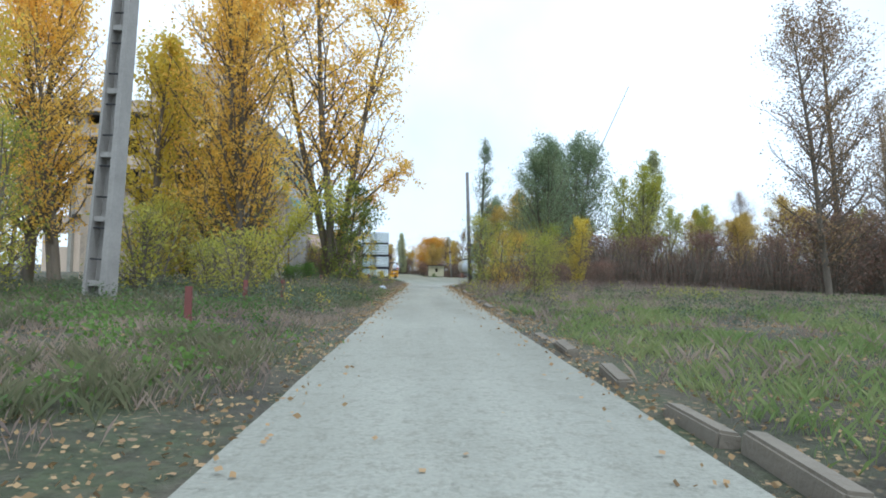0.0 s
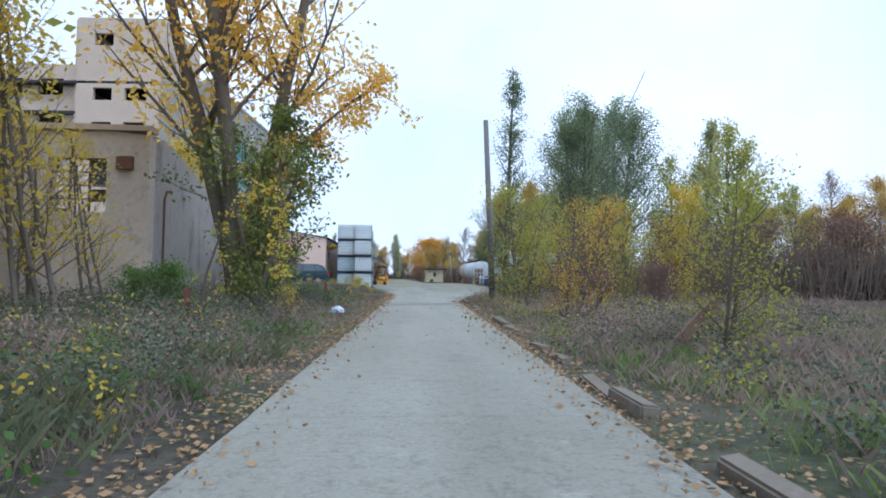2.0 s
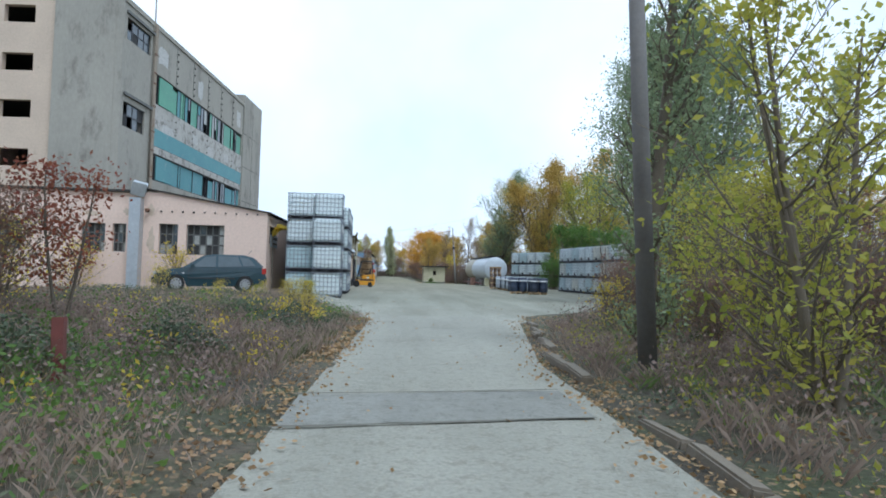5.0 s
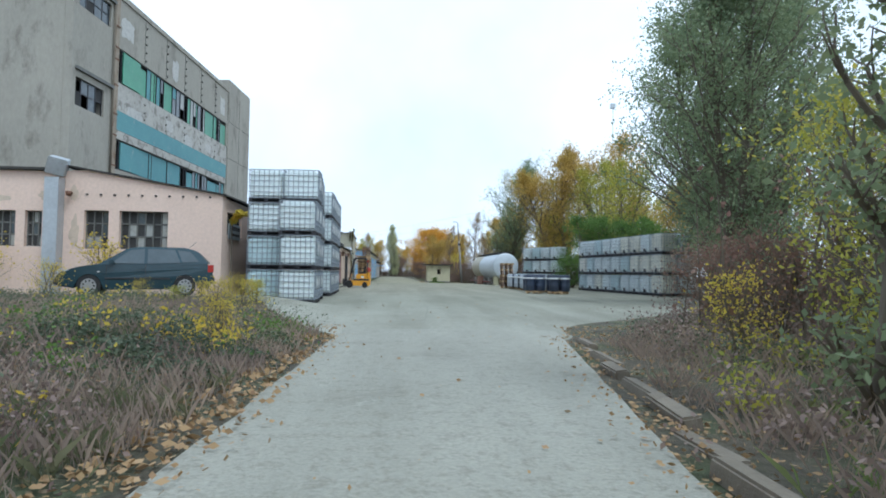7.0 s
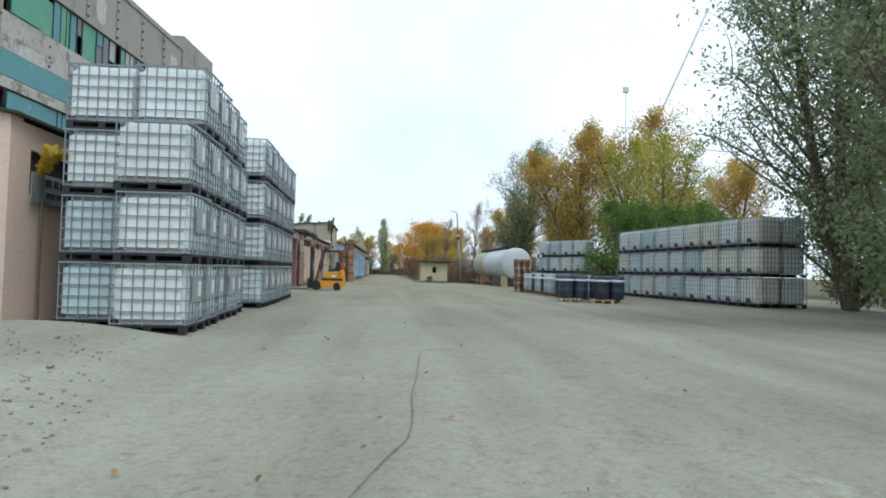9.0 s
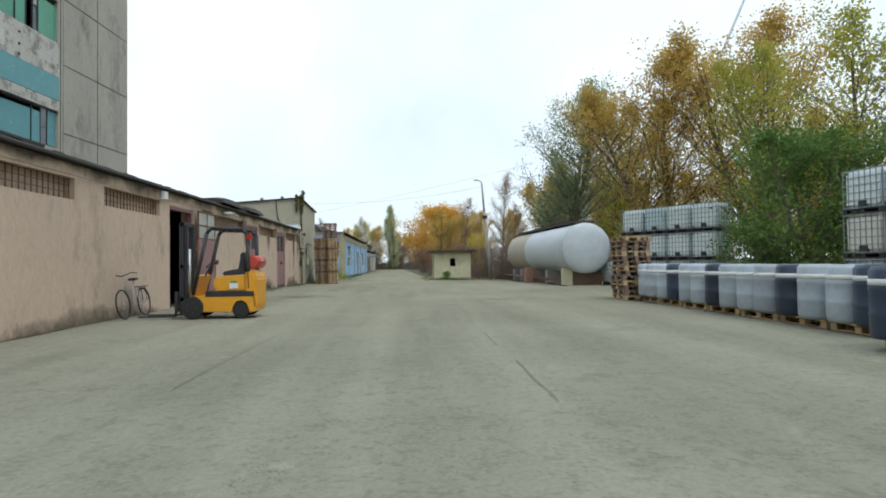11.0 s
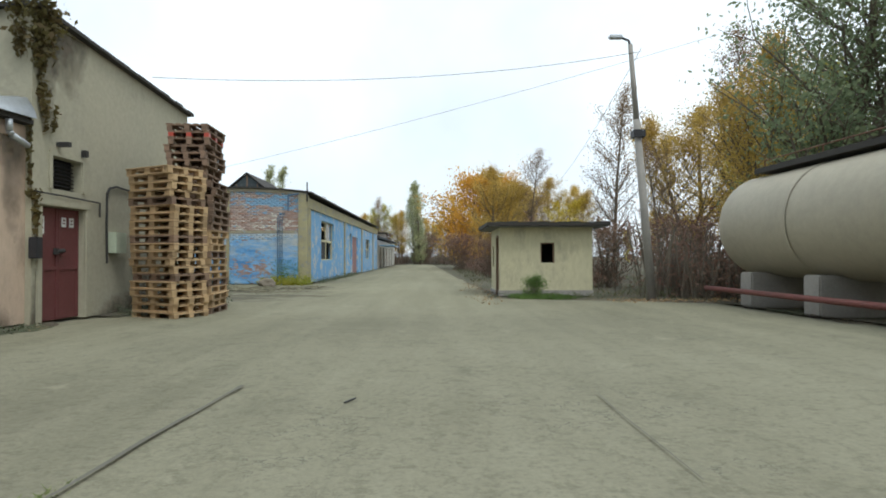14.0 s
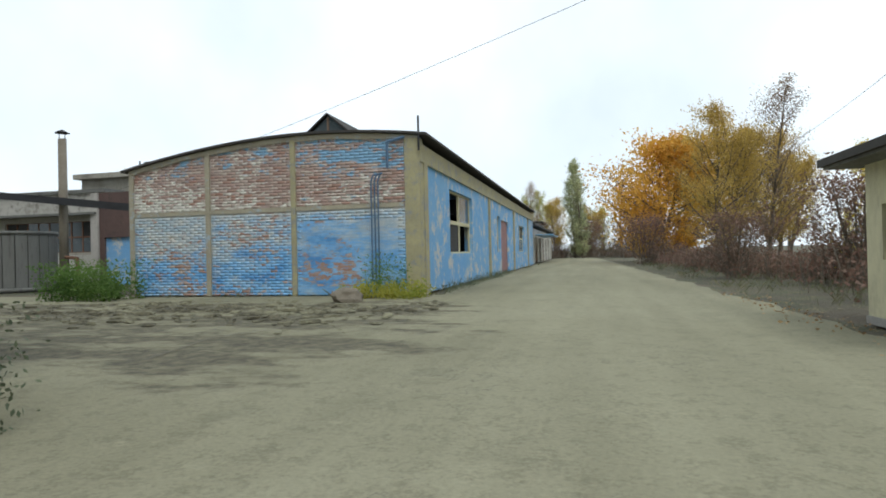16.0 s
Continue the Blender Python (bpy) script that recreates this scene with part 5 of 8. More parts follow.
# ---- intermediate bulk containers ----
def make_ibc(m, seed, label="white plastic bulk container in a galvanised cage on pallet", side=1, mat="plastic"):
    ob = thing("bulk_container", label, "container", m, "stacked bulk containers")
    bm = bmesh.new()
    box(bm, -0.575, 0.575, -0.475, 0.475, 0.15, 1.125)
    tankme = mesh_of("bottle", bm, M[mat], 0.085)
    part("bottle", tankme, None, ob)
    bm = bmesh.new()
    for k in range(8):
        x = -0.59 + 1.18 * k / 7
        for yy in (-0.49, 0.49):
            box(bm, x - 0.009, x + 0.009, yy - 0.009, yy + 0.009, 0.14, 1.14)
    for k in range(1, 6):
        yy = -0.49 + 0.98 * k / 6
        for x in (-0.59, 0.59):
            box(bm, x - 0.009, x + 0.009, yy - 0.009, yy + 0.009, 0.14, 1.14)
    for k in range(6):
        z = 0.16 + 0.97 * k / 5
        r = 0.009 if k < 5 else 0.014
        for yy in (-0.5, 0.5):
            box(bm, -0.6, 0.6, yy - r, yy + r, z - r, z + r)
        for x in (-0.6, 0.6):
            box(bm, x - r, x + r, -0.489, 0.489, z - r, z + r)
    part("cage", bm, M["cage"], ob)
    bm = boxes((-0.6, 0.6, -0.5, 0.5, 0.105, 0.135), (-0.6, 0.6, -0.5, -0.4, 0.0, 0.025), (-0.6, 0.6, -0.05, 0.05, 0.0, 0.025), (-0.6, 0.6, 0.4, 0.5, 0.0, 0.025), (-0.48, 0.48, -0.02, 0.02, 0.026, 0.104), (-0.02, 0.02, -0.38, 0.38, 0.026, 0.104))
    for x in (-0.54, 0, 0.54):
        for yy in (-0.44, 0, 0.44):
            box(bm, x - 0.06, x + 0.06, yy - 0.06, yy + 0.06, 0.024, 0.106)
    part("pallet", bm, M["steeldark"], ob)
    bm = bmesh.new()
    tube(bm, (0, 0, 1.09), (0, 0, 1.15), 0.1, seg=14)
    part("cap", bm, M["blackplastic"], ob)
    part("plate", boxes((side * 0.603, side * 0.612, -0.28, 0.22, 0.5, 0.95)), M["plate"], ob, "grey sheet-metal label plate")
    part("label", boxes((side * 0.613, side * 0.617, 0.0, 0.16, 0.6, 0.85)), M["paper"], ob, "white paper label")
    bm = bmesh.new()
    box(bm, -0.12, 0.12, 0.44, 0.5, 0.15, 0.33)
    tube(bm, (0, 0.46, 0.24), (0, 0.505, 0.24), 0.04, seg=10)
    part("valve", bm, M["blackplastic"], ob)
    return ob


HI = 1.16
proto = make_ibc(pose(-1.72, 56.95, 0.15), 0)
proto_b = make_ibc(pose(-2.97, 57.8, 0.15), 1, "bluish bulk container in a galvanised cage on pallet", mat="plasticblue")
rnd = random.Random(2)
for col, x in enumerate((-1.72, -2.97)):
    for row in range(5):
        for lev in range(4):
            if row == 0 and lev == 0:
                continue
            if lev == 3 and col == 0 and row == 4:
                continue
            y = 56.95 + 1.03 * row + (0.85 if col else 0) + (0.75 if lev == 3 and col == 0 else 0)
            copy_thing(proto if (col == 0 or lev > 1) and (row + 2 * lev) % 7 else proto_b, pose(x - 0.085 * row + rnd.uniform(-0.03, 0.03) - (0.06 if lev == 3 and col == 0 else 0), y + rnd.uniform(-0.01, 0.01), 0.15 + HI * lev, 0, 0, rnd.uniform(-1, 1)))
for col, x in enumerate((-1.9, -3.12)):
    for row in range(6):
        for lev in range(4):
            copy_thing(proto, pose(x - 0.045 * row + rnd.uniform(-0.03, 0.03), 63.5 + 1.03 * row, 0.15 + HI * lev, 0, 0, rnd.uniform(-1, 1)))
# east side of the yard: a long double row, a short row by the tank, a single one
proto_c = make_ibc(pose(13.4, 91.75, 0.15, 0, 0, 2), 2)
proto_d = make_ibc(pose(16.39, 68.38, 0.15, 0, 0, 96.4), 3, "yellowed bulk container in a galvanised cage on pallet", mat="plasticold")


def stack_row(x, y, turn, count, cols, mix):
    """Containers three high along a line that starts at the corner (x, y) and runs at the angle turn."""
    d, e = Vector((math.cos(radians(turn)), math.sin(radians(turn)))), Vector((math.sin(radians(turn)), -math.cos(radians(turn))))
    for k in range(count):
        for c in range(cols):
            for lev in range(3):
                if mix and k == 0 and c == 0 and lev == 0:
                    continue
                p = Vector((x, y)) + d * (0.615 + 1.23 * k) + e * (0.5 + 1.04 * c)
                old = mix and (k < 3 and lev > 0 and (k + c) % 2 == 0 or (k * 3 + lev) % 7 == 4)
                src = proto_d if old else proto_b if (k + lev + c) % 4 == 0 else proto_c
                copy_thing(src, pose(p.x + rnd.uniform(-0.02, 0.02), p.y + rnd.uniform(-0.02, 0.02), 0.15 + HI * lev, 0, 0, turn + rnd.uniform(-0.8, 0.8)))


stack_row(16.0, 67.7, 96.4, 9, 2, True)
stack_row(15.35, 86.2, 116.6, 4, 1, False)


# ---- pallets ----
def make_pallet(m, mat, label):
    ob = thing("pallet", label, "pallet", m, "stacked pallets")
    for yy in (-0.35, -0.175, 0.0, 0.175, 0.35):
        w = 0.07 if yy in (-0.35, 0.0, 0.35) else 0.05
        part("deck_board", boxes((-0.6, 0.6, yy - w, yy + w, 0.122, 0.144)), mat, ob)
    for x in (-0.53, 0.0, 0.53):
        part("cross_board", boxes((x - 0.07, x + 0.07, -0.4, 0.4, 0.1, 0.122)), mat, ob)
        for yy in (-0.35, 0.0, 0.35):
            part("block", boxes((x - 0.07, x + 0.07, yy - 0.05, yy + 0.05, 0.022, 0.1)), mat, ob)
    for yy in (-0.35, 0.0, 0.35):
        part("bottom_board", boxes((-0.6, 0.6, yy - 0.05, yy + 0.05, 0.0, 0.022)), mat, ob)
    return ob


pal_new = make_pallet(pose(-1.97, 101.98, 0.03, 0, 0, -27), M["wood"], "weathered brown wooden pallet in a tall stack")
pal_old = make_pallet(pose(-1.78, 103.0, 0.03, 0, 0, 94), M["oldwood"], "dark rotten wooden pallet in a tall stack")
PH = 0.146
for k in range(1, 20):
    copy_thing(pal_new if k % 5 else pal_old, pose(-1.97 + rnd.uniform(-0.03, 0.03) - 0.004 * k, 101.98 + rnd.uniform(-0.04, 0.04), 0.03 + PH * k, 0, 0, -27 + rnd.uniform(-2.5, 2.5)))
for k in range(1, 25):
    src = pal_new if k < 12 and k % 4 else pal_old
    copy_thing(src, pose(-1.78 + rnd.uniform(-0.05, 0.05) - (0.1 if k > 18 else 0), 103.0 + rnd.uniform(-0.04, 0.04), 0.03 + PH * k, 0, 0, 94 + rnd.uniform(-4, 4)))
red_top = make_pallet(pose(-1.86, 103.0, 0.03 + PH * 25, 0, 0, 96), M["oldwood"], "dark wooden pallet with red-painted blocks on a tall stack")
for o in red_top.children:
    if o.name.startswith("block"):
        o.data = o.data.copy()
        o.data.materials[0] = M["gas"]
copy_thing(pal_old, pose(-1.86, 103.0, 0.03 + PH * 26, 0, 0, 92))
for k in range(13):
    copy_thing(pal_old if k % 3 else pal_new, pose(9.95 + rnd.uniform(-0.04, 0.04), 81.3, 0.15 + PH * k, 0, 0, 90 + rnd.uniform(-3, 3)))


# ---- trees ----
def leaf_mesh(name, centres, size, material, seed, flat=0.0):
    r = np.random.RandomState(seed)
    n = len(centres)
    a = r.normal(size=(n, 3))
    a /= np.linalg.norm(a, axis=1, keepdims=True)
    a[:, 2] *= 1 - flat
    b = np.cross(a, r.normal(size=(n, 3)))
    b /= np.linalg.norm(b, axis=1, keepdims=True) + 1e-9
    s = size * r.uniform(0.6, 1.3, (n, 1))
    c = np.asarray(centres)
    v = np.stack([c - a * s, c + b * s * 0.55 - a * 0.1 * s, c + a * s, c - b * s * 0.55 - a * 0.1 * s], 1).reshape(-1, 3)
    return raw_mesh(name, v, np.arange(4 * n).reshape(-1, 4), material)


def tree_mesh(seed, height, spread, base, leaves, size, mat, stems=1, limbs=26, thick=0.16, up=1.1, bare=0.15):
    """Trunk and limbs, and the crown's leaves along the limbs and their twigs."""
    r = random.Random(seed)
    bm = bmesh.new()
    pts = []

    def branch(p, d, length, rad, depth):
        steps = 4
        for k in range(steps):
            q = p + d * (length / steps)
            tube(bm, p, q, rad * (1 - k / steps * 0.6), rad * (1 - (k + 1) / steps * 0.6), seg=8 if depth == 0 else 5 if depth == 1 else 3, caps=False)
            p = q
            d = (d + Vector((r.uniform(-0.18, 0.18), r.uniform(-0.18, 0.18), r.uniform(-0.02, 0.14)))).normalized()
            if depth >= 1:
                pts.append((p.copy(), length))
            if depth == 1:
                for _ in range(2):
                    e = (d + Vector((r.uniform(-1, 1), r.uniform(-1, 1), r.uniform(-0.5, 0.8))) * 0.9).normalized()
                    branch(p, e, length * r.uniform(0.25, 0.5), rad * 0.35, 2)

    for s in range(stems):
        p = Vector((r.uniform(-0.3, 0.3) * (stems > 1), r.uniform(-0.3, 0.3) * (stems > 1), -0.1))
        d = Vector((r.uniform(-0.1, 0.1), r.uniform(-0.1, 0.1), 1)).normalized()
        if stems > 1:
            d = (d + Vector((r.uniform(-0.25, 0.25), r.uniform(-0.25, 0.25), 0))).normalized()
        n = 9
        h = height * r.uniform(0.85, 1.0)
        for k in range(n):
            q = p + d * (h / n)
            ra, rb = thick * (1 - k / n) ** 0.8 + 0.012, thick * (1 - (k + 1) / n) ** 0.8 + 0.012
            tube(bm, p, q, ra, rb, seg=8, caps=False)
            if (k + 1) / n >= base:
                f = ((k + 1) / n - base) / (1 - base)
                wide = spread * (math.sin(math.pi * min(1, 0.18 + 0.8 * f)) ** 0.7)
                for _ in range(max(2, limbs // (stems * n))):
                    ang = r.uniform(0, math.tau)
                    e = Vector((math.cos(ang), math.sin(ang), up * r.uniform(0.5, 1.3))).normalized()
                    branch(q - d * r.uniform(0, h / n), e, wide * r.uniform(0.65, 1.15) * (1 + 0.3 * up), ra * 0.34, 1)
            p = q
            d = (d + Vector((r.uniform(-0.06, 0.06), r.uniform(-0.06, 0.06), 0.05))).normalized()
        pts.append((p.copy(), 1.0))
    rs = np.random.RandomState(seed)
    base_pts = np.array([tuple(p) for p, _ in pts])
    keep = rs.rand(len(base_pts)) > bare
    base_pts = base_pts[keep]
    pick = rs.randint(0, len(base_pts), leaves)
    c = base_pts[pick] + rs.normal(scale=0.085 * spread + 0.08, size=(leaves, 3)) * (1, 1, 0.8)
    c = c[c[:, 2] > 0.25]
    return mesh_of("trunk", bm, M["bark"]), leaf_mesh("crown", c, size, mat, seed)


def plant(name, label, category, parts, m, group):
    ob = thing(name, label, category, m, group)
    part("trunk", parts[0], None, ob)
    part("crown", parts[1], None, ob)
    return ob


def lie(x, y):
    return float(ground_at(x, y)) - 0.06


KIND = {
    "poplar_o": ("golden autumn poplar with an upright crown", tree_mesh(1, 15, 2.3, 0.12, 11500, 0.085, M["lf_orange"], 2, 90, 0.2, 1.5, 0.35)),
    "poplar_y": ("yellowing poplar with a narrow crown", tree_mesh(2, 11, 1.7, 0.1, 8000, 0.085, M["lf_yellow"], 2, 70, 0.13, 1.4, 0.35)),
    "giant": ("large half-bare poplar with golden upper leaves", tree_mesh(33, 16, 2.7, 0.24, 18000, 0.085, M["lf_orange"], 3, 110, 0.2, 1.5, 0.35)),
    "lime": ("yellow-green young tree on the verge", tree_mesh(3, 6, 1.6, 0.08, 3300, 0.06, M["lf_lime"], 3, 60, 0.06, 1.0, 0.3)),
    "big": ("tall dull green poplar tree", tree_mesh(4, 17, 3.4, 0.1, 36000, 0.085, M["lf_dark"], 2, 120, 0.24, 1.0, 0.5)),
    "autumn": ("tall tree turning orange brown", tree_mesh(5, 15, 3.0, 0.12, 26000, 0.085, M["lf_autumn"], 2, 90, 0.22, 1.1, 0.35)),
    "mixed": ("tall tree with yellow-green autumn leaves", tree_mesh(6, 14, 2.8, 0.1, 10000, 0.1, M["lf_lime"], 2, 90, 0.18, 1.1, 0.45)),
    "thin": ("half-bare slender tree with sparse brown leaves", tree_mesh(7, 13, 1.9, 0.2, 7000, 0.055, M["lf_brown"], 1, 80, 0.13, 1.2, 0.3)),
    "round": ("round-crowned orange autumn tree", tree_mesh(8, 8.5, 3.6, 0.06, 24000, 0.11, M["lf_russet"], 3, 100, 0.2, 0.5, 0.0)),
    "shrub": ("airy lime-green sapling on the verge", tree_mesh(9, 2.7, 1.0, 0.05, 1500, 0.055, M["lf_lime"], 4, 50, 0.03, 0.9, 0.1)),
    "gshrub": ("dense green shrub by the wall", tree_mesh(19, 2.4, 1.0, 0.0, 3600, 0.06, M["lf_green"], 5, 60, 0.03, 0.6, 0.0)),
    "sapling": ("slender sapling with sparse yellow leaves", tree_mesh(29, 5.2, 0.8, 0.12, 1100, 0.05, M["lf_yellow"], 3, 60, 0.03, 1.3, 0.2)),
    "yshrub": ("yellow-leaved sapling among weeds", tree_mesh(10, 2.3, 0.8, 0.1, 800, 0.05, M["lf_yellow"], 3, 40, 0.022, 1.1, 0.25)),
    "brown": ("dark reddish-brown thicket shrub", tree_mesh(11, 3.2, 1.6, 0.0, 3600, 0.055, M["lf_purple"], 7, 90, 0.03, 0.8, 0.2)),
    "red": ("dark red-leaved sapling on the verge", tree_mesh(23, 3.6, 1.0, 0.3, 1500, 0.055, M["lf_red"], 2, 50, 0.03, 0.9, 0.2)),
    "slim": ("slender ivy-clad tree with a bare top", tree_mesh(41, 11, 0.85, 0.1, 7000, 0.048, M["lf_dark"], 1, 80, 0.12, 1.2, 0.25)),
    "slimpop": ("tall narrow grey-green poplar", tree_mesh(61, 13.5, 1.25, 0.08, 8000, 0.1, M["lf_pale"], 2, 90, 0.14, 1.7, 0.2)),
    "oshrub": ("orange-yellow sapling on the verge", tree_mesh(52, 3.3, 0.75, 0.08, 3400, 0.032, M["lf_amber"], 3, 60, 0.03, 1.1, 0.1)),
    "gtree": ("dense green young tree", tree_mesh(45, 6.8, 2.0, 0.03, 11000, 0.085, M["lf_green"], 3, 90, 0.09, 0.7, 0.05)),
    "ivy": ("ivy-covered leafy tree trunk", tree_mesh(12, 6.5, 1.5, 0.0, 6500, 0.075, M["lf_climber"], 4, 80, 0.08, 0.7, 0.15)),
}
made = {}
rnd = random.Random(9)


def grow(kind, x, y, scale=1.0, turn=None, tall=1.0):
    label, parts = KIND[kind]
    cat = "shrub" if kind in ("shrub", "gshrub", "yshrub", "brown", "red", "oshrub") else "tree"
    m = pose(x, y, lie(x, y), 0, 0, rnd.uniform(0, 360) if turn is None else turn) @ Matrix.Diagonal((scale, scale, scale * tall, 1))
    ob = plant(cat, label, cat, parts, Matrix.Identity(4), label.split(" with ")[0])
    ob.matrix_basis = m
    return ob


WEST = [("ivy", -3.6, 33.4, 0.45), ("lime", -5.9, 38.6, 0.42), ("brown", -4.6, 36.6, 0.55), ("poplar_o", -5.6, 21.5, 0.8), ("poplar_o", -7.4, 24.0, 0.85), ("giant", -3.5, 30.3, 1.1), ("ivy", -2.75, 29.5, 0.85), ("poplar_y", -10.5, 24.5, 1.0), ("poplar_y", -9.0, 27.0, 1.0), ("poplar_o", -13.5, 24, 0.85), ("poplar_o", -16, 27, 0.95), ("poplar_y", -15, 19, 1.0), ("shrub", -5.6, 18.8, 0.7), ("lime", -8.2, 20.5, 0.6), ("yshrub", -5.6, 22.5, 0.8), ("shrub", -3.6, 13.8, 0.7), ("shrub", -4.8, 15.4, 0.6), ("lime", -9.5, 14.5, 0.8), ("poplar_y", -11, 15.5, 0.8), ("lime", -8.4, 12.0, 0.6), ("sapling", -7.4, 28.4, 1.0), ("sapling", -6.2, 28.9, 0.9), ("sapling", -9.0, 28.6, 1.1), ("sapling", -4.9, 24.6, 1.15), ("sapling", -6.0, 23.4, 1.3), ("sapling", -7.2, 22.6, 1.3), ("poplar_y", -10.8, 29.2, 0.62), ("gshrub", -4.4, 27.9, 0.5), ("gshrub", -5.2, 28.6, 0.45), ("sapling", -4.2, 35.0, 1.15), ("shrub", -7.0, 16.4, 1.0), ("brown", -6.6, 38.5, 0.8), ("lime", -8.2, 41.0, 0.75), ("brown", -5.4, 40.5, 0.7), ("poplar_y", -9.5, 43, 0.7), ("yshrub", -7.0, 44, 0.9), ("yshrub", -7.9, 56.4, 0.95), ("yshrub", -11.9, 56.4, 1.0), ("yshrub", -3.3, 51.8, 0.26), ("yshrub", -1.5, 47.0, 0.36), ("yshrub", -0.9, 45.0, 0.3), ("yshrub", -2.3, 50.6, 0.3), ("shrub", -1.5, 49.9, 0.3), ("yshrub", -1.6, 49.0, 0.36), ("yshrub", -4.6, 51.4, 0.26), ("yshrub", -6.5, 50.8, 0.45), ("shrub", -2.9, 49.0, 0.2), ("yshrub", -1.65, 27.5, 0.36), ("red", -3.9, 40.4, 0.72), ("lime", -13.0, 36, 1.0), ("lime", -11, 33, 0.9)]
EAST = [("big", 17.5, 62, 1.0), ("big", 19.2, 67.2, 0.95), ("big", 15.2, 59, 0.85), ("lime", 6.9, 42.3, 0.62), ("lime", 9.0, 44.5, 0.7), ("yshrub", 6.0, 43.6, 0.55), ("slim", 5.5, 40.8, 1.0), ("slimpop", 27.3, 65, 1.2), ("oshrub", 4.95, 28.4, 1.0), ("lime", 5.2, 36.2, 0.85), ("lime", 5.2, 22.3, 0.46), ("lime", 6.2, 37.9, 0.5), ("lime", 9.6, 37.5, 0.75), ("poplar_y", 10.2, 34.2, 0.42), ("lime", 9.0, 35.2, 0.55), ("brown", 7.4, 33.5, 0.4), ("brown", 8.6, 32.0, 0.45), ("brown", 7.2, 37.2, 0.42), ("brown", 11.2, 33.0, 0.5), ("brown", 12.6, 36.2, 0.55), ("brown", 6.6, 40.6, 0.4), ("yshrub", 5.9, 32.4, 0.45), ("brown", 14.5, 43, 1.2), ("brown", 18, 42, 1.2), ("brown", 22, 41, 1.3), ("brown", 26, 40, 1.2), ("brown", 30, 38, 1.2), ("brown", 11.5, 46, 1.2), ("thin", 19, 25, 1.1), ("thin", 22, 28, 1.2), ("thin", 24, 24, 1.0), ("brown", 20, 26, 1.3), ("brown", 24, 28, 1.3), ("autumn", 38, 74, 0.7), ("autumn", 43, 72, 0.65), ("mixed", 26, 68, 0.9), ("mixed", 22, 92, 0.9), ("gtree", 17.6, 84.0, 1.0), ("gshrub", 15.9, 84.2, 1.2), ("gtree", 20.5, 80.0, 0.9), ("autumn", 25, 98, 1.2), ("mixed", 20.5, 86, 0.8), ("autumn", 19.5, 100, 1.06), ("big", 14.2, 107.0, 0.9), ("mixed", 21, 108, 0.95), ("autumn", 16.5, 113, 0.72), ("thin", 14.0, 118, 0.55), ("yshrub", 9.6, 120.5, 1.5), ("poplar_y", 10.4, 122.5, 0.42), ("thin", 12.5, 121, 0.8), ("thin", 17.5, 116, 0.9), ("brown", 11.5, 110, 0.8), ("brown", 13.5, 107.5, 0.9), ("brown", 10, 113, 0.8), ("brown", 16, 105, 0.9), ("brown", 8.5, 119, 0.9), ("round", 6.8, 150, 1.15), ("thin", 9.5, 131, 0.7), ("autumn", 7.2, 128.5, 0.52), ("autumn", 13, 142, 0.6), ("autumn", 20, 128, 0.8), ("brown", 6.4, 123, 0.7), ("brown", 5.5, 142, 1.0), ("gshrub", 6.05, 107.05, 0.3), ("brown", 8.0, 48, 0.55), ("brown", 7.6, 45.5, 0.55)]
FAR = [("slimpop", 1.2, 178, 1.0), ("slimpop", 0.2, 180, 0.85), ("slimpop", -13.2, 150, 0.85), ("slimpop", -20.0, 151, 0.82), ("thin", -6.0, 190, 0.9), ("mixed", -6, 200, 0.8), ("thin", -12, 176, 0.8), ("thin", 6, 185, 0.8), ("brown", 2, 182, 1.5), ("brown", -5, 180, 1.5), ("autumn", 14, 160, 0.7), ("autumn", 22, 170, 0.8), ("poplar_y", -22, 150, 0.9), ("poplar_y", -14, 152, 0.75), ("autumn", -40, 150, 0.7)]
belt = random.Random(77)
for k in range(26):
    FAR.append((belt.choice(("brown", "brown", "mixed", "autumn", "thin")), 20 + 2.1 * k + belt.uniform(-1, 1), 50 + 0.9 * k + belt.uniform(-3, 3), belt.uniform(0.5, 0.8)))
for k in range(30):
    FAR.append((belt.choice(("brown", "mixed", "autumn", "thin", "poplar_y")), -58 + 4.2 * k + belt.uniform(-1, 1), 205 + belt.uniform(-6, 6), belt.uniform(0.6, 0.9)))
for k in range(14):
    FAR.append((belt.choice(("brown", "brown", "thin")), 24 + 2.4 * k + belt.uniform(-1, 1), 30 + belt.uniform(-2, 4) + 0.4 * k, belt.uniform(0.7, 1.1)))
for k in range(14):
    FAR.append((belt.choice(("autumn", "mixed", "brown")), 26 + belt.uniform(-2, 6), 74 + 5 * k + belt.uniform(-2, 2), belt.uniform(0.6, 0.9)))
for k in range(12):
    FAR.append((belt.choice(("lime", "lime", "yshrub", "poplar_y")), -18 - belt.uniform(0, 10), 6 + 2.6 * k + belt.uniform(-1, 1), belt.uniform(0.7, 1.0)))
for kind, x, y, s in WEST + EAST + FAR:
    tree = grow(kind, x, y, s)
    if kind == "giant":
        tree.matrix_basis = tree.matrix_basis @ pose(0, 0, 0, 0, 0, 165)


# the long low limb that reaches over the road from the big poplar
r = random.Random(3)
bm, tips = bmesh.new(), []
limb = [Vector(p) for p in ((-3.3, 30.3, 2.6), (-2.5, 30.35, 3.9), (-1.6, 30.45, 5.0), (-0.6, 30.5, 5.9), (0.6, 30.6, 6.7))]
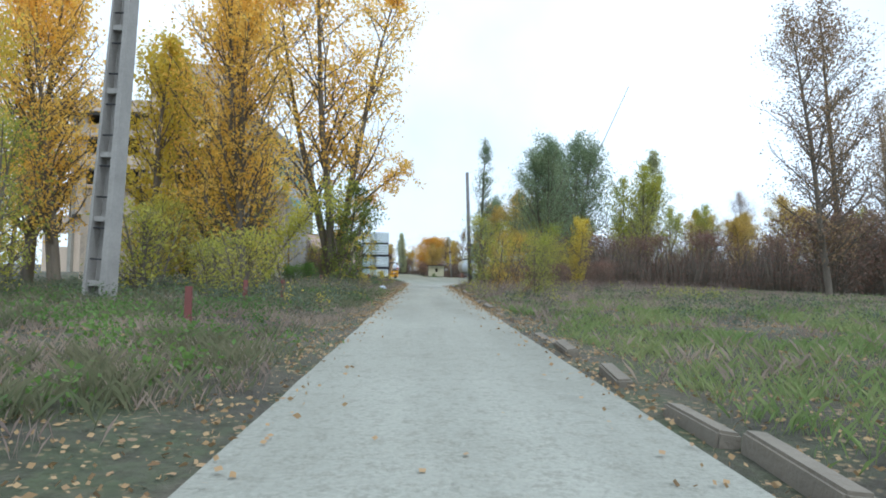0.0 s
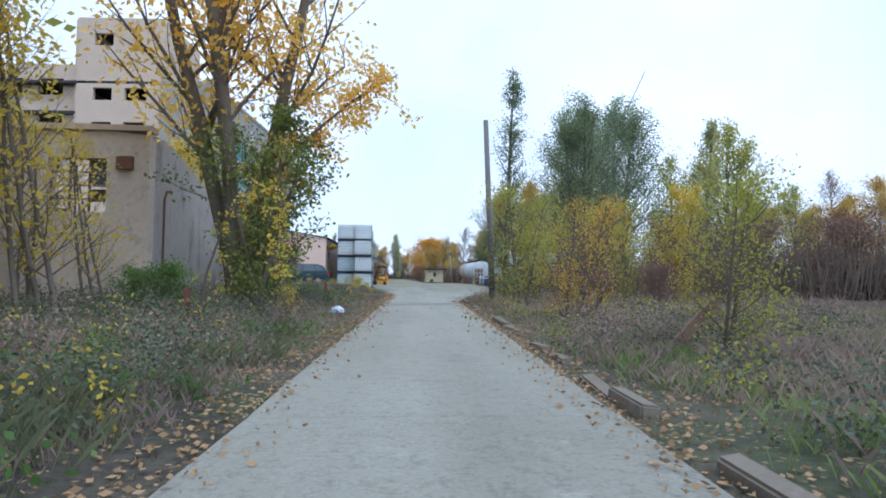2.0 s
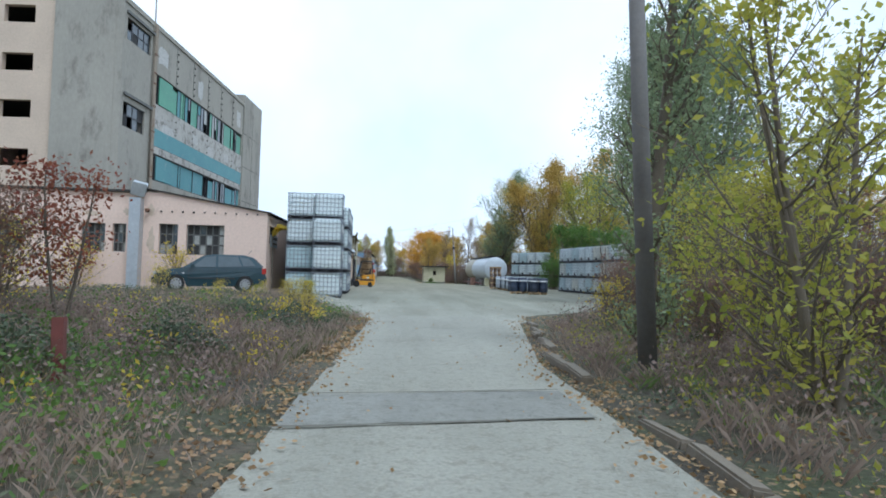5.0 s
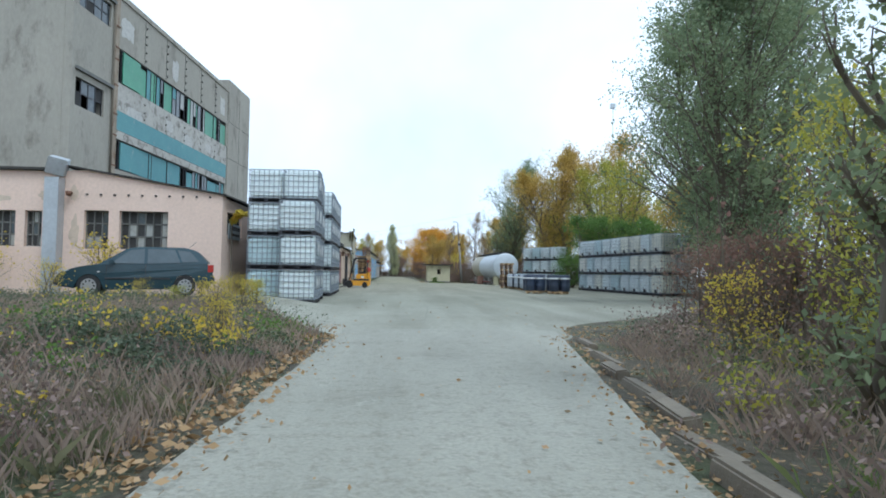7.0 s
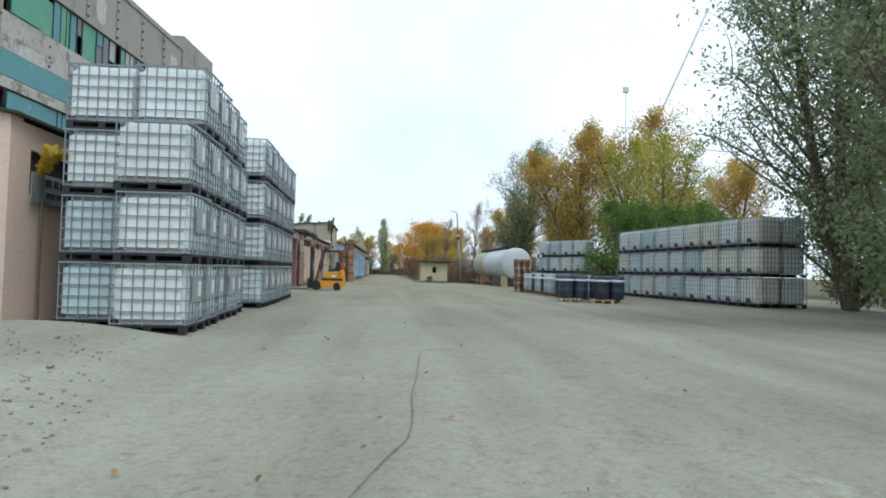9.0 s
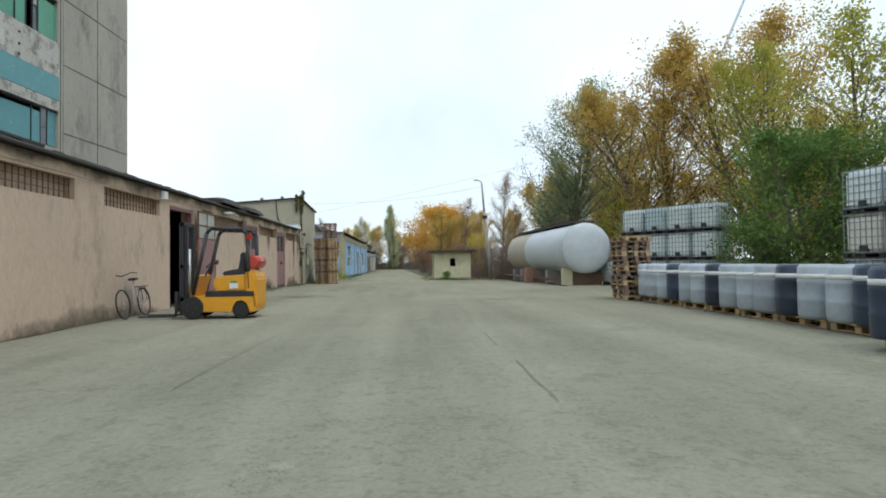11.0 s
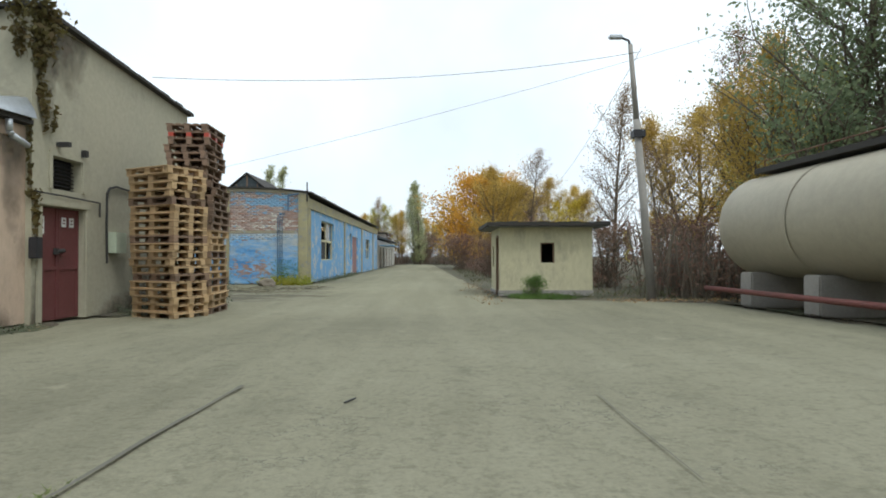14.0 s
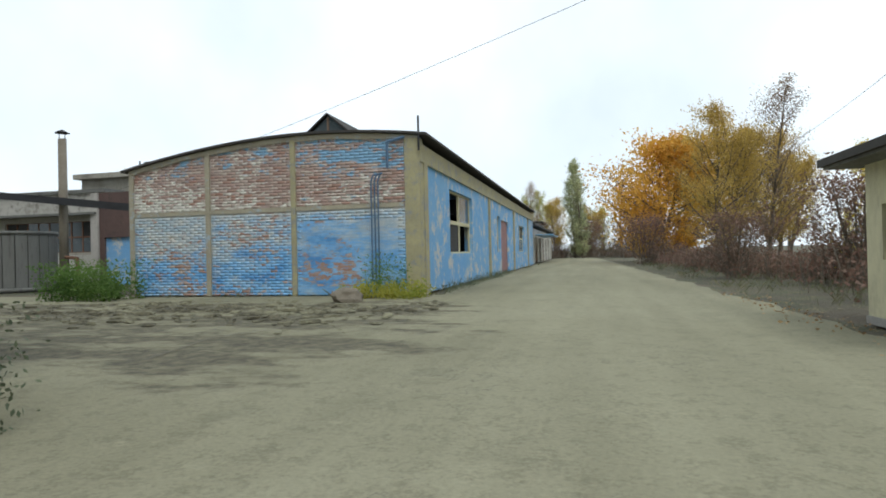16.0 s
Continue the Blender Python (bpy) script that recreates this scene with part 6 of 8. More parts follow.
for k, (a, b) in enumerate(zip(limb, limb[1:])):
    tube(bm, a, b, 0.075 - 0.016 * k, 0.06 - 0.016 * k + 0.004, seg=6)
    for _ in range(9 + 2 * k):
        p = a.lerp(b, r.random())
        e = p + Vector((r.uniform(-0.8, 1.0), r.uniform(-1.2, 1.2), r.uniform(-0.7, 0.9))) * (0.7 + 0.2 * k)
        m = (p + e) / 2 + Vector((0, 0, 0.12))
        tube(bm, p, m, 0.014, 0.01, seg=4)
        tube(bm, m, e, 0.01, 0.004, seg=4)
        tips += [p.lerp(e, f) for f in (0.4, 0.6, 0.8, 1.0)]
rs = np.random.RandomState(4)
c = np.array([tuple(t) for t in tips])[rs.randint(0, len(tips), 2300)] + rs.normal(scale=0.13, size=(2300, 3))
over = thing("tree_limb", "long poplar limb with orange leaves over the road", "tree limb")
part("wood", bm, M["bark"], over)
part("leaves", leaf_mesh("leaves", c, 0.075, M["lf_orange"], 12), None, over)


# a slender sapling arching over the verge, its tip hanging
r = random.Random(23)
bm, tips = bmesh.new(), []
stem = [Vector(p) for p in ((-2.6, 24.6, 0.2), (-2.4, 24.4, 1.2), (-2.05, 24.2, 2.1), (-1.6, 24.0, 2.65), (-1.2, 23.9, 2.5), (-1.15, 23.85, 1.9), (-1.2, 23.8, 1.25))]
for k, (a, b) in enumerate(zip(stem, stem[1:])):
    tube(bm, a, b, 0.024 - 0.003 * k, 0.021 - 0.003 * k, seg=6)
    for _ in range(3 + 3 * k):
        p = a.lerp(b, r.random())
        e = p + Vector((r.uniform(-0.2, 0.2), r.uniform(-0.2, 0.2), r.uniform(-0.25, 0.1)))
        tube(bm, p, e, 0.005, 0.003, seg=4)
        tips += [p.lerp(e, f) for f in (0.5, 1.0)]
rs = np.random.RandomState(24)
c = np.array([tuple(t) for t in tips])[rs.randint(0, len(tips), 420)] + rs.normal(scale=0.05, size=(420, 3))
arching = thing("arching_sapling", "slender sapling with a hanging tip of yellow leaves", "tree")
part("trunk", bm, M["bark"], arching)
part("crown", leaf_mesh("crown", c, 0.04, M["lf_yellow"], 25), None, arching)


# a young tree leaning in over the verge from the west
r = random.Random(13)
bm, tips = bmesh.new(), []
stem = [Vector(p) for p in ((-4.4, 17.9, 0.15), (-4.0, 18.0, 0.95), (-3.6, 18.0, 1.65), (-3.1, 18.0, 2.35), (-2.6, 18.0, 2.93), (-1.7, 18.05, 3.55))]
for k, (a, b) in enumerate(zip(stem, stem[1:])):
    tube(bm, a, b, 0.05 - 0.008 * k, 0.042 - 0.008 * k, seg=6)
    for _ in range(7 + 2 * k):
        p = a.lerp(b, r.random())
        e = p + Vector((r.uniform(-0.9, 0.9), r.uniform(-1.0, 1.0), r.uniform(-0.5, 1.2))) * 0.65
        tube(bm, p, e, 0.01, 0.004, seg=4)
        tips += [p.lerp(e, f) for f in (0.35, 0.6, 0.8, 1.0)]
rs = np.random.RandomState(14)
c = np.array([tuple(t) for t in tips])[rs.randint(0, len(tips), 2600)] + rs.normal(scale=0.14, size=(2600, 3))
lean = thing("leaning_tree", "young tree leaning over the verge with yellow-green leaves", "tree")
part("trunk", bm, M["bark"], lean)
part("crown", leaf_mesh("crown", c, 0.05, M["lf_lime"], 15), None, lean)


# ---- vehicles and loose things ----
def slab_xz(bm, outline, y0, y1, taper=None):
    """An outline of (x, z) given depth along y; taper(z) scales y."""
    t = taper or (lambda z: 1.0)
    a = [bm.verts.new((x, y0 * t(z), z)) for x, z in outline]
    b = [bm.verts.new((x, y1 * t(z), z)) for x, z in outline]
    k = len(a)
    for i in range(k):
        bm.faces.new((a[i], a[(i + 1) % k], b[(i + 1) % k], b[i]))
    bm.faces.new(a[::-1])
    bm.faces.new(b)
    return bm


def wheel(parent, x, y, r, w, rim_mat, spokes=9):
    bm = bmesh.new()
    tube(bm, (x, y - w / 2, r), (x, y + w / 2, r), r, seg=24)
    tyre = part("wheel", bm, M["rubber"], parent, bevel=0.015)
    s = 1 if y > 0 else -1
    bm = bmesh.new()
    tube(bm, (x, y + s * (w / 2 - 0.02), r), (x, y + s * (w / 2 + 0.012), r), r * 0.64, seg=24)
    hub = part("rim", bm, rim_mat, tyre)
    bm = bmesh.new()
    for k in range(spokes):
        a = k * math.tau / spokes
        c, q = math.cos(a) * r * 0.45, math.sin(a) * r * 0.45
        tube(bm, (x + c, y + s * (w / 2 + 0.008), r + q), (x + c, y + s * (w / 2 + 0.016), r + q), r * 0.09, seg=8)
    part("rim_hole", bm, M["dark"], tyre)


def arc(cx, cz, r, a0, a1, n=9):
    return [(cx + r * math.cos(radians(a0 + (a1 - a0) * k / (n - 1))), cz + r * math.sin(radians(a0 + (a1 - a0) * k / (n - 1)))) for k in range(n)]


car = thing("car", "dark teal parked hatchback car with grey wheel trims", "car", pose(-5.88, 54.35, 0.46, 0, 0, 19) @ Matrix.Diagonal((0.95, 0.95, 1.0, 1)))
low = [(-2.04, 0.3), (-2.07, 0.52), (-1.98, 0.68), (-1.55, 0.82), (-1.1, 0.9), (1.9, 0.95), (2.04, 0.88), (2.08, 0.55), (2.0, 0.27), (1.64, 0.22)]
low += arc(1.28, 0.31, 0.36, -14, 194)[1:-1] + [(0.92, 0.22), (-0.89, 0.2)] + arc(-1.25, 0.31, 0.36, -14, 194)[1:-1] + [(-1.6, 0.24)]
part("body", slab_xz(bmesh.new(), low, -0.84, 0.84, lambda z: 1.0 - 0.05 * abs(z - 0.6)), M["carpaint"], car, bevel=0.035)
roof_t = lambda z: 1.0 - 0.42 * max(0, z - 0.88)
part("cabin", slab_xz(bmesh.new(), [(-1.08, 0.87), (-0.3, 1.36), (0.05, 1.42), (1.25, 1.42), (1.62, 1.33), (1.95, 0.93)], -0.81, 0.81, roof_t), M["carpaint"], car, bevel=0.03)
for s in (-1, 1):
    for o in ([(-0.72, 0.93), (-0.22, 1.31), (0.16, 1.36), (0.16, 0.94)], [(0.25, 0.94), (0.25, 1.36), (0.98, 1.35), (1.14, 0.98)], [(1.2, 0.99), (1.06, 1.34), (1.42, 1.3), (1.66, 1.02)]):
        bm = bmesh.new()
        a = [bm.verts.new((x, s * (0.816 * roof_t(z) + 0.012), z)) for x, z in o]
        b = [bm.verts.new((x, s * (0.816 * roof_t(z) - 0.02), z)) for x, z in o]
        bm.faces.new(a)
        for i in range(4):
            bm.faces.new((a[i], a[(i + 1) % 4], b[(i + 1) % 4], b[i]))
        part("side_window", bm, M["carglass"], car)
    part("door_mirror", boxes((-0.75, -0.6, min(s * 0.84, s * 0.98), max(s * 0.84, s * 0.98), 0.9, 1.03)), M["carpaint"], car, bevel=0.03)
    part("tail_lamp", boxes((1.92, 2.085, min(s * 0.6, s * 0.83), max(s * 0.6, s * 0.83), 0.72, 0.93)), M["redlens"], car, "red tail lamp")
    part("headlight", boxes((-2.05, -1.75, min(s * 0.5, s * 0.8), max(s * 0.5, s * 0.8), 0.6, 0.74)), M["clearlens"], car, "clear headlight")
    part("door_handle", boxes((0.0, 0.18, min(s * 0.835, s * 0.86), max(s * 0.835, s * 0.86), 0.78, 0.81)), M["carpaint"], car)
    part("sill_trim", boxes((-0.85, 0.88, min(s * 0.82, s * 0.85), max(s * 0.82, s * 0.85), 0.5, 0.54)), M["blackplastic"], car)
    part("door_seam", boxes(*[(x, x + 0.012, min(s * 0.8, s * 0.842), max(s * 0.8, s * 0.842), 0.3, 0.9) for x in (-0.82, 0.2)]), M["dark"], car)
    part("side_marker", boxes((-1.05, -0.97, min(s * 0.82, s * 0.846), max(s * 0.82, s * 0.846), 0.68, 0.71)), M["clearlens"], car)
    for x in (-1.25, 1.28):
        wheel(car, x, s * 0.74, 0.31, 0.19, M["rim"])
bm = bmesh.new()
v = [bm.verts.new(p) for p in ((1.66, -0.6, 1.28), (1.66, 0.6, 1.28), (1.96, 0.72, 0.98), (1.96, -0.72, 0.98))]
bm.faces.new(v)
w = [bm.verts.new((q.co.x - 0.06, q.co.y, q.co.z - 0.04)) for q in v]
for i in range(4):
    bm.faces.new((v[i], w[i], w[(i + 1) % 4], v[(i + 1) % 4]))
for q in v:
    q.co.x += 0.03
part("rear_window", bm, M["carglass"], car)
part("bumper", boxes((1.95, 2.12, -0.8, 0.8, 0.38, 0.62)), M["blackplastic"], car, bevel=0.03)
part("bumper", boxes((-2.12, -1.98, -0.8, 0.8, 0.32, 0.52)), M["blackplastic"], car, bevel=0.03)
bm = bmesh.new()
tube(bm, (1.35, 0, 1.41), (1.58, 0, 1.62), 0.006, seg=5)
part("aerial", bm, M["dark"], car)

# forklift, its forks towards the garage
fork = thing("forklift", "yellow and black gas forklift truck standing in the yard", "forklift", pose(-1.22, 77.4, 0.15) @ Matrix.Diagonal((0.93, 0.95, 0.97, 1)))
body = [(-0.45, 0.16), (-0.5, 0.52), (-0.1, 0.52), (-0.1, 0.62), (1.0, 0.62), (1.05, 0.16), (0.9, 0.12), (0.86, 0.36), (0.72, 0.44), (0.56, 0.4), (0.48, 0.14)]
part("chassis", slab_xz(bmesh.new(), body, -0.5, 0.5), M["forkyellow"], fork, bevel=0.02)
part("belt_line", boxes((-0.12, 1.0, -0.505, 0.505, 0.5, 0.62)), M["steeldark"], fork)
part("hood", slab_xz(bmesh.new(), [(0.08, 0.6), (0.02, 0.86), (0.12, 0.95), (0.78, 0.98), (0.82, 0.62)], -0.42, 0.42), M["forkyellow"], fork, bevel=0.03)
part("counterweight", slab_xz(bmesh.new(), [(0.8, 0.2), (0.8, 1.1), (1.0, 1.1), (1.07, 0.9), (1.08, 0.25)], -0.48, 0.48), M["forkyellow"], fork, bevel=0.04)
part("cowl", slab_xz(bmesh.new(), [(-0.5, 0.5), (-0.42, 0.5), (-0.28, 0.98), (-0.34, 1.0)], -0.42, 0.42), M["forkyellow"], fork)
part("label", boxes((0.42, 0.62, -0.428, -0.422, 0.68, 0.8)), M["paper"], fork, "small white sticker on the hood")
part("label", boxes((0.44, 0.6, -0.4285, -0.4215, 0.81, 0.85)), M["green"], fork, "green strip above the sticker")
bm = bmesh.new()
for s in (-0.44, 0.44):
    wire(bm, [(-0.42, s, 0.55), (-0.1, s, 1.95), (0.0, s, 2.06), (0.72, s, 2.04), (0.84, s, 1.92), (0.88, s, 0.7)], 0.045, 8)
for x in (-0.02, 0.15, 0.32, 0.5, 0.7):
    tube(bm, (x, -0.44, 2.05), (x, 0.44, 2.05), 0.025, seg=6)
part("overhead_guard", bm, M["steeldark"], fork)
part("seat", slab_xz(bmesh.new(), [(0.2, 0.97), (0.2, 1.07), (0.6, 1.1), (0.62, 1.5), (0.72, 1.52), (0.74, 1.0)], -0.24, 0.24), M["blackplastic"], fork, bevel=0.03)
bm = bmesh.new()
tube(bm, (-0.3, 0, 0.95), (-0.12, 0, 1.25), 0.02, seg=6)
for k in range(16):
    a, b = k * math.tau / 16, (k + 1) * math.tau / 16
    p = [Vector((-0.12, 0, 1.25)) + 0.16 * (math.sin(q) * Vector((0, 1, 0)) + math.cos(q) * Vector((0.8, 0, 0.5)).normalized()) for q in (a, b)]
    tube(bm, p[0], p[1], 0.013, seg=5)
part("steering_wheel", bm, M["blackplastic"], fork)
bm = bmesh.new()
tube(bm, (0.95, -0.4, 1.28), (0.95, 0.4, 1.28), 0.155, seg=18)
part("gas_bottle", bm, M["gas"], fork, "red gas bottle across the rear", bevel=0.03)
bm = bmesh.new()
for s in (-0.3, 0.3):
    box(bm, -0.78, -0.68, s - 0.04, s + 0.04, 0.08, 2.2)
    box(bm, -0.7, -0.62, s * 0.8 - 0.03, s * 0.8 + 0.03, 0.1, 2.15)
for z in (0.4, 1.15, 2.12):
    box(bm, -0.76, -0.66, -0.34, 0.34, z, z + 0.09)
part("mast", bm, M["steeldark"], fork)
bm = bmesh.new()
tube(bm, (-0.66, 0, 0.2), (-0.66, 0, 1.6), 0.035, seg=8)
part("lift_cylinder", bm, M["zinc"], fork)
part("fork_carriage", boxes((-0.86, -0.79, -0.42, 0.42, 0.16, 0.24), (-0.86, -0.79, -0.42, 0.42, 0.52, 0.6), (-0.86, -0.79, -0.42, -0.34, 0.24, 0.52), (-0.86, -0.79, 0.34, 0.42, 0.24, 0.52)), M["steeldark"], fork)
for s in (-0.26, 0.26):
    part("fork_tine", boxes((-0.9, -0.865, s - 0.05, s + 0.05, 0.05, 0.62), (-1.75, -0.9, s - 0.05, s + 0.05, 0.03, 0.065)), M["steeldark"], fork)
part("lamp", boxes((0.86, 0.96, -0.52, -0.44, 1.8, 1.92)), M["redlens"], fork, "small orange rear lamp")
for s in (-1, 1):
    wheel(fork, -0.42, s * 0.44, 0.26, 0.2, M["rubber"], 5)
    wheel(fork, 0.7, s * 0.4, 0.2, 0.16, M["rubber"], 5)

# bicycle against the garage wall
bike = thing("bicycle", "old silver bicycle with a rear rack leaning on the wall", "bicycle", pose(-3.1, 77.6, 0.15, 9, 0, -90))
for x in (-0.52, 0.52):
    bm = bmesh.new()
    for k in range(28):
        a, b = k * math.tau / 28, (k + 1) * math.tau / 28
        tube(bm, (x + 0.32 * math.cos(a), 0, 0.34 + 0.32 * math.sin(a)), (x + 0.32 * math.cos(b), 0, 0.34 + 0.32 * math.sin(b)), 0.018, seg=5, caps=False)
    wh_o = part("wheel", bm, M["rubber"], bike)
    bm = bmesh.new()
    for k in range(14):
        a = k * math.tau / 14
        tube(bm, (x, 0.03 * (-1) ** k, 0.34), (x + 0.3 * math.cos(a), 0, 0.34 + 0.3 * math.sin(a)), 0.002, seg=3, caps=False)
    tube(bm, (x, -0.04, 0.34), (x, 0.04, 0.34), 0.02, seg=8)
    part("spokes", bm, M["rim"], wh_o)
bm = bmesh.new()
wire(bm, [(0.52, 0, 0.34), (0.4, 0, 0.78), (0.36, 0, 0.95)], 0.014, 6)
wire(bm, [(0.4, 0, 0.76), (0.02, 0, 0.3), (-0.14, 0, 0.85)], 0.016, 6)
wire(bm, [(0.02, 0, 0.3), (-0.52, 0, 0.34), (-0.1, 0, 0.7)], 0.01, 6)
part("frame", bm, M["rim"], bike)
bm = bmesh.new()
wire(bm, [(0.2, -0.26, 1.0), (0.34, -0.2, 1.02), (0.36, 0, 0.97), (0.34, 0.2, 1.02), (0.2, 0.26, 1.0)], 0.012, 6)
part("handlebar", bm, M["steeldark"], bike)
part("saddle", boxes((-0.28, 0.0, -0.08, 0.08, 0.86, 0.92)), M["blackplastic"], bike, bevel=0.025)
part("rack", boxes((-0.75, -0.2, -0.06, 0.06, 0.7, 0.715), (-0.6, -0.58, -0.05, -0.04, 0.36, 0.7), (-0.6, -0.58, 0.04, 0.05, 0.36, 0.7)), M["steeldark"], bike)
bm = bmesh.new()
for k in range(7):
    a, b = radians(20 + 22 * k), radians(42 + 22 * k)
    tube(bm, (-0.52 + 0.365 * math.cos(a), 0, 0.34 + 0.365 * math.sin(a)), (-0.52 + 0.365 * math.cos(b), 0, 0.34 + 0.365 * math.sin(b)), 0.02, seg=4)
part("mudguard", bm, M["zinc"], bike)

# ---- poles, lamp, cables ----
pole = thing("concrete_pole", "tapered precast concrete power pole with ladder openings", "pole", pose(-6.75, 13.9, 0.2, 0, 3.2, -12))
bm = bmesh.new()
for a, b in ((-0.29, -0.22), (0.13, 0.29)):
    v = box(bm, a, b, -0.2, 0.2, 0, 10.5)
    for q in v[4:]:
        q.co.x *= 0.62
        q.co.y *= 0.7
v = box(bm, -0.22, 0.13, 0.1, 0.16, 0, 10.4)
for q in v[4:]:
    q.co.x *= 0.62
    q.co.y *= 0.7
for k in range(7):
    z = 0.5 + 1.45 * k
    f = 1 - 0.38 * z / 10.5
    g = 1 - 0.3 * z / 10.5
    box(bm, -0.222 * f, 0.132 * f, -0.14 * g, 0.098 * g, z, z + 0.12)
part("shaft", bm, M["poleconc"], pole)
for k in range(13):
    z = 1.1 + 0.7 * k
    f = 1 - 0.38 * z / 10.5
    bm = bmesh.new()
    tube(bm, (-0.34 * f, -0.12 * f, z), (0.14 * f, -0.12 * f, z), 0.02, seg=6)
    part("rung", bm, M["steeldark"], pole)
up = thing("utility_pole", "weathered leaning utility pole standing among trees", "pole", pose(4.62, 38.7, 0.1, 0, -2.6, 0))
bm = bmesh.new()
tube(bm, (0, 0, 0), (0, 0, 7.6), 0.13, 0.1, seg=12)
part("shaft", bm, M["pole"], up)
lamp = thing("street_lamp", "tall concrete street lamp pole with a bent arm", "lamp", pose(9.25, 106.5, 0.0))
bm = bmesh.new()
tube(bm, (0, 0, 0), (-0.4, 0, 5.0), 0.12, 0.095, seg=12)
tube(bm, (-0.4, 0, 5.0), (-0.56, 0, 7.1), 0.08, 0.06, seg=10)
part("shaft", bm, M["poleconc"], lamp)
bm = bmesh.new()
wire(bm, [(-0.56, 0, 7.05), (-0.6, 0, 7.2), (-0.85, 0, 7.3)], 0.03, 6)
part("arm", bm, M["steeldark"], lamp)
part("lamp_head", boxes((-1.15, -0.78, -0.08, 0.08, 7.25, 7.35)), M["zinc"], lamp, bevel=0.02)
part("bracket", boxes((-0.52, -0.2, -0.16, 0.16, 4.5, 4.7)), M["steeldark"], lamp)
for k, (a, b, sag) in enumerate((((-22, 125.8, 4.0), (14, 112.4, 9.6), 0.5), ((-3.3, 104, 5.4), (9.0, 106.5, 6.9), 0.35), ((9.0, 106.5, 7.0), (14, 150, 7.5), 0.9))):
    bm = bmesh.new()
    pts = [Vector(a).lerp(Vector(b), i / 14) - Vector((0, 0, sag * 4 * (i / 14) * (1 - i / 14))) for i in range(15)]
    wire(bm, pts, 0.007, 4)
    solo("overhead_cable", bm, M["dark"], "thin black overhead power cable", "cable", kind="structure")

# red marker posts on the west verge
for k, (x, y) in enumerate(((-3.2, 9.3), (-3.4, 13.4), (-3.0, 15.6), (-3.5, 26.8), (-2.7, 31.6), (-1.9, 36.5))):
    bm = bmesh.new()
    box(bm, -0.05, 0.05, -0.05, 0.05, -0.2, 0.55)
    solo("marker_post", bm, M["redpaint"], "short rusty red steel marker post in weeds", "post", pose(x, y, lie(x, y) + 0.06, rnd.uniform(-3, 3), rnd.uniform(-3, 3), 10), "marker posts", bevel=0.006)

# crumpled plastic bag
bm = bmesh.new()
bmesh.ops.create_icosphere(bm, subdivisions=3, radius=1)
for v in bm.verts:
    d = 1 + 0.45 * noise.noise(v.co * 2.3) + 0.2 * noise.noise(v.co * 6)
    v.co = Vector((v.co.x * 0.2 * d, v.co.y * 0.34 * d, max(-0.05, v.co.z * 0.14 * d)))
solo("plastic_bag", bm, M["bag"], "crumpled white and blue plastic bag in the weeds", "bag", pose(-0.85, 30.3, 0.27, 0, 0, 20) @ Matrix.Diagonal((0.75, 0.75, 0.8, 1)))

# stone by the blue building's corner
bm = bmesh.new()
bmesh.ops.create_icosphere(bm, subdivisions=3, radius=1)
for v in bm.verts:
    d = 1 + 0.35 * noise.noise(v.co * 1.4)
    v.co = Vector((v.co.x * 0.36 * d, v.co.y * 0.3 * d, v.co.z * 0.24 * d))
solo("boulder", bm, M["kerb"], "rough beige boulder on broken paving", "stone", pose(-3.45, 114.1, 0.12))

# drain pipes and cables on the blue gable
bm = bmesh.new()
for dx in (0.0, 0.09, 0.18):
    wire(bm, [(-3.5 + dx, 115.78, 0.1), (-3.5 + dx, 115.78, 2.9), (-3.44 + dx, 115.78, 3.05), (-3.2, 115.78, 3.1)], 0.02, 6)
solo("wall_conduits", bm, M["conduit"], "three blue-painted conduits running down the brick wall", "pipe", kind="structure")
bm = bmesh.new()
wire(bm, [(-3.05, 115.75, 3.2), (-3.05, 115.75, 3.85), (-2.6, 115.75, 3.95)], 0.035, 6)
solo("wall_pipe", bm, M["conduit"], "short blue pipe at the gable corner", "pipe", kind="structure")
bm = bmesh.new()
tube(bm, (-2.25, 115.8, 3.6), (-2.25, 115.8, 4.45), 0.03, seg=6)
solo("wall_mast", bm, M["steeldark"], "short dark steel cable mast at the gable corner", "mast", kind="structure")

# tar-paper rolls on the garage roof
for y0, y1, h in ((84.4, 86.9, 0.27), (87.8, 90.2, 0.27)):
    bm = bmesh.new()
    n = 9
    rows = []
    for k in range(n + 1):
        f = k / n
        top = h * (0.35 + 0.65 * math.sin(math.pi * min(1, 0.12 + 0.8 * f))) * (1 + 0.25 * noise.noise((f * 4, y0, 2)))
        yy = y0 + (y1 - y0) * f
        rows.append([bm.verts.new(p) for p in ((-4.5, yy, 0), (-4.3, yy, top * 0.9), (-3.5, yy, top), (-3.22, yy, top * 0.7), (-3.15, yy, 0))])
    for a, b in zip(rows, rows[1:]):
        for q in range(4):
            bm.faces.new((a[q], a[q + 1], b[q + 1], b[q])).smooth = True
    bm.faces.new(rows[0])
    bm.faces.new(rows[-1][::-1])
    solo("roofing_felt", bm, M["felt"], "loose black felt heaped on the garage roof", "roofing", pose(0, 0, 3.49))

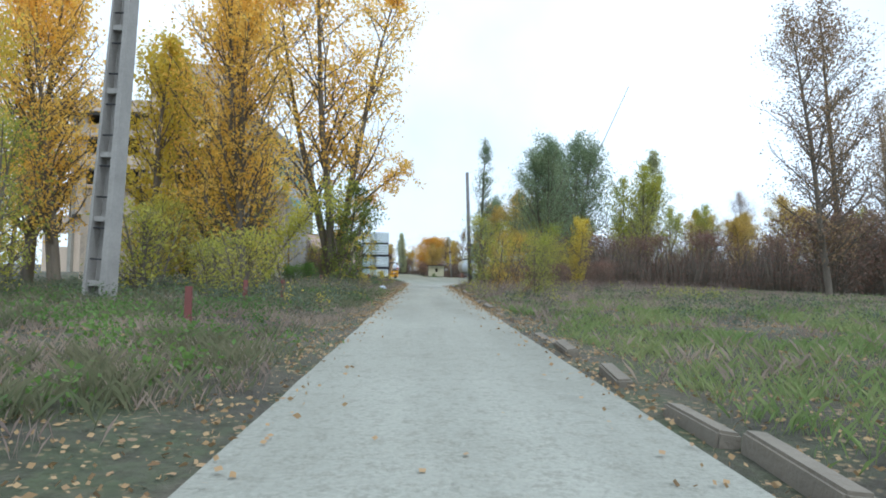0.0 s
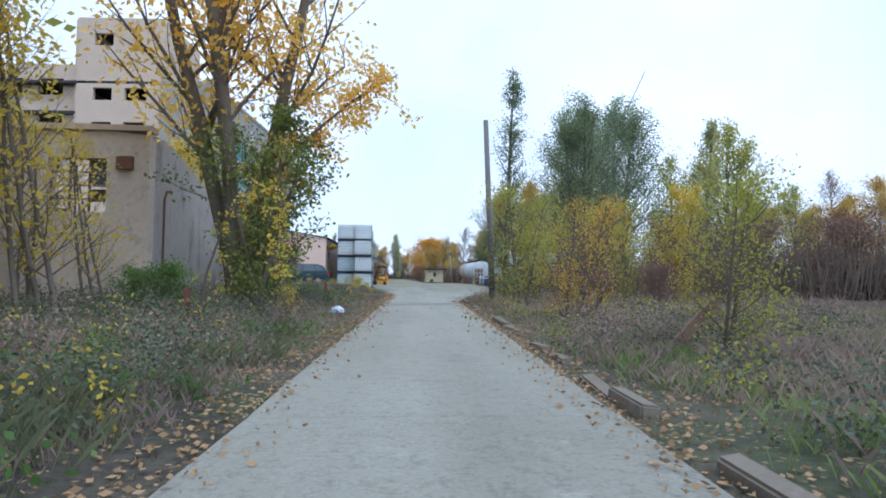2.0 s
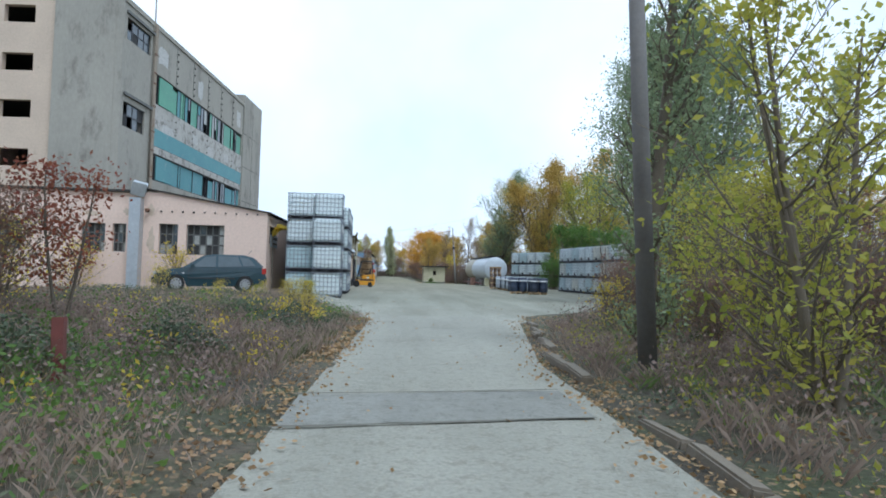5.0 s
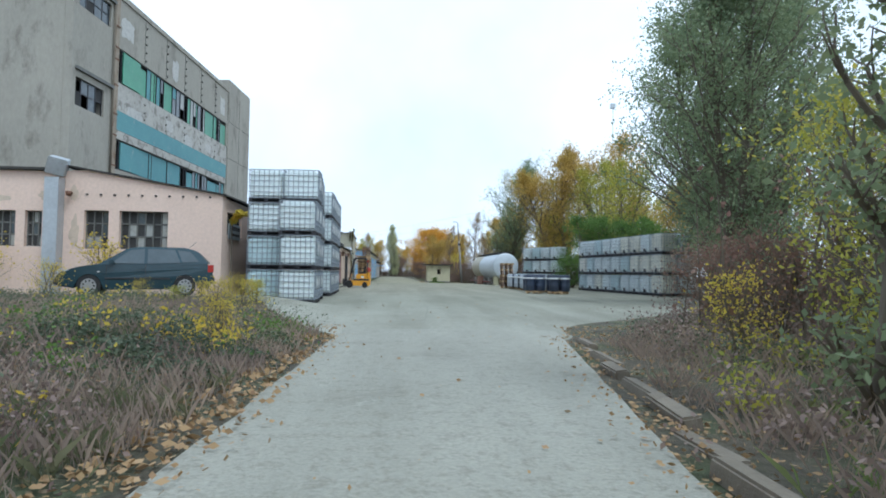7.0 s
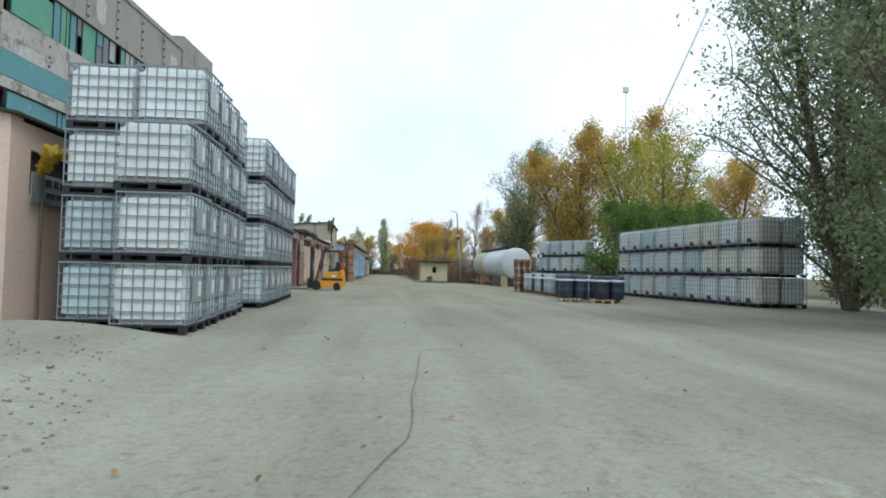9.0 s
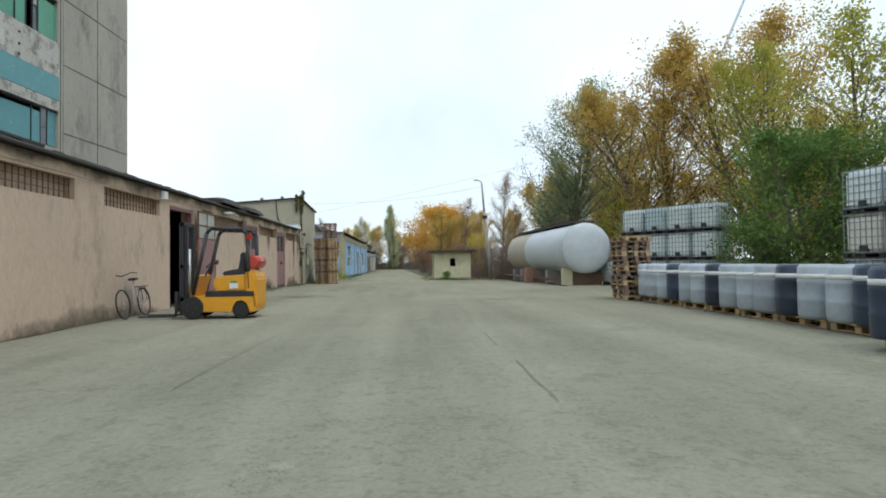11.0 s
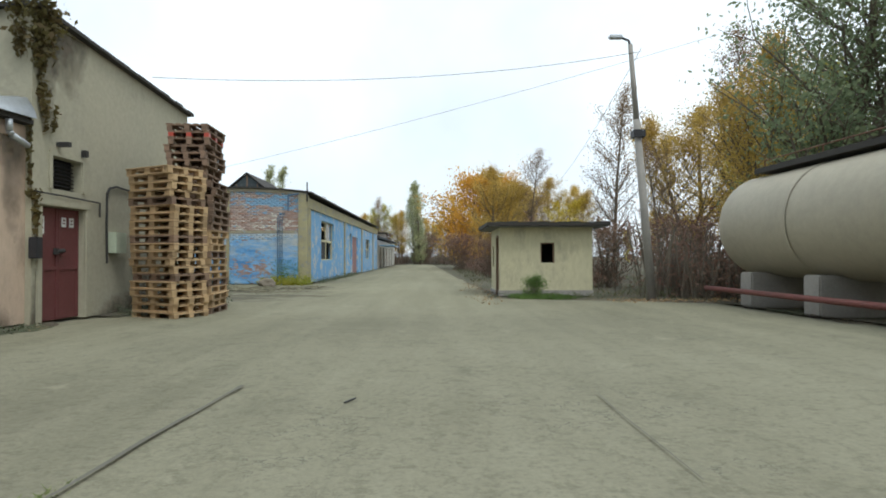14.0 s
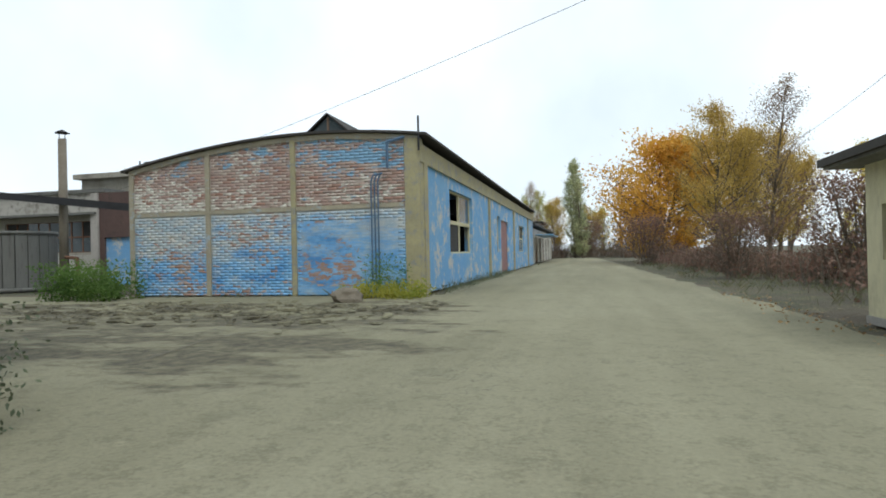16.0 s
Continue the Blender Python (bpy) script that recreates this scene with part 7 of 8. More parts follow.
# ---- barrels on pallets on the east side ----
def make_drum(m, mat, label):
    ob = thing("drum", label, "barrel", m, "barrels on pallets")
    bm = bmesh.new()
    prof = [(0.0, 0.0), (0.26, 0.0), (0.29, 0.06), (0.29, 0.28), (0.302, 0.31), (0.29, 0.34), (0.29, 0.6), (0.302, 0.63), (0.29, 0.66), (0.29, 0.86), (0.25, 0.92), (0.0, 0.915)]
    rings = [[bm.verts.new((max(q, 1e-4) * math.cos(k * math.tau / 20), max(q, 1e-4) * math.sin(k * math.tau / 20), z)) for k in range(20)] for q, z in prof]
    for a, b in zip(rings, rings[1:]):
        for k in range(20):
            bm.faces.new((a[k], a[(k + 1) % 20], b[(k + 1) % 20], b[k])).smooth = True
    part("body", bm, mat, ob)
    bm = bmesh.new()
    tube(bm, (0, 0, 0.68), (0, 0, 0.76), 0.294, seg=20)
    part("band", bm, M["paper"], ob, "white band")
    return ob


M["drumblue"] = surface("grey_blue_plastic", (0.035, 0.05, 0.085), (0.025, 0.035, 0.06), 0.4, 1.0, 8, bump=0.0, each=0.3)
M["drumgrey"] = surface("pale_grey_plastic", (0.42, 0.47, 0.52), (0.34, 0.38, 0.43), 0.4, 1.0, 8, bump=0.0, each=0.2)
drums = (make_drum(pose(10.15, 72.05, 0.3), M["drumblue"], "dark blue plastic barrel with white bands"), make_drum(pose(10.75, 72.05, 0.3), M["drumgrey"], "pale grey plastic barrel with white bands"))
first = True
spots = [(10.45, 72.3 + 1.3 * k, 0) for k in range(7)] + [(9.55, 70.3, -20), (10.75, 69.5, -35)]
for x, y, a in spots:
    copy_thing(pal_new, pose(x, y, 0.15, 0, 0, a + 90))
    for dx in (-0.3, 0.3):
        for dy in (-0.25, 0.35):
            if first and dy < 0:
                continue
            copy_thing(drums[0 if y < 71 or rnd.random() < 0.35 else 1], pose(x + dx, y + dy, 0.3, 0, 0, rnd.uniform(0, 360)))
    first = False

# ---- works buildings to the north-west ----
nw = thing("works_building", "grey and cream works building with sawtooth roof and red-brown end", "building", pose(-32.0, 123.0, 0.05), kind="structure")
part("wall", wall_bm(13.5, 3.0, 0.3, [(8.4, 13.1, 1.4, 2.75)]), M["panel"], nw)
part("upper_wall", boxes((0, 13.5, 0.31, 0.5, 2.9, 4.0)), M["band"], nw)
part("wall_grey", boxes((5.2, 13.2, -0.03, -0.003, 0.0, 1.3)), M["band"], nw, "cream-painted dado")
glazing(nw, 8.4, 13.1, 1.4, 2.75, 0, 8, 2, M["rust"], [M["glass"], M["dark"]], 31, 0.08, 0.04)
part("roof", boxes((-0.2, 13.6, -0.4, 0.3, 3.0, 3.1), (-0.2, 13.6, 0.2, 12, 4.0, 4.15)), M["silo"], nw)
part("wall", wall_bm(4.6, 3.9, 0.3, [(0.4, 2.2, 0, 2.0)]), M["darkred"], nw, "sooty red-brown end wall").matrix_basis = pose(13.5, -0.2, 0)
part("door", boxes((13.9, 15.7, -0.1, -0.04, 0, 2.0)), M["bluewall"], nw, "blue gate")
part("corner_pier", boxes((13.3, 13.65, -0.3, 0.1, 0, 3.9)), M["ruin"], nw)
part("roof_monitor", boxes((10.6, 14.2, 2.0, 5.0, 4.1, 4.85), (10.4, 14.4, 1.7, 5.3, 4.85, 5.08)), M["panel"], nw)
part("wall", boxes((0, 18, 12, 12.3, 0, 4)), M["band"], nw)
silo = thing("water_tank", "squat stained grey concrete water tank with staves", "tank", pose(-18.6, 119.2, 0.05))
for k in range(22):
    a = k * math.tau / 22
    stave = part("stave", boxes((-0.17, 0.17, -0.05, 0.05, 0.12, 2.05)), M["silo"], silo)
    stave.matrix_basis = pose(1.25 * math.cos(a), 1.25 * math.sin(a), 0, 0, 0, math.degrees(a) - 90)
bm = bmesh.new()
tube(bm, (0, 0, 2.02), (0, 0, 2.14), 1.34, seg=28)
part("rim", bm, M["silo"], silo)
bm = bmesh.new()
tube(bm, (0, 0, 0), (0, 0, 0.14), 1.4, seg=28)
part("base_ring", bm, M["silo"], silo)

chim = thing("flue_pipe", "tall rusty concrete flue pipe with a rain cap", "chimney", pose(-15.9, 118.7, 0.03))
bm = bmesh.new()
tube(bm, (0, 0, 0), (0, 0, 5.3), 0.15, 0.13, seg=14)
part("shaft", bm, M["kerb"], chim)
bm = bmesh.new()
tube(bm, (0, 0, 5.5), (0, 0, 5.62), 0.24, 0.03, seg=14)
for a in range(4):
    tube(bm, (0.11 * math.cos(a * 1.57), 0.11 * math.sin(a * 1.57), 5.3), (0.13 * math.cos(a * 1.57), 0.13 * math.sin(a * 1.57), 5.5), 0.012, seg=4)
part("rain_cap", bm, M["steeldark"], chim)
bm = bmesh.new()
wire(bm, [(0.12, -0.05, 1.2), (0.6, -0.05, 1.15), (0.65, -0.05, 0.05)], 0.06, 6)
part("elbow_pipe", bm, M["rust"], chim)
bridge = thing("pipe_bridge", "dark steel pipe bridge crossing between the works buildings", "pipe", pose(0, 0, 0), kind="structure")
bm = bmesh.new()
v = box(bm, -34, -12.4, 118.3, 118.6, 3.25, 3.5)
for q in v:
    q.co.z += -0.62 + 0.117 * (-12.4 - q.co.x)
part("beam", bm, M["steeldark"], bridge)
bm = bmesh.new()
tube(bm, (-26, 118.45, 0), (-26, 118.45, 4.3), 0.1, seg=8)
tube(bm, (-12.5, 118.45, 0), (-12.5, 118.45, 2.7), 0.1, seg=8)
part("support", bm, M["steeldark"], bridge)
yl = thing("yard_lamp", "small twin-armed lamp on a roof mast", "lamp", pose(-16.4, 122.95, 3.9))
bm = bmesh.new()
wire(bm, [(0, 0, 0), (0, 0, 1.3)], 0.03, 6)
wire(bm, [(-0.25, 0, 1.1), (0, 0, 0.9), (0.35, 0, 1.2)], 0.025, 6)
part("mast", bm, M["steeldark"], yl)
part("lamp_head", boxes((0.25, 0.55, -0.06, 0.06, 1.15, 1.25)), M["steeldark"], yl)

# low buildings beyond the blue one
farb = thing("far_workshop", "row of low grey workshops with a canopy far along the lane", "building", pose(-2.6, 150, 0.05), kind="structure")
part("wall", wall_bm(26, 2.9, 0.3, [(3 + 4 * k, 5 + 4 * k, 0, 2.2) for k in range(5)]), M["band"], farb).matrix_basis = pose(0, 0, 0, 0, 0, 90)
part("wall", boxes((-8, 0, 0.0, 0.3, 0, 3.1)), M["olive"], farb)
part("roof", boxes((-8.2, 0.3, -0.3, 26.2, 3.1, 3.3)), M["felt"], farb)
part("door", boxes((-0.35, -0.3, 3, 5, 0, 2.2), (-0.35, -0.3, 11, 13, 0, 2.2)), M["maroon"], farb)
part("canopy", boxes((0.2, 1.6, 0.5, 10, 2.3, 2.38)), M["bluewall"], farb)
wall_far = thing("far_building", "long grey building closing the far end of the lane", "building", pose(-30, 178, 0.1), kind="structure")
part("wall", wall_bm(26, 4.5, 0.3, [(2 + 4 * k, 4.5 + 4 * k, 1.5, 3.2) for k in range(6)]), M["ruin"], wall_far)
part("roof", boxes((-0.3, 26.3, -0.3, 8, 4.5, 4.7)), M["felt"], wall_far)
# near-black backing gives the far windows their indoor shade by colour
part("inner_wall", boxes((0, 26, 2, 2.2, 0, 4.4)), M["dark"], wall_far)


# oil and rust stains soaked into the yard's concrete
M["oil"] = surface("old_oil_stain", (0.1, 0.094, 0.076), (0.06, 0.057, 0.047), 0.9, 3.0, 14, (0.22, 0.21, 0.165), (0.47, 0.6), 0.3)
M["ochre"] = surface("ochre_spill", (0.26, 0.21, 0.125), (0.22, 0.185, 0.12), 0.95, 2.0, 14, (0.26, 0.245, 0.18), (0.42, 0.6), 0.3)
for x, y, rx, ry, mat in ((-1.15, 85.5, 0.3, 0.12, "oil"), (-0.75, 85.0, 0.42, 0.16, "oil"), (-0.4, 85.75, 0.26, 0.14, "oil"), (0.3, 85.25, 0.3, 0.1, "oil"), (-1.6, 83.2, 0.2, 0.08, "oil"), (-0.9, 86.6, 0.2, 0.1, "oil"), (6.15, 82.65, 0.5, 0.3, "ochre")):
    bm = bmesh.new()
    ring = []
    for k in range(30):
        a = k * math.tau / 30
        q = 1 + 0.75 * noise.noise((math.cos(a) * 1.9 + x * 3, math.sin(a) * 1.5 + y * 3, 3)) + 0.2 * noise.noise((math.cos(a) * 5 + x, math.sin(a) * 5, 1))
        ring.append(bm.verts.new((x + rx * q * math.cos(a), y + ry * q * math.sin(a), 0.152)))
    bm.faces.new(ring)
    solo("oil_stain" if mat == "oil" else "ochre_stain", bm, M[mat], "dark oil stain soaked into the concrete yard" if mat == "oil" else "faint ochre spill on the concrete yard", "stain", kind="structure")


# far crane boom and mast lamp above the trees
crane = thing("crane", "distant grey crane boom rising above the trees", "crane", pose(0, 0, 0))
bm = bmesh.new()
a, b = Vector((47.1, 146, 30.9)), Vector((57.2, 146, 49.0))
foot = Vector((a.x - (b.x - a.x) * 1.2, a.y, 0))
for s in (-0.5, 0.5):
    tube(bm, foot + Vector((0, s, 0)), b + Vector((0, s * 0.4, 0)), 0.1, 0.07, seg=5)
for k in range(40):
    p, q = foot.lerp(b, k / 40), foot.lerp(b, (k + 1) / 40)
    tube(bm, p + Vector((0, 0.5, 0)), q + Vector((0, -0.5, 0)), 0.035, seg=3)
part("boom", bm, M["zinc"], crane)
mast = thing("mast_lamp", "distant tall lighting mast above the trees", "lamp", pose(42.2, 146, 0))
bm = bmesh.new()
tube(bm, (0, 0, 0), (0, 0, 33.4), 0.14, 0.08, seg=8)
part("mast", bm, M["zinc"], mast)
part("lamp_head", boxes((-0.5, 0.4, -0.3, 0.3, 33.1, 34.0)), M["zinc"], mast)
plank = solo("leaning_plank", boxes((-0.07, 0.07, -0.04, 0.04, 0, 1.05)), M["oldwood"], "weathered brown plank leaning among the weeds", "plank", pose(4.5, 22.6, 0.18, 0, 44, 0))


# ---- ivy on the warehouse corner ----
rs = np.random.RandomState(5)
stems = [(-3.27, 99.95, 5.45, 1.0, 0.3), (-3.24, 100.2, 5.4, 0.6, 0.22), (-3.5, 99.84, 5.45, 0.9, 0.22), (-3.26, 100.05, 4.9, 1.2, 0.07), (-3.25, 100.15, 4.0, 0.7, 0.07), (-3.26, 100.42, 3.75, 0.35, 0.05), (-3.3, 99.84, 3.4, 1.2, 0.035), (-3.12, 99.9, 5.72, 0.3, 0.25), (-3.26, 99.95, 2.3, 0.7, 0.05)]
c = []
for x, y, z, drop, wide in stems:
    n = int(330 * drop * wide / 0.25) + 12
    f = rs.rand(n) ** 1.3
    c.append(np.stack([x + abs(rs.normal(scale=wide * 0.4, size=n)) * 0.6, y + rs.normal(scale=wide, size=n) * (1 - 0.6 * f), z - drop * f + rs.normal(scale=0.06, size=n)], -1))
c = np.concatenate(c)
ivy = new("ivy", leaf_mesh("ivy", c, 0.06, M["vine"], 3))
tagged(ivy, "straggling olive-brown ivy hanging from the warehouse corner", "ivy", "", "stuff")
rs = np.random.RandomState(6)
fr = []
for k in range(14):
    a = rs.uniform(-0.8, 0.6)
    for q in range(18):
        s = q / 18
        fr.append((-4.25 + 0.9 * s * math.cos(a) * (0.6 + 0.4 * k / 9), 57.75 + 0.9 * s * math.sin(a) + 0.1, 3.0 + 0.35 * math.sin(2.6 * s) - 0.1 * k / 9))
sumac = solo("tree_of_heaven_sprig", boxes((-4.3, -4.27, 58.0, 58.03, 0.15, 3.0)), M["bark"], "bright yellow leafy sprig growing by the wall", "plant")
part("leaves", leaf_mesh("leaves", np.array(fr), 0.09, M["lf_yellow"], 8), None, sumac, "bright yellow pinnate leaves")


# ---- verge plants: grass, weeds, fallen leaves ----
def spots_in(n, x0, x1, y0, y1, seed, keep):
    r = np.random.RandomState(seed)
    x, y = r.uniform(x0, x1, n), r.uniform(y0, y1, n)
    k = keep(x, y, r)
    return x[k], y[k], r


def blades(name, label, x, y, r, height, width, mat, lean=0.35, cat="grass"):
    n = len(x)
    z = rough_land(x, y)
    h = height * r.uniform(0.4, 1.25, n)
    a = r.uniform(0, math.tau, n)
    dx, dy = np.cos(a), np.sin(a)
    b = r.uniform(0, math.tau, n)
    l = lean * h * r.uniform(0.2, 1.4, n)
    ex, ey = np.cos(b) * l, np.sin(b) * l
    w = width * r.uniform(0.6, 1.4, n)
    v = np.stack([np.stack([x - dx * w, y - dy * w, z], -1), np.stack([x + dx * w, y + dy * w, z], -1), np.stack([x + ex * 0.4 + dx * w * 0.7, y + ey * 0.4 + dy * w * 0.7, z + h * 0.6], -1), np.stack([x + ex, y + ey, z + h], -1)], 1).reshape(-1, 3)
    return tagged(new(name, raw_mesh(name, v, np.arange(4 * n).reshape(-1, 4), mat)), label, cat, "", "stuff")


def patchy(x, y, scale, seed):
    return 0.5 + 0.25 * (np.sin(x * scale + seed) * np.sin(y * scale * 0.8 + 2 * seed) + np.sin(1.9 * x * scale - 0.7 * y * scale + seed))


def tufts(n, per, spread, x0, x1, y0, y1, seed, keep):
    """Tufts of blades: places of tufts that keep() lets stand, each with some blades round it."""
    r = np.random.RandomState(seed)
    x, y = r.uniform(x0, x1, n), r.uniform(y0, y1, n)
    k = keep(x, y, r)
    x, y = np.repeat(x[k], per), np.repeat(y[k], per)
    s = np.repeat(r.uniform(0.4, 1.3, k.sum()), per) * spread
    return x + r.normal(size=len(x)) * s, y + r.normal(size=len(x)) * s, r


def west(x, y, r):
    d = road_left(y) - x
    return (d > 0.4 + 0.5 * patchy(x, y, 1.3, 1)) & (r.rand(len(x)) < np.clip(1.5 / (1 + 0.2 * d), 0.1, 1)) & (r.rand(len(x)) < patchy(x, y, 0.5, 9) + 0.25)


def bank(x, y, r):
    edge = np.where(y < 47, road_left(y), 0.6 - (y - 47) * 0.5)
    return (edge - x > 0.45) & (y < np.where(x > -3.4, 55, 52.6)) & (r.rand(len(x)) < patchy(x, y, 0.9, 3) + 0.1)


def fade(y, a, b):
    return ease(a, a + 4, y) * ease(b, b - 4, y)


x, y, r = tufts(5200, 26, 0.13, -16, 0.5, -1, 27, 21, lambda x, y, r: west(x, y, r) & (r.rand(len(x)) < fade(y, -8, 28)) & (patchy(x, y, 0.8, 2) > 0.42))
blades("verge_grass", "long grey-green verge grass in tufts", x, y, r, 0.22, 0.0018, M["grass"], 0.8)
x, y, r = tufts(9500, 20, 0.14, -13, 1.0, 3, 49, 22, lambda x, y, r: west(x, y, r) & (r.rand(len(x)) < fade(y, 2, 50)))
blades("weeds", "tangled dry brown weeds", x, y, r, 0.16, 0.001, M["dryweed"], 0.6)
x, y, r = tufts(6500, 24, 0.15, -15, 1.2, 38, 54, 23, lambda x, y, r: bank(x, y, r) & (r.rand(len(x)) < ease(37, 42, y)) & ~((y > 50.5) & (x < -3.2) & (patchy(x, y, 0.9, 6) < 0.6)))
blades("dry_grass", "dry mauve-brown grass bank", x, y, r, 0.24, 0.0007, M["dryweed"], 0.4)
x, y, r = tufts(2200, 16, 0.09, -12, 1.2, 36, 51, 24, lambda x, y, r: bank(x, y, r) & (patchy(x, y, 1.1, 8) > 0.55))
blades("bank_grass", "patches of green grass on the bank", x, y, r, 0.2, 0.0025, M["grass"], 0.8)


def east(x, y, r):
    d = x - np.where(y < 46.3, road_right(y), 4.45 + (y - 46.3) * 0.9)
    return (d > 0.6 + 0.4 * patchy(x, y, 1.2, 4)) & (r.rand(len(x)) < np.clip(2.0 / (1 + 0.16 * d), 0.12, 1)) & (r.rand(len(x)) < patchy(x, y, 0.5, 5) + 0.35)


x, y, r = tufts(15000, 18, 0.14, 2, 40, 0, 30, 25, lambda x, y, r: east(x, y, r) & (r.rand(len(x)) < ease(31, 24, y)) & (patchy(x, y, 0.7, 1) > 0.25))
blades("meadow_grass", "rough green meadow grass", x, y, r, 0.17, 0.0024, M["greengrass"], 0.8)
x, y, r = tufts(9000, 18, 0.13, 2, 20, 4, 49, 26, lambda x, y, r: east(x, y, r) & (r.rand(len(x)) < ease(10, 24, y) + 0.08))
blades("east_weeds", "dry brown weeds beside the kerb", x, y, r, 0.22, 0.0012, M["dryweed"], 0.7)
x, y, r = tufts(2400, 14, 0.1, 3, 22, 22, 52, 27, lambda x, y, r: east(x, y, r) & (patchy(x, y, 1.1, 3) > 0.45))
blades("east_grass", "tufts of green grass below the trees", x, y, r, 0.2, 0.003, M["greengrass"], 0.9)
x, y, r = spots_in(22000, -11, 14, 104, 150, 28, lambda x, y, r: ((x > 4.9) & (y > 106.5) & ~((x > 4.85) & (x < 8.3) & (y > 107.4) & (y < 113.1)) & (patchy(x, y, 1.2, 7) > 0.4) | (abs(y - 115.6) < 0.25) & (x < -2.2) & (patchy(x, y, 2.0, 3) > 0.5) | (x > -2.2) & (x < -1.8) & (y > 115.5) & (patchy(x, y, 1.5, 2) > 0.5)))
blades("yard_weeds", "weeds along walls and yard edges", x, y, r, 0.2, 0.004, M["grass"], 0.9)


def fallen(name, label, x, y, r, size, mat, lift=0.0):
    z = np.where((x > road_left(y) - 0.05) & (x < road_right(y) + 0.05) & (y < 47), 0.166, rough_land(x, y) + np.where(y > 47, 0.035, 0.02)) + r.uniform(0.003, 0.02, len(x)) + lift
    return tagged(new(name, leaf_mesh(name, np.stack([x, y, z], -1), size, mat, 7, 0.9)), label, "leaves", "", "stuff")


x, y, r = spots_in(90000, -3.5, 6.5, 0, 47, 31, lambda x, y, r: r.rand(len(x)) < (np.exp(-((x - road_left(y) + 0.25) / 0.38) ** 2) + np.exp(-((x - road_right(y) - 0.2) / 0.38) ** 2)) * (0.25 + 0.75 * ease(10, 20, y)) * (1 - 0.6 * ease(36, 44, y)))
fallen("fallen_leaves", "drifts of fallen yellow-brown leaves along the road edges", x, y, r, 0.03, M["litter"])
x, y, r = spots_in(60000, -10, 10, 0, 49, 32, lambda x, y, r: (x < road_left(y) - 0.1) | (x > road_right(y) + 0.1))
fallen("scattered_leaves", "scattered fallen leaves in the grass", x, y, r, 0.03, M["litter"], 0.0)
x, y, r = spots_in(1500, -2, 8, 0, 60, 33, lambda x, y, r: r.rand(len(x)) < 0.35)
fallen("stray_leaves", "a few stray leaves on the concrete", x, y, r, 0.03, M["litter"])


x, y, r = spots_in(2600, 7.8, 13.5, 104.2, 107.2, 34, lambda x, y, r: (r.rand(len(x)) < np.exp(-((y - 105.7 - 0.05 * (x - 8)) / 0.5) ** 2)) & ~((x < 8.4) & (y > 107.2)))
fallen("tank_leaves", "drift of fallen leaves along the yard's edge", x, y, r, 0.035, M["litter"])
x, y, r = spots_in(1500, 3.6, 6.0, 104.6, 116, 35, lambda x, y, r: r.rand(len(x)) < np.exp(-((x - 4.75) / 0.35) ** 2))
fallen("lane_leaves", "fallen leaves along the lane's edge", x, y, r, 0.03, M["litter"])


x, y, r = spots_in(420, 1.38, 1.66, 92.5, 93.1, 36, lambda x, y, r: r.rand(len(x)) < np.exp(-((x - 1.52) / 0.07) ** 2 - ((y - 92.8) / 0.2) ** 2))
blades("joint_tuft", "small tuft of grass in a joint of the yard", x, y, r, 0.05, 0.002, M["greengrass"], 0.9)
# thickets: bare twiggy stems with withered leaves, along a line
def thicket(label, pts, depth, height, n, seed, mat="lf_purple"):
    r = np.random.RandomState(seed)
    pts = np.array(pts, float)
    seg = np.linalg.norm(np.diff(pts, axis=0), axis=1)
    u = r.uniform(0, seg.sum(), n)
    k = np.clip(np.searchsorted(np.cumsum(seg), u), 0, len(seg) - 1)
    f = (u - np.concatenate([[0], np.cumsum(seg)])[k]) / seg[k]
    p = pts[k] + (pts[k + 1] - pts[k]) * f[:, None] + r.normal(scale=depth / 2, size=(n, 2))
    x, y = p[:, 0], p[:, 1]
    h = height * (0.55 + 0.45 * patchy(x, y, 0.6, seed) + 0.3 * (patchy(x, y, 1.7, seed + 1) - 0.5)) * r.uniform(0.45, 1.1, n)
    z = rough_land(x, y) - 0.03
    a, b = r.uniform(0, math.tau, n), r.uniform(0, math.tau, n)
    w, l = 0.014 * r.uniform(0.5, 1.4, n), 0.3 * h * r.uniform(0.1, 1.0, n)
    dx, dy, ex, ey = np.cos(a) * w, np.sin(a) * w, np.cos(b) * l, np.sin(b) * l
    v = np.stack([np.stack([x - dx, y - dy, z], -1), np.stack([x + dx, y + dy, z], -1), np.stack([x + ex * 0.5 + dx * 0.6, y + ey * 0.5 + dy * 0.6, z + h * 0.6], -1), np.stack([x + ex, y + ey, z + h], -1)], 1).reshape(-1, 3)
    ob = tagged(new("thicket", raw_mesh("thicket", v, np.arange(4 * n).reshape(-1, 4), M["bark"])), label, "thicket", "", "stuff")
    q = np.repeat(np.arange(n), 7)
    f = r.uniform(0.15, 1.0, len(q))
    c = np.stack([x[q] + ex[q] * f + r.normal(scale=0.12, size=len(q)), y[q] + ey[q] * f + r.normal(scale=0.12, size=len(q)), z[q] + h[q] * f + r.normal(scale=0.06, size=len(q))], -1)
    leaves = part("leaves", leaf_mesh("leaves", c, 0.06, M[mat], seed), None, ob)
    tagged(leaves, "", "", "", "stuff")
    return ob


thicket("dark mauve-brown bare thicket beyond the meadow", [(9.5, 44), (16, 41), (30, 37), (60, 33)], 3.0, 3.4, 9000, 71)
thicket("brown bare thicket under the eastern trees", [(11, 37), (12.5, 44), (13, 52)], 1.8, 2.0, 2500, 72)
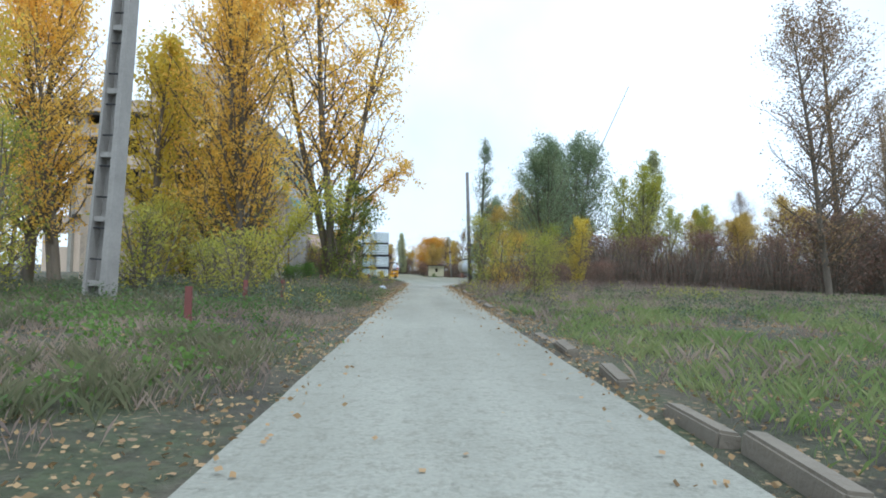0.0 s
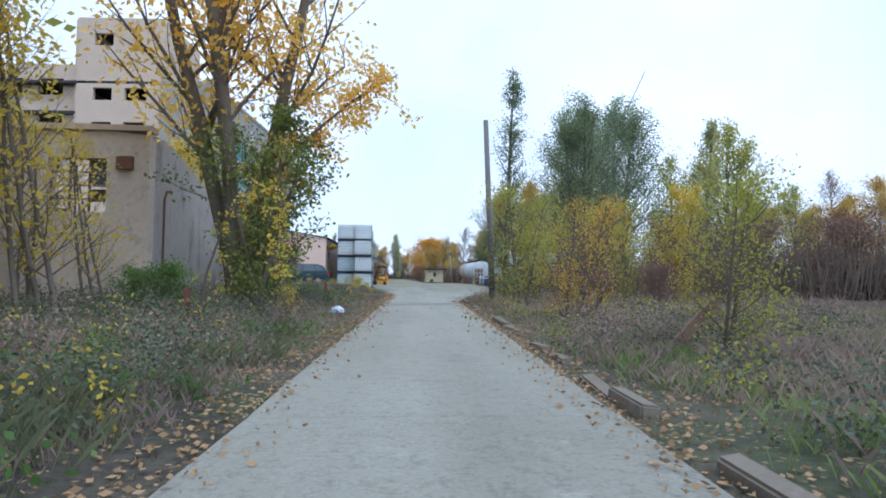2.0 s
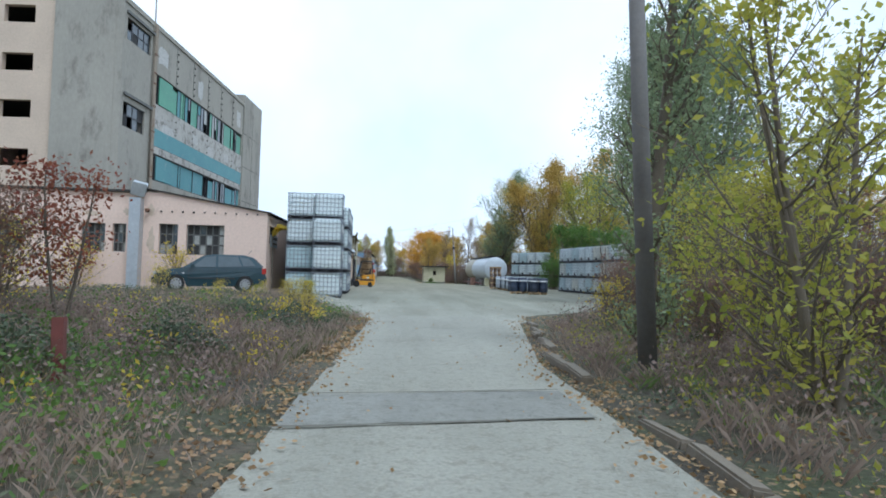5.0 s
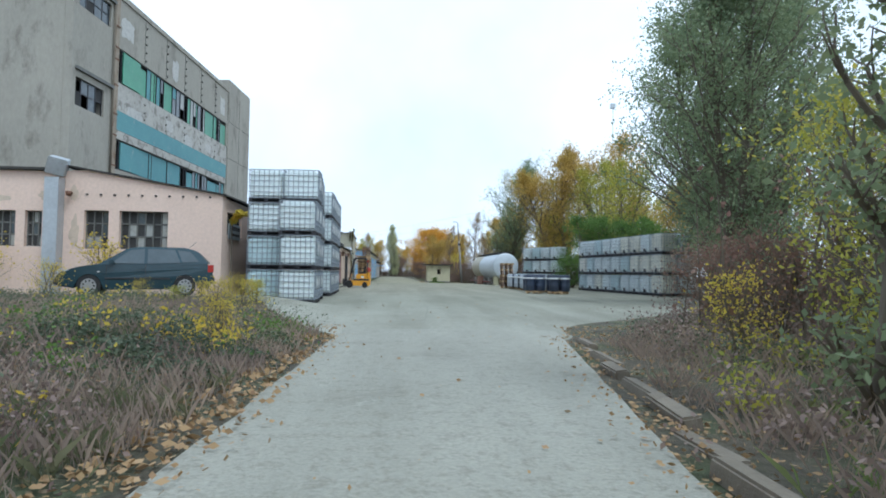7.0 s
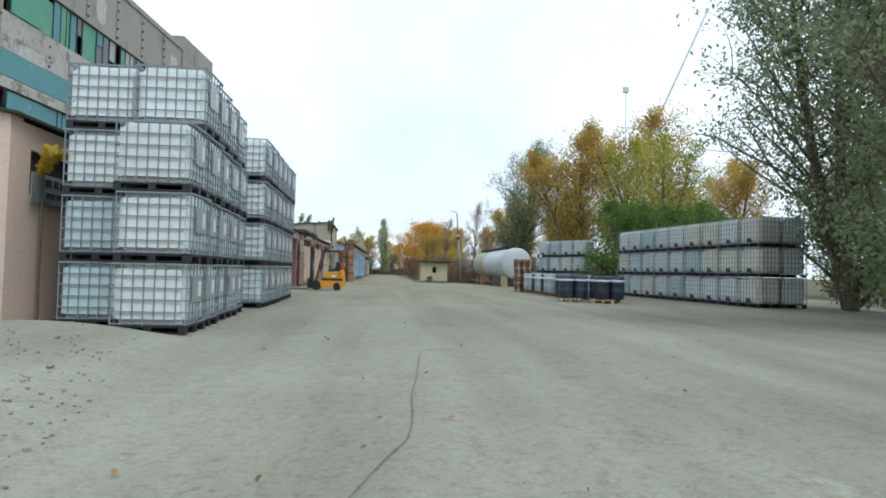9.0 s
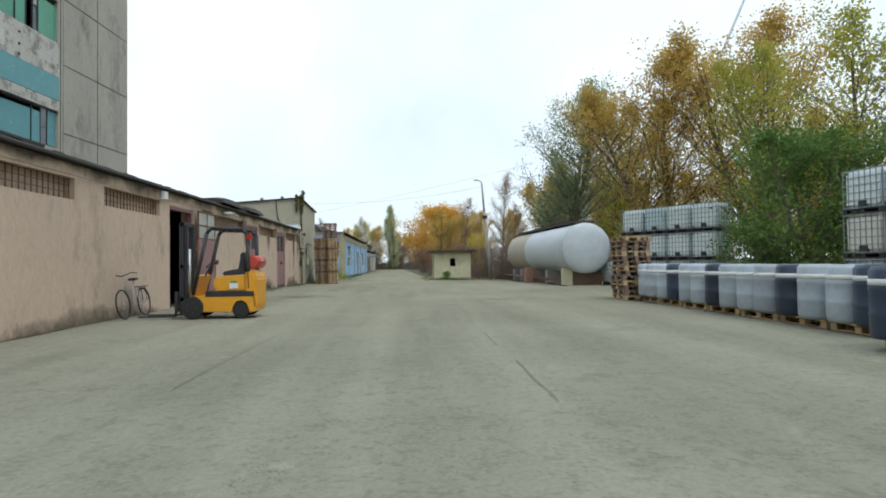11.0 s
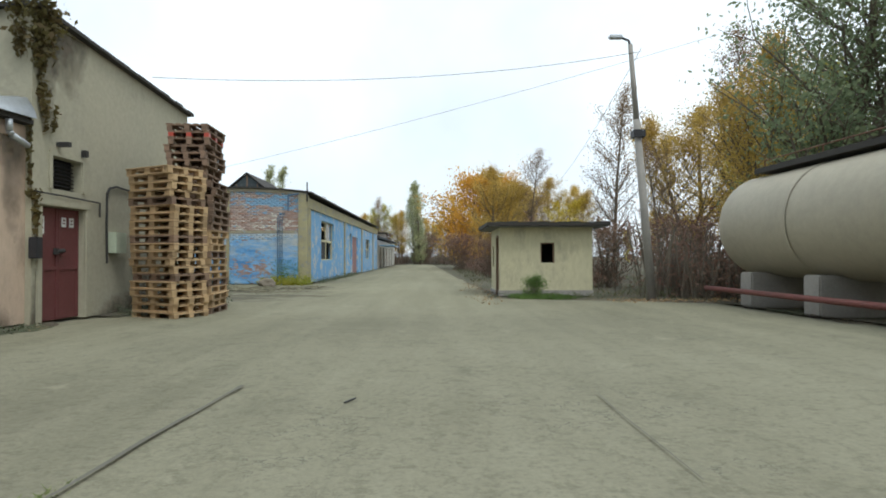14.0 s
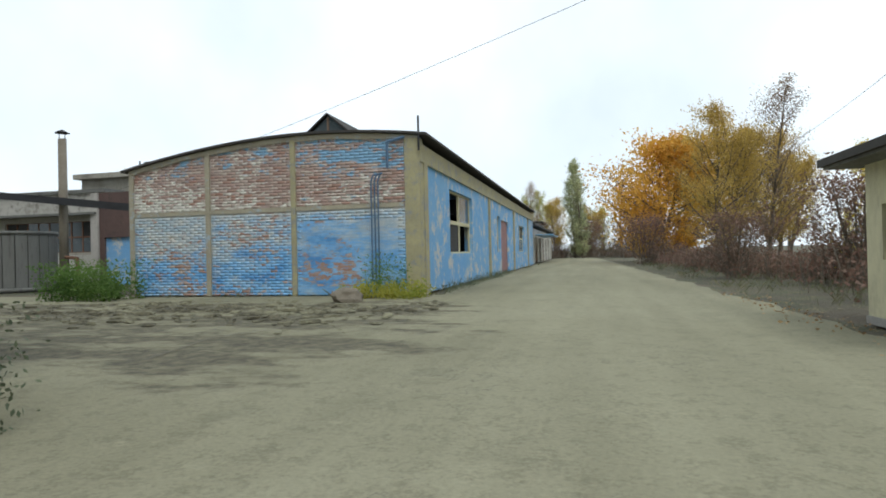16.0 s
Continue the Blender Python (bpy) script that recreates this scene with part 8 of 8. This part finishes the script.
thicket("dark thicket behind the shed", [(8.6, 112.5), (9.2, 120), (8.2, 130), (7.8, 148)], 2.0, 1.4, 2600, 73)
thicket("dark brown thicket behind the storage tank", [(10.3, 107.6), (14.5, 107), (16, 100), (18, 94)], 1.6, 2.6, 3000, 74)
thicket("bare thicket closing the far meadow", [(24, 60), (45, 62), (80, 70)], 3.0, 4.5, 4500, 75)
thicket("dark shrubs closing the far end of the lane", [(-4, 181), (5, 180), (9, 172)], 2.0, 3.0, 1500, 76)


# leafy weeds: low stems with broad leaves
def herbs(name, label, x, y, r, height, per, size, mat):
    z = rough_land(x, y)
    n = len(x)
    h = height * r.uniform(0.4, 1.2, n)
    k = np.repeat(np.arange(n), per)
    f = r.rand(len(k)) ** 0.7
    c = np.stack([x[k] + r.normal(scale=0.1, size=len(k)) * (0.4 + f), y[k] + r.normal(scale=0.1, size=len(k)) * (0.4 + f), z[k] + h[k] * f], -1)
    return tagged(new(name, leaf_mesh(name, c, size, mat, 11)), label, "weeds", "", "stuff")


x, y, r = tufts(420, 9, 0.3, -9, 0.2, 1, 47, 41, lambda x, y, r: west(x, y, r) & (road_left(y) - x > 0.8))
herbs("broad_weeds", "broad-leaved green weeds on the verge", x, y, r, 0.32, 14, 0.032, M["lf_green"])
x, y, r = tufts(700, 10, 0.35, -11, 0.2, 12, 33, 47, lambda x, y, r: west(x, y, r) & (road_left(y) - x > 0.9) & (patchy(x, y, 0.55, 4) > 0.36))
herbs("brambles", "low tangle of dark grey-green brambles", x, y, r, 0.55, 16, 0.026, M["lf_bramble"])
x, y, r = tufts(650, 10, 0.35, -8, 0.8, 20, 43, 42, lambda x, y, r: bank(x, y, r) & (road_left(np.minimum(y, 47)) - x > 0.9))
herbs("brown_weeds", "withered mauve-brown weeds", x, y, r, 0.45, 16, 0.022, M["lf_mauve"])
x, y, r = tufts(420, 10, 0.35, -8, 0.8, 42, 51, 52, lambda x, y, r: bank(x, y, r) & (road_left(np.minimum(y, 47)) - x > 0.9))
herbs("low_bank_weeds", "low dark green brambles on the bank", x, y, r, 0.32, 14, 0.022, M["lf_bramble"])
x, y, r = spots_in(110, -6, 0.3, 38, 51, 43, lambda x, y, r: bank(x, y, r) & (road_left(np.minimum(y, 47)) - x > 0.6))
herbs("yellow_weeds", "small yellow-leaved seedlings", x, y, r, 0.5, 26, 0.03, M["lf_yellow"])
# low bramble tangles on the bank, with a few yellow seedlings among them
for k, (bx, by, wide, tall) in enumerate(((-1.05, 42.7, 0.5, 0.32), (-0.95, 43.7, 0.55, 0.4), (-2.1, 44.6, 0.6, 0.38), (-0.3, 42.4, 0.35, 0.25), (-0.25, 43.8, 0.4, 0.28), (-1.9, 43.3, 0.5, 0.3), (-0.1, 45.2, 0.4, 0.3), (-2.6, 41.2, 0.7, 0.35), (-1.6, 38.8, 0.7, 0.45), (-2.4, 36.6, 0.7, 0.5), (-2.2, 32.2, 0.8, 0.6), (-2.9, 30.6, 0.8, 0.7), (-2.6, 34.2, 0.6, 0.45), (-3.2, 27.2, 0.8, 0.6))):
    r = np.random.RandomState(300 + k)
    n = int(2600 * wide * wide) + 200
    p = r.normal(size=(n, 2)) * wide * 0.5
    dome = tall * np.exp(-(p ** 2).sum(1) / (wide * wide)) * (0.75 + 0.5 * patchy(p[:, 0], p[:, 1], 9.0, k))
    z = rough_land(bx + p[:, 0], by + p[:, 1]) + dome * r.uniform(0.15, 1.0, n) ** 0.7
    tagged(new("bramble", leaf_mesh("bramble", np.stack([bx + p[:, 0], by + p[:, 1], z], -1), 0.028, M["lf_bramble"], 310 + k, 0.4)), "low dark green bramble tangle on the verge", "bramble", "", "stuff")
x, y, r = spots_in(34, -1.4, -0.4, 43.4, 45.4, 330, lambda x, y, r: r.rand(len(x)) < 0.8)
herbs("bank_seedlings", "yellow-leaved seedlings on the bank", x, y, r, 0.42, 22, 0.035, M["lf_yellow"])
x, y, r = spots_in(1600, -0.5, 0.7, 39.5, 47, 331, lambda x, y, r: r.rand(len(x)) < np.exp(-((x - 0.1) / 0.3) ** 2))
fallen("pale_leaves", "pale fallen leaves along the verge", x, y, r, 0.045, M["litter"], 0.02)
x, y, r = spots_in(60, -4, 0.0, 12, 36, 48, lambda x, y, r: west(x, y, r) & (road_left(y) - x > 0.7))
herbs("yellow_seedlings", "yellow-green seedlings in the verge", x, y, r, 0.55, 24, 0.03, M["lf_yellow"])
x, y, r = tufts(70, 9, 0.3, 3, 12, 18, 49, 44, lambda x, y, r: east(x, y, r))
herbs("east_herbs", "mixed weeds under the eastern trees", x, y, r, 0.5, 16, 0.03, M["lf_lime"])
x, y, r = tufts(300, 9, 0.35, 3, 14, 22, 50, 45, lambda x, y, r: east(x, y, r))
herbs("east_brown_weeds", "withered weeds under the eastern trees", x, y, r, 0.6, 18, 0.026, M["lf_mauve"])
x, y, r = tufts(260, 9, 0.35, 3, 14, 10, 50, 53, lambda x, y, r: east(x, y, r))
herbs("east_brambles", "dark green brambles under the eastern trees", x, y, r, 0.4, 16, 0.028, M["lf_bramble"])
x, y, r = spots_in(110, -12.2, -9.9, 114.3, 115.6, 46, lambda x, y, r: x < 99)
herbs("corner_bush", "green weeds at the blue wall's foot", x, y, r, 0.95, 60, 0.04, M["lf_green"])
x, y, r = spots_in(70, -4.1, -2.0, 114.7, 115.6, 49, lambda x, y, r: x < 99)
herbs("wall_weeds", "yellow-green weeds by the boulder", x, y, r, 0.4, 40, 0.035, M["lf_lime"])
x, y, r = spots_in(26, -3.6, -2.6, 115.1, 115.7, 50, lambda x, y, r: x < 99)
herbs("tall_wall_weeds", "tall flowering weeds against the blue wall", x, y, r, 0.95, 40, 0.03, M["lf_green"])
x, y, r = spots_in(260, 5.4, 7.2, 106.5, 107.3, 51, lambda x, y, r: r.rand(len(x)) < np.exp(-((x - 6.2) / 0.7) ** 2))
herbs("shed_weeds", "low green weeds round the bush before the shed", x, y, r, 0.13, 24, 0.022, M["lf_green"])


# ---- brickwork of the blue gable ----
def paint_material(name, joint=False):
    m, n, l, b = nodes_of(name, 0.93)
    g = n.new("ShaderNodeNewGeometry")
    sp = n.new("ShaderNodeSeparateXYZ")
    l.new(g.outputs["Position"], sp.inputs[0])
    pos = g.outputs["Position"]
    o = n.new("ShaderNodeObjectInfo")
    piece = n.new("ShaderNodeMath")
    piece.operation = "ADD"
    l.new(g.outputs["Random Per Island"], piece.inputs[0])
    l.new(o.outputs["Random"], piece.inputs[1])
    fr_ = n.new("ShaderNodeMath")
    fr_.operation = "FRACT"
    l.new(piece.outputs[0], fr_.inputs[0])
    brick = ramp_node(n, l, fr_.outputs[0], [(0.0, (0.42, 0.24, 0.18)), (0.3, (0.48, 0.36, 0.31)), (0.6, (0.56, 0.47, 0.41)), (0.8, (0.46, 0.31, 0.26)), (1.0, (0.36, 0.29, 0.26))])

    mpf = n.new("ShaderNodeMapping")
    mpf.inputs["Scale"].default_value = (1.0, 1.0, 2.6)
    l.new(pos, mpf.inputs["Vector"])
    flat = mpf.outputs["Vector"]

    def mask(scale, lo, hi, extra=None, k=0.0, detail=8):
        f = noise_node(n, l, flat, scale, detail, 0.72)
        if extra is not None:
            a = n.new("ShaderNodeMath")
            a.operation = "MULTIPLY_ADD"
            l.new(extra, a.inputs[0])
            a.inputs[1].default_value = k
            l.new(f, a.inputs[2])
            f = a.outputs[0]
        r = n.new("ShaderNodeMapRange")
        r.inputs["From Min"].default_value, r.inputs["From Max"].default_value = lo, hi
        l.new(f, r.inputs["Value"])
        return r.outputs["Result"]

    centred = n.new("ShaderNodeMath")
    centred.operation = "SUBTRACT"
    if joint:
        centred.inputs[0].default_value = 0.6
    else:
        l.new(fr_.outputs[0], centred.inputs[0])
    centred.inputs[1].default_value = 0.5
    low = n.new("ShaderNodeMapRange")
    low.inputs["From Min"].default_value, low.inputs["From Max"].default_value = 2.2, 2.3
    low.inputs["To Min"].default_value, low.inputs["To Max"].default_value = 1.0, 0.0
    l.new(sp.outputs["Z"], low.inputs["Value"])

    def slope(sock, a, b, lo=0.0, hi=1.0):
        r = n.new("ShaderNodeMapRange")
        r.inputs["From Min"].default_value, r.inputs["From Max"].default_value = a, b
        r.inputs["To Min"].default_value, r.inputs["To Max"].default_value = lo, hi
        l.new(sock, r.inputs["Value"])
        return r.outputs["Result"]

    # the blue wash: strong low down, chalky and worn above and towards the west
    vivid = ramp_node(n, l, noise_node(n, l, flat, 1.3, 6, 0.7), [(0.36, (0.12, 0.34, 0.7)), (0.5, (0.24, 0.52, 0.86)), (0.64, (0.42, 0.64, 0.86))])
    chalk = ramp_node(n, l, noise_node(n, l, flat, 2.6, 7, 0.75), [(0.36, (0.42, 0.54, 0.64)), (0.52, (0.56, 0.62, 0.65)), (0.66, (0.74, 0.73, 0.68))])
    fade_f = times_node(n, l, times_node(n, l, slope(sp.outputs["Z"], 0.7, 2.1, -0.16, 0.12), slope(sp.outputs["X"], -10.5, -4.5, 0.09, -0.01), "ADD"), noise_node(n, l, flat, 0.7, 7, 0.7), "ADD")
    blue_c = mix_node(n, l, slope(fade_f, 0.42, 0.6), vivid, chalk)
    white_c = ramp_node(n, l, noise_node(n, l, flat, 6.0, 4, 0.7), [(0.35, (0.6, 0.57, 0.5)), (0.6, (0.84, 0.82, 0.75))])
    coarse = times_node(n, l, times_node(n, l, noise_node(n, l, pos, 0.55, 3), 0.5, "SUBTRACT"), 0.6)
    bias = times_node(n, l, coarse, times_node(n, l, centred.outputs[0], 0.09), "ADD")
    band_w = times_node(n, l, slope(sp.outputs["Z"], 2.5, 3.3, 0.035, -0.07), slope(sp.outputs["X"], -6.0, -4.8, 0.015, -0.035), "ADD")
    upper = mix_node(n, l, mask(3.4, 0.53, 0.565, times_node(n, l, bias, band_w, "ADD"), 1.0), brick, white_c)
    upper = mix_node(n, l, mask(2.1, 0.57, 0.63, times_node(n, l, slope(sp.outputs["X"], -8.0, -4.0, -0.05, 0.02), slope(sp.outputs["Z"], 2.9, 3.6, -0.05, 0.1), "ADD"), 1.0), upper, (0.26, 0.46, 0.66))
    # a patch by the corner where the wash has come off the bricks
    bare = times_node(n, l, band_node(n, l, sp.outputs["X"], -5.2, -4.1, 0.5), band_node(n, l, sp.outputs["Z"], 0.5, 0.8, 0.35))
    foot = slope(sp.outputs["Z"], 0.1, 0.5, -0.05, 0.0)
    worn = times_node(n, l, times_node(n, l, bare, -0.12), foot, "ADD")
    lower = mix_node(n, l, mask(4.2, 0.4, 0.445, times_node(n, l, bias, worn, "ADD"), 1.0), brick, blue_c)
    c = mix_node(n, l, low.outputs["Result"], upper, lower)
    c = mix_node(n, l, 0.14, c, ramp_node(n, l, noise_node(n, l, pos, 30, 3), [(0.3, (0.15, 0.14, 0.13)), (0.7, (0.8, 0.8, 0.78))]), "MULTIPLY")
    if joint:
        c = mix_node(n, l, 0.2, c, (0.34, 0.33, 0.31))
    l.new(c, b.inputs["Base Color"])
    bump_node(n, l, b, noise_node(n, l, pos, 40, 3), 0.4)
    return m


M["paintbrick"] = paint_material("flaking_painted_brick")
joints.data.materials[0] = paint_material("painted_mortar", True)
bm = bmesh.new()
box(bm, -0.119, 0.119, 0.008, 0.06, -0.03, 0.03)
brick_me = mesh_of("brick", bm, M["paintbrick"], 0.004)
rest, faces = [], []
random.seed(8)
near = 0
UNIT = np.array([[sx * 0.12, yy, sz * 0.032] for yy in (0.012, 0.06) for sz in (-1, 1) for sx in (-1, 1)])
QUADS = np.array([[0, 1, 3, 2], [0, 4, 5, 1], [2, 3, 7, 6], [0, 2, 6, 4], [1, 5, 7, 3]])
for u0, u1 in ((0.14, 2.42), (2.56, 4.95), (5.09, 8.05)):
    for zlo, zhi in ((0.0, 2.2), (2.31, 9.0)):
        row = 0
        while True:
            z = zlo + 0.04 + 0.077 * row
            if z > min(zhi, blue_top((u0 + u1) / 2) + 0.1) - 0.03:
                break
            u = u0 + (0.125 if row % 2 == 0 else 0.0)
            while u < u1 + 0.1:
                a, b = max(u - 0.12, u0 + 0.004), min(u + 0.12, u1 - 0.004)
                if b - a > 0.05 and z < blue_top(u) - 0.14:
                    jitter = random.uniform(-0.006, 0.004)
                    if u0 > 5 and b - a > 0.235 and near < 300 and z < 1.9:
                        o = part("brick", brick_me, None, blue)
                        o.location = (u, jitter, z)
                        near += 1
                    elif random.random() > 0.012:
                        q = UNIT.copy()
                        q[:, 0] = np.where(q[:, 0] < 0, a, b)
                        q[:, 1] += jitter
                        q[:, 2] += z
                        faces.append(QUADS + 8 * len(rest))
                        rest.append(q)
                u += 0.25
            row += 1
bw = new("brickwork", raw_mesh("brickwork", np.concatenate(rest), np.concatenate(faces), M["paintbrick"]))
bw.parent = blue
tagged(bw, "", "", "", "stuff")

# broken paving along the foot of the blue gable, and rubble
pc = Vector((-4.9, 111.4))
rs = np.random.RandomState(17)
vs, fs = [], []
for k in range(1100):
    px, py = pc.x + rs.normal(scale=3.8), pc.y + 0.5 + rs.normal(scale=1.1)
    if px > -1 or py > 115.7:
        continue
    s = rs.uniform(0.02, 0.09) * (0.6 if rs.rand() < 0.7 else 1.5)
    a = rs.uniform(0, math.tau)
    q = np.array([[sx, sy, sz] for sz in (0, 1) for sy in (-1, 1) for sx in (-1, 1)], float)
    q[:, 0] *= s * rs.uniform(0.7, 1.3)
    q[:, 1] *= s * rs.uniform(0.5, 1.0)
    q[:, 2] *= s * rs.uniform(0.2, 0.4)
    q[4:, :2] *= 0.8
    q[:, :2] += rs.normal(scale=s * 0.12, size=(8, 2))
    ca, sa = math.cos(a), math.sin(a)
    q[:, 0], q[:, 1] = px + ca * q[:, 0] - sa * q[:, 1], py + sa * q[:, 0] + ca * q[:, 1]
    q[:, 2] += 0.052
    fs.append(np.array([[4, 5, 7, 6], [0, 1, 5, 4], [1, 3, 7, 5], [3, 2, 6, 7], [2, 0, 4, 6]]) + 8 * len(vs))
    vs.append(q)
tagged(new("rubble", raw_mesh("rubble", np.concatenate(vs), np.concatenate(fs), M["yard"])), "broken lumps of paving concrete", "rubble", "", "stuff")


# stones and broken concrete at the yard's south-west edge
rs = np.random.RandomState(23)
vs, fs = [], []
for k in range(900):
    px, py = rs.normal(-0.6, 1.7), rs.normal(51.5, 1.9)
    if px > 0.55 - (py - 47) * 0.28 + 0.5 or py < 47.2 or py > 56.2:
        continue
    s = rs.uniform(0.004, 0.014) * (2.2 if rs.rand() < 0.03 else 1.0)
    q = rs.normal(size=(8, 3)) * 0.16 + np.array([[sx, sy, sz] for sz in (-0.4, 0.6) for sy in (-1, 1) for sx in (-1, 1)], float)
    q *= s * rs.uniform(0.6, 1.2, 3)
    q += (px, py, float(ground_at(px, py)) - 0.005 + s * 0.25)
    fs.append(np.array([[4, 5, 7, 6], [0, 1, 5, 4], [1, 3, 7, 5], [3, 2, 6, 7], [2, 0, 4, 6]]) + 8 * len(vs))
    vs.append(q)
tagged(new("gravel", raw_mesh("gravel", np.concatenate(vs), np.concatenate(fs), M["yard"])), "loose gravel and stones at the yard's edge", "gravel", "", "stuff")


# trodden dirt, crumbs and small weeds along the feet of the walls
def dirt_strip(label, pts, wide, seed):
    v, f = [], []
    pts = [Vector(p) for p in pts]
    for a, b in zip(pts, pts[1:]):
        n = max(2, int((b - a).length / 0.15))
        side = Vector((-(b - a).y, (b - a).x)).normalized()
        for k in range(n + 1):
            p = a + (b - a) * k / n
            w = wide * max(0.08, 0.55 + 0.9 * noise.noise((p.x * 0.7, p.y * 0.7, seed)) + 0.4 * noise.noise((p.x * 3, p.y * 3, seed)))
            g = float(ground_at(p.x, p.y))
            for q, z in ((0.0, 0.035), (0.5, 0.018), (1.0, -0.008)):
                c = p - side * w * q
                v.append((c.x, c.y, g + z))
            if k:
                i = len(v) - 6
                f += [(i, i + 1, i + 4, i + 3), (i + 1, i + 2, i + 5, i + 4)]
    return tagged(new("dirt_strip", raw_mesh("dirt_strip", v, f, M["soil"], True)), label, "dirt", "", "structure")


for pts, wide, seed in (([(-3.42, 82.1), (-3.42, 88.0)], 0.35, 1), ([(-3.42, 90.1), (-3.42, 93.9)], 0.5, 2), ([(-3.42, 96.0), (-3.42, 99.9), (-3.32, 100.5)], 0.6, 3), ([(-3.32, 101.7), (-3.3, 105.2)], 0.9, 4), ([(-10.7, 115.86), (-2.3, 115.86)][::-1], 0.55, 5), ([(-2.26, 116.3), (-2.26, 129.5)][::-1], 0.5, 6), ([(5.2, 107.8), (7.95, 107.8)][::-1], 0.4, 7), ([(-4.4, 57.3), (-4.4, 62.5)][::-1], 0.5, 8), ([(10.6, 91.0), (10.3, 105.0)], 0.7, 9)):
    dirt_strip("dark trodden dirt along the foot of a wall", pts, wide, seed)
for k, (x0, x1, y0, y1, h, n) in enumerate(((-3.3, -3.0, 95.8, 99.8, 0.12, 50), (-3.1, -2.4, 101.8, 104.6, 0.25, 60), (-2.5, -1.75, 103.75, 104.8, 0.85, 90), (-2.15, -1.7, 116.5, 130.0, 0.25, 120), (-3.3, -3.05, 83.0, 88.0, 0.1, 30), (5.3, 8.2, 107.2, 107.6, 0.14, 40))):
    x, y, r = spots_in(n, x0, x1, y0, y1, 60 + k, lambda x, y, r: x < 99)
    herbs("wall_foot_weeds", "small weeds in the dirt along a wall", x, y, r, h, 22, 0.022, M["lf_bramble"])
